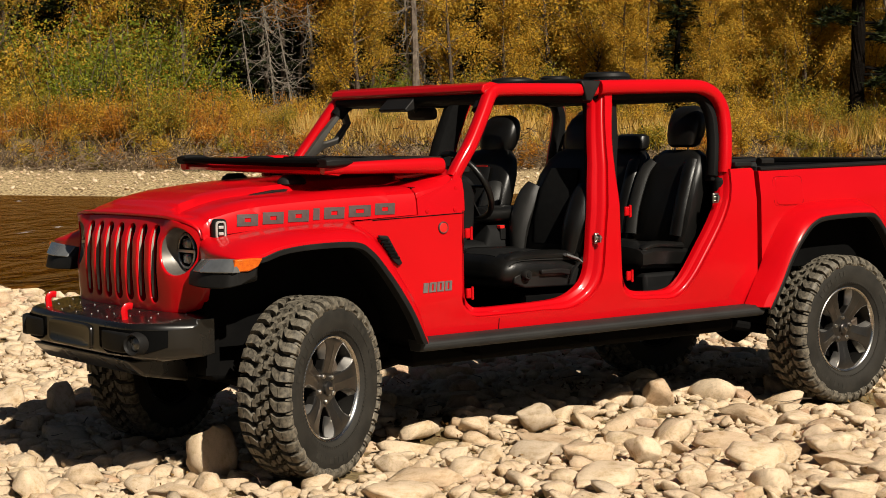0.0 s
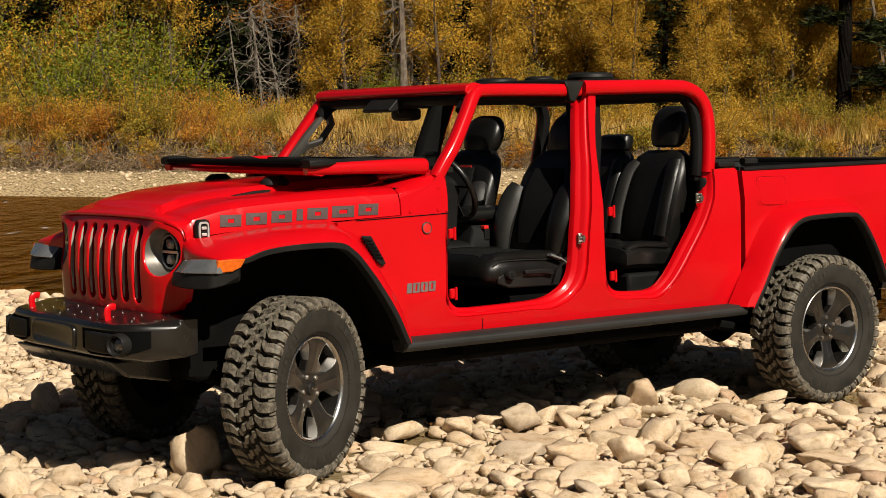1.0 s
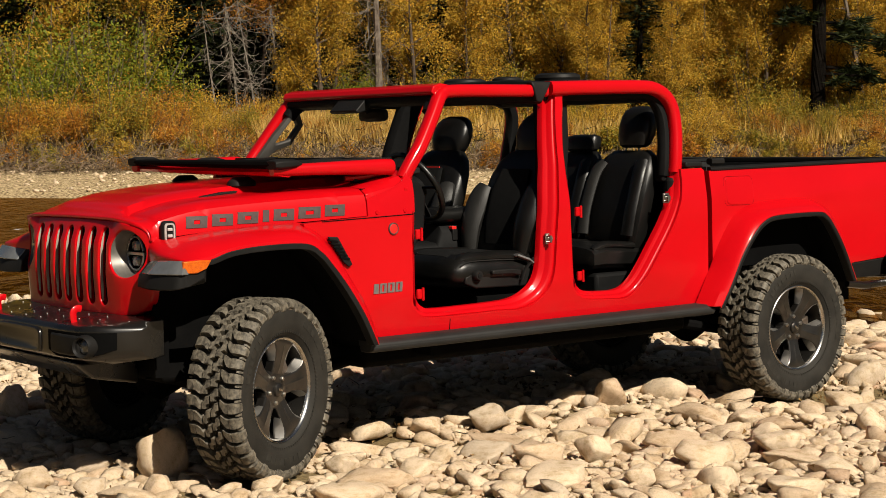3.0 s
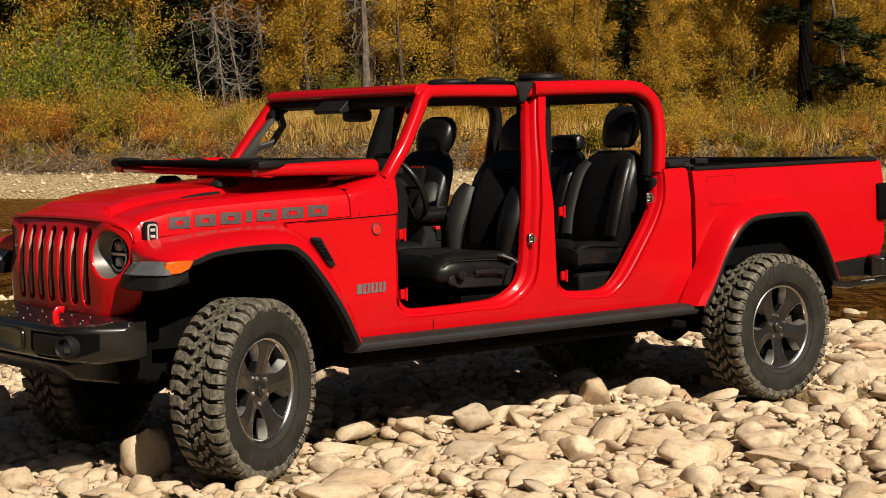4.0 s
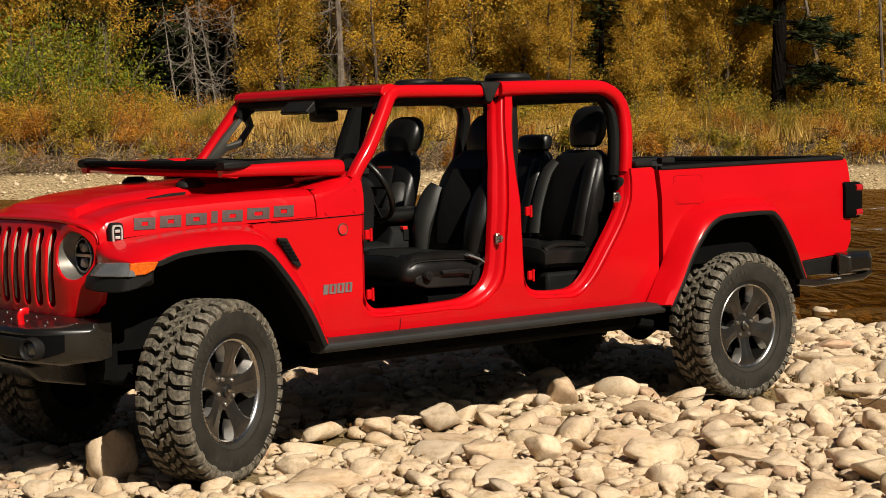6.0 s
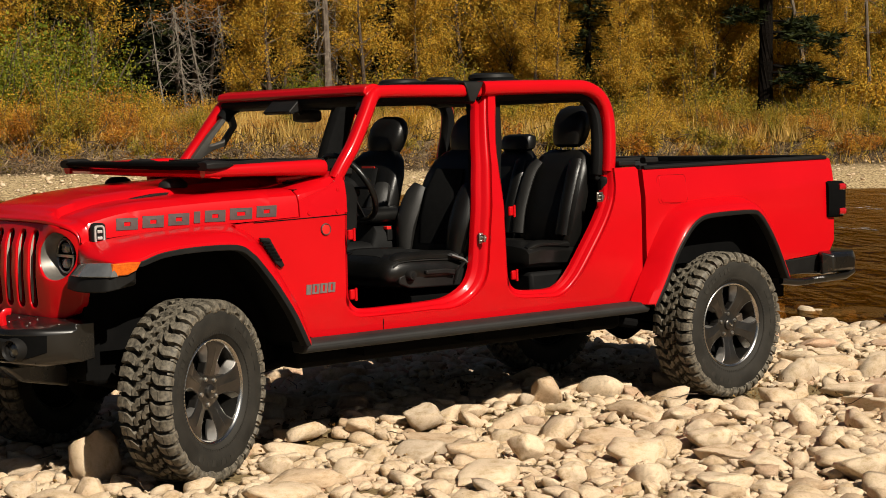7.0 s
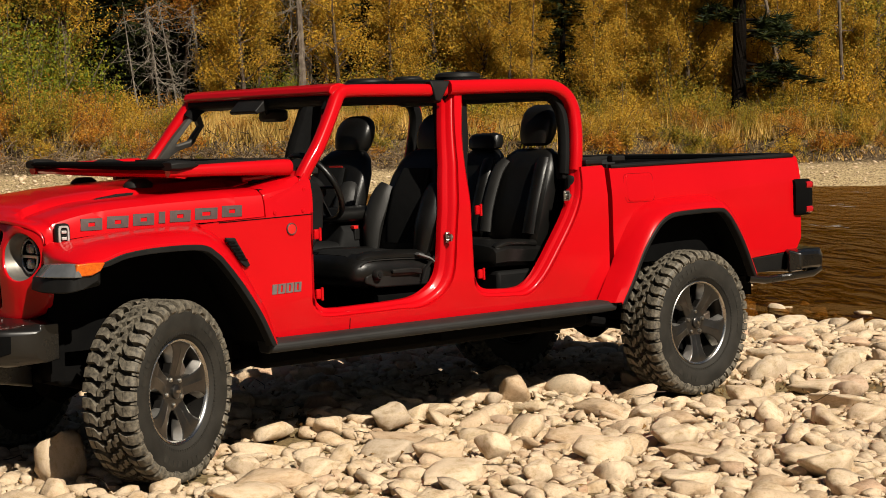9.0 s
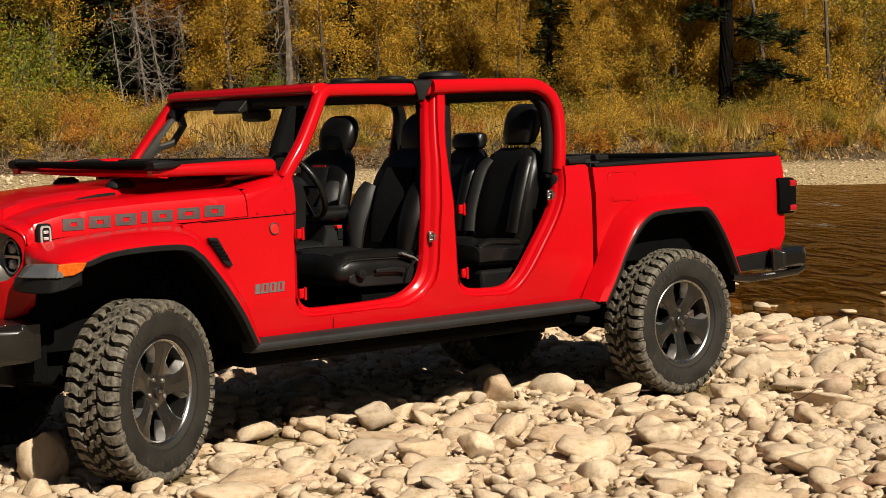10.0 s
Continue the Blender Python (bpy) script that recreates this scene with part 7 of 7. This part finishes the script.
# rusty crown over the dead tangle, and the sunlit willows beside the lone pine
for u, r, size in ((62.8, -0.121, 0.85), (63.0, -0.131, 0.8), (62.6, -0.110, 0.8), (63.2, -0.141, 0.75)):
    plant("aspen_rust", u, u * r, size)
for i in range(46):
    r = -0.03 + 0.31 * i / 45 + put_rng.uniform(-0.004, 0.004)
    u = 60.5 + put_rng.uniform(-1.5, 3.5)
    if 0.188 < r < 0.214 or 0.088 < r < 0.108 or -0.045 < r < -0.02:
        continue
    plant(put_rng.choice(["shrub_olive", "shrub_gold", "shrub_gold", "shrub_olive", "shrub_rust"]), u, u * r, put_rng.uniform(1.0, 1.75) * (0.8 if r < 0.06 else 0.62))
for i in range(34):
    r = 0.0 + 0.28 * i / 33 + put_rng.uniform(-0.004, 0.004)
    u = 66.5 + put_rng.uniform(-1.5, 2.5)
    plant("aspen_olive" if r > 0.222 else put_rng.choice(["aspen", "aspen", "aspen_olive"]), u, u * r, put_rng.uniform(0.7, 1.0))
for u, r, size in ((62.6, 0.066, 0.62), (62.8, 0.080, 0.70), (62.4, 0.118, 0.66), (63.6, 0.133, 0.70), (64.0, 0.150, 0.78), (63.4, 0.164, 0.72), (63.8, 0.173, 0.80), (64.2, 0.181, 0.76), (64.6, 0.190, 0.8), (64.8, 0.213, 0.78)):
    plant("aspen", u, u * r, size)
for i in range(16):
    r = 0.128 + 0.0098 * i + put_rng.uniform(-0.002, 0.002)
    if not 0.190 < r < 0.212:
        u = 64.0 + put_rng.uniform(-0.6, 1.4)
        plant("shrub_gold" if i % 4 else "shrub_olive", u, u * r, put_rng.uniform(1.15, 1.6))
for u, r in ((64.5, 0.236), (65.0, 0.252), (64.0, 0.268)):
    plant("pole", u, u * r, 1.0)
for i in range(18):
    u = 57.8 + put_rng.uniform(-0.8, 1.2)
    plant(put_rng.choice(["shrub_rust", "shrub_rust", "shrub_olive"]), u + 4.0 * (0.12 + 0.0087 * i) / 0.27, u * (0.12 + 0.0087 * i), 0.80)

for pool in kinds.values():
    for src in pool:
        if src.name not in used:
            for o in (*src.children_recursive, src):
                bpy.data.objects.remove(o)

def pine_tree(seed):
    """An old pine: a stout bare trunk and a few long boughs with clumped needles."""
    rng = np.random.default_rng(seed)
    bm = bmesh.new()
    trunk = [np.array((0.06 * math.sin(z * 0.5), 0.05 * math.cos(z * 0.4), z)) for z in np.linspace(-0.5, 15, 15)]
    add_tube(bm, trunk, [0.32 * (1 - 0.70 * i / 14) for i in range(15)], 12, caps=False)
    C, A, B = [], [], []
    boughs = [(2.5, 2.9, -0.15), (2.75, 2.4, 0.2), (3.7, 2.3, 0.1), (3.95, 2.7, -0.2), (4.6, 1.3, 2.9), (4.4, 2.4, 0.4)]
    boughs += [(6.1 + 0.15 * k, rng.uniform(1.1, 2.4), rng.uniform(0, 6.28)) for k in range(46)]
    for z, ln, a in boughs:
        path = limb_path(rng, (0, 0, z), (math.cos(a), math.sin(a), 0.12), ln, 0.25, 6, -0.08)
        add_tube(bm, path, [0.055 * (1 - 0.8 * j / 6) + 0.006 for j in range(7)], 5, caps=False)
        spots = []
        for q in range(10):
            j = rng.integers(2, 6)
            tw = limb_path(rng, path[j], rng.normal(size=3) * np.array((1, 1, 0.22)), rng.uniform(0.3, 0.9), 0.4, 3)
            add_tube(bm, tw, [0.014, 0.010, 0.008, 0.005], 3, caps=False)
            spots += [tw[2], tw[3]]
        for c in spots:
            for k in range(30):
                d = rng.normal(size=3) * np.array((1, 1, 0.32))
                d /= np.linalg.norm(d)
                w = np.cross(d, rng.normal(size=3))
                w /= np.linalg.norm(w)
                s = rng.uniform(0.10, 0.26)
                C.append(c + d * s)
                A.append(d * s)
                B.append(w * s * 0.16)
    root = empty("pine_tree")
    part("trunk", bm, M["shaded_bark"], root, smooth=0)
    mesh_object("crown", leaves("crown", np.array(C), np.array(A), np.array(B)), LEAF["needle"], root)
    return tagged(root, "tall dark pine with a stout bare trunk and open boughs", "tree", "conifers of the wood")


pine = pine_tree(101)
x, y = to_xy(62.5, 12.72)
pine.matrix_basis = pose(x, y, land(x, y) - 0.05, 0, 0, -39)


def grass_sheet(seed, n, u_off, v_range, h, name, leaf, lean=0.35, width=0.012):
    rng = np.random.default_rng(seed)
    C, A, B = [], [], []
    for i in range(n):
        v = rng.uniform(*v_range)
        u = far_shore(v) + rng.uniform(*u_off)
        if noise.noise((v * 0.45, u * 0.3, seed)) < rng.uniform(-0.5, 0.2):
            continue
        x, y = to_xy(u, v)
        z = land(x, y)
        hh = h * rng.uniform(0.5, 1.2)
        d = np.array((rng.normal() * lean, rng.normal() * lean, 1.0))
        d /= np.linalg.norm(d)
        a = rng.uniform(0, math.pi)
        C.append((x, y, z) + d * hh * 0.48)
        A.append(d * hh * 0.5)
        B.append(np.array((math.cos(a), math.sin(a), 0)) * width * rng.uniform(0.7, 1.6))
    ob = mesh_object(name, leaves(name, np.array(C), np.array(A), np.array(B)), LEAF[leaf])
    return ob


tagged(grass_sheet(201, 22000, (5.0, 14), (-22, 27), 0.75, "dry_grass", "straw", 0.3, 0.016), "tall dry straw-coloured grass on the bank", "grass", kind="stuff")
tagged(grass_sheet(202, 21000, (5.4, 17), (-8, 27), 0.95, "tall_grass", "straw", 0.22, 0.016), "tall seed-headed dry grass between the shrubs", "grass", kind="stuff")
tagged(grass_sheet(205, 14000, (4.4, 11.5), (-6.5, -1.5), 0.8, "pale_grass", "straw", 0.3, 0.018), "pale dry grass in a gap between the shrubs", "grass", kind="stuff")
tagged(grass_sheet(203, 7000, (3.6, 9), (-22, 27), 0.55, "green_grass", "olive", 0.4, 0.018), "low green and yellow weeds along the bank", "grass", kind="stuff")


M["washed_root"] = mottled("washed_root", (0.045, 0.028, 0.017), (0.30, 0.215, 0.135), 3, (0.85, 0.95), 40, 0.6, 0.01, spec=0.15)
M["root"] = mottled("bare_root", (0.035, 0.024, 0.016), (0.12, 0.09, 0.06), 6, (0.85, 0.95), 40, 0.6, 0.01, spec=0.15)


def brush(seed, n, v_range, name, reach=(3.0, 5.2), thick=(0.005, 0.018), mat="root"):
    """Bare roots and flood-washed twigs hanging over the cut bank."""
    rng = np.random.default_rng(seed)
    bm = bmesh.new()
    for i in range(n):
        v = rng.uniform(*v_range)
        u = far_shore(v) + rng.uniform(*reach)
        if noise.noise((v * 0.3, 3, seed)) < -0.35:
            continue
        x, y = to_xy(u, v)
        way = np.array((*(-AHEAD * rng.uniform(0.0, 1.2)), rng.uniform(-0.6, 0.5))) + rng.normal(size=3) * np.array((0.8, 0.8, 0.5))
        path = limb_path(rng, (x, y, land(x, y) + rng.uniform(0, 0.5)), way, rng.uniform(0.3, 0.9), 0.55, 4, -0.3)
        r = rng.uniform(*thick)
        add_tube(bm, path, [r * (1 - 0.6 * j / 4) for j in range(5)], 3, caps=False)
    return link_mesh(name, bm, M[mat], 0)


tagged(grass_sheet(204, 9000, (3.2, 5.4), (-22, 27), 0.6, "bank_grass", "straw", 0.9, 0.014), "dry grass hanging over the cut bank", "grass", kind="stuff")
tagged(brush(301, 3200, (-21, 26), "driftwood_tangle"), "grey tangle of bare roots and washed-up twigs", "driftwood", kind="stuff")
tagged(brush(302, 3400, (-21, 3), "root_tangle", (2.2, 4.4), (0.006, 0.020), "washed_root"), "pale washed roots and brush along the cut bank", "driftwood", kind="stuff")

# ---- stones of the bar, last because they are many ----
shapes = [stone_shape(i) for i in range(16)]
middle = [stone_shape(50 + i, 2) for i in range(20)]
coarse = [stone_shape(100 + i, 1) for i in range(12)]
for me in shapes + middle + coarse:
    me.materials.append(M["stone"])
rock_rng = random.Random(9)
taken = {}


def free_spot(x, y, r, slack=0.80):
    gx, gy = int(math.floor(x / 0.3)), int(math.floor(y / 0.3))
    for i in range(gx - 1, gx + 2):
        for j in range(gy - 1, gy + 2):
            for a, b, c in taken.get((i, j), ()):
                if (a - x) ** 2 + (b - y) ** 2 < (slack * (r + c)) ** 2:
                    return False
    return True


def take(x, y, r):
    taken.setdefault((int(math.floor(x / 0.3)), int(math.floor(y / 0.3))), []).append((x, y, r))


for x, y in ((0.0, -0.765), (0.0, 0.765), (3.487, -0.765), (3.487, 0.765)):
    for d in (-0.16, -0.08, 0.0, 0.08, 0.16):
        for e in (-0.09, 0.0, 0.09):
            take(x + d, y + e, 0.09)

for k, (x, y, r, h) in enumerate(BOULDERS):
    me = shapes[k % 16]
    ob = new("boulder", me)
    s = [max(abs(v.co[i]) for v in me.vertices) for i in range(3)]
    ob.scale = (r * 0.94 / s[0], r * 0.80 / s[1], h * 1.15 / s[2])
    ob.location = (x, y, land(x, y) + h * 0.72)
    ob.rotation_euler = (rock_rng.uniform(-0.2, 0.2), rock_rng.uniform(-0.2, 0.2), radians(-39) + rock_rng.uniform(-0.5, 0.5))
    big_one = r > 0.13
    tagged(ob, "large pale water-worn boulder among the cobbles" if big_one else "pale rounded cream boulder lying on the cobble bar", "boulder", "boulders on the bar")
    take(x, y, r * 0.85)

# broad flat slabs lying between the boulders in the open
slab_rng = random.Random(31)
placed = 0
while placed < 46:
    u = math.sqrt(slab_rng.uniform(6.9 ** 2, 13.5 ** 2))
    v = slab_rng.uniform(-0.30, 0.31) * u
    x, y = to_xy(u, v)
    if y > -0.75 and x < 4.2:
        continue
    r = slab_rng.uniform(0.12, 0.20)
    if not free_spot(x, y, r, 0.8):
        continue
    me = shapes[slab_rng.randrange(16)]
    s = [max(abs(q.co[i]) for q in me.vertices) for i in range(3)]
    ob = new("flat_stone", me)
    h = r * slab_rng.uniform(0.32, 0.48)
    ob.scale = (r / s[0], r * slab_rng.uniform(0.7, 0.95) / s[1], h / s[2])
    ob.location = (x, y, land(x, y) + h * 0.55)
    ob.rotation_euler = (slab_rng.uniform(-0.13, 0.13), slab_rng.uniform(-0.13, 0.13), slab_rng.uniform(0, 6.28))
    tagged(ob, "broad flat cream stone lying among the cobbles", "stone", "flat stones on the bar")
    take(x, y, r * 0.85)
    placed += 1


def bare_patch(x, y):
    """Small hollows where brown silt and leaf litter lie bare between the stones."""
    return noise.noise((x * 1.25, y * 1.25, 4.3)) > 0.40 and y < 0.2


cobbles = []
for target, lo, hi, slack in ((300, 0.080, 0.135, 0.76), (5600, 0.038, 0.078, 0.64), (13000, 0.018, 0.040, 0.60)):
    tries = 0
    got = 0
    while got < target and tries < target * 7:
        tries += 1
        u = math.sqrt(rock_rng.uniform(6.0 ** 2, 19.5 ** 2))
        v = rock_rng.uniform(-0.36, 0.36) * u
        n_ = near_shore(v)
        if u > n_ - 0.2 and rock_rng.random() < min(0.97, 0.45 + (u - n_) * 0.32):
            continue
        if u > 12.5 and hi < 0.06:
            continue
        x, y = to_xy(u, v)
        if bare_patch(x, y) and (hi < 0.06 or rock_rng.random() < 0.5):
            continue
        r = lo + (hi - lo) * rock_rng.random() ** 1.6
        if free_spot(x, y, r, slack):
            take(x, y, r)
            cobbles.append((u, x, y, r))
            got += 1
cobbles.sort()


def stone_pose(x, y, r, depth=0.0):
    tilt = 0.35
    if depth > 0:      # the top one of two stones, awash
        return pose(x, y, WATER - r * rock_rng.uniform(0.0, 0.25), rock_rng.uniform(-9, 9), rock_rng.uniform(-9, 9), rock_rng.uniform(0, 360)) @ Matrix.Diagonal((r * 1.15, r * 0.9, r * 0.85, 1))
    if depth < 0:      # the one on the bed that carries it
        return pose(x, y, land(x, y), 0, 0, rock_rng.uniform(0, 360)) @ Matrix.Diagonal((r * 1.2, r * 1.2, -depth / 0.6, 1))
    m_ = pose(x, y, land(x, y) + r * rock_rng.uniform(0.05, 0.45), math.degrees(rock_rng.gauss(0, tilt) * 0.6), math.degrees(rock_rng.gauss(0, tilt) * 0.6), rock_rng.uniform(0, 360))
    k = r * rock_rng.uniform(0.95, 1.12)
    return m_ @ Matrix.Diagonal((k, k, k * rock_rng.uniform(0.85, 1.15), 1))


for u, x, y, r in cobbles[:300]:
    ob = new("stone", shapes[rock_rng.randrange(16)])
    ob.matrix_basis = stone_pose(x, y, r)
    ob.parent = ground


def joined(name, items, pool):
    """One mesh of many stones."""
    co, fa, off = [], [], 0
    cache = []
    for me in pool:
        v = np.empty(len(me.vertices) * 3)
        me.vertices.foreach_get("co", v)
        f = np.empty(len(me.polygons) * 3, dtype=int)
        me.polygons.foreach_get("vertices", f)
        cache.append((v.reshape(-1, 3), f.reshape(-1, 3)))
    for item in items:
        v, f = cache[rock_rng.randrange(len(cache))]
        m_ = np.array(stone_pose(*item))
        co.append(v @ m_[:3, :3].T + m_[:3, 3])
        fa.append(f + off)
        off += len(v)
    co, fa = np.concatenate(co), np.concatenate(fa)
    me = bpy.data.meshes.new(name)
    me.vertices.add(len(co))
    me.vertices.foreach_set("co", co.ravel())
    me.loops.add(len(fa) * 3)
    me.loops.foreach_set("vertex_index", fa.ravel())
    me.polygons.add(len(fa))
    me.polygons.foreach_set("loop_start", np.arange(len(fa)) * 3)
    me.update(calc_edges=True)
    me.shade_smooth()
    me.materials.append(M["stones"])
    return new(name, me)


rest = [(x, y, r) for u, x, y, r in cobbles[300:]]
split = [(x, y, r) for u, x, y, r in cobbles[300:] if u < 10.2]
tagged(joined("cobble_bed", split, middle), "pale cream and grey river cobbles", "cobbles", kind="stuff")
tagged(joined("far_cobbles", [(x, y, r) for u, x, y, r in cobbles[300:] if u >= 10.2 and r > 0.045], middle), "pale river cobbles down to the water's edge", "cobbles", kind="stuff")
tagged(joined("far_pebbles", [(x, y, r) for u, x, y, r in cobbles[300:] if u >= 10.2 and r <= 0.045], coarse), "small pale pebbles between the cobbles", "pebbles", kind="stuff")
beach = []
for i in range(4200):
    v = rock_rng.uniform(-22, 27)
    u = far_shore(v) + rock_rng.uniform(-0.6, 4.2)
    x, y = to_xy(u, v)
    beach.append((x, y, 0.018 + 0.075 * rock_rng.random() ** 5))
tagged(joined("beach_cobbles", beach, coarse), "sunlit pale cobbles along the far shore", "cobbles", kind="stuff")

wet = []
for i in range(520):
    v = rock_rng.uniform(1.5, 6.5)
    u = near_shore(v) + rock_rng.uniform(-1.2, 5.0)
    x, y = to_xy(u, v)
    depth = WATER - land(x, y)
    if 0.04 < depth < 0.5 and rock_rng.random() < 0.6 * math.exp(-depth / 0.16):
        r = 0.045 + 0.10 * rock_rng.random() ** 2
        wet += [(x, y, r, depth), (x, y, r, -depth)]
tagged(joined("shallow_stones", wet, middle), "stones standing out of the shallow water", "stones", kind="stuff")

# leaf litter and twigs caught between the stones
rng = np.random.default_rng(5)
C = []
for i in range(9000):
    u = math.sqrt(rock_rng.uniform(6.2 ** 2, 13.0 ** 2))
    v = rock_rng.uniform(-0.34, 0.34) * u
    x, y = to_xy(u, v)
    if noise.noise((x * 1.25, y * 1.25, 4.3)) < 0.34 and rock_rng.random() < 0.88:
        continue
    C.append((x, y, land(x, y) + rock_rng.uniform(0.01, 0.05)))
C = np.array(C)
a, b = random_leaves(rng, C, 0.014, 0.45, 0.0)
tagged(mesh_object("leaf_litter", leaves("leaf_litter", C, a, b), leaf_material("dry_litter", [(0.0, (0.10, 0.05, 0.02)), (0.6, (0.20, 0.11, 0.04)), (1.0, (0.34, 0.22, 0.09))])), "dry brown leaf litter between the stones", "leaf litter", kind="stuff")
bm = bmesh.new()
for i in range(26):
    u = rock_rng.uniform(6.6, 11.0)
    v = rock_rng.uniform(-0.32, 0.32) * u
    x, y = to_xy(u, v)
    path = limb_path(rng, (x, y, land(x, y) + 0.06), (rng.normal(), rng.normal(), 0.05), rock_rng.uniform(0.08, 0.25), 0.3, 4)
    add_tube(bm, path, [0.003, 0.003, 0.0025, 0.002, 0.0015], 4)
tagged(link_mesh("twig_litter", bm, M["grey_twig"], 0), "thin dry twigs lying on the stones", "twigs", kind="stuff")
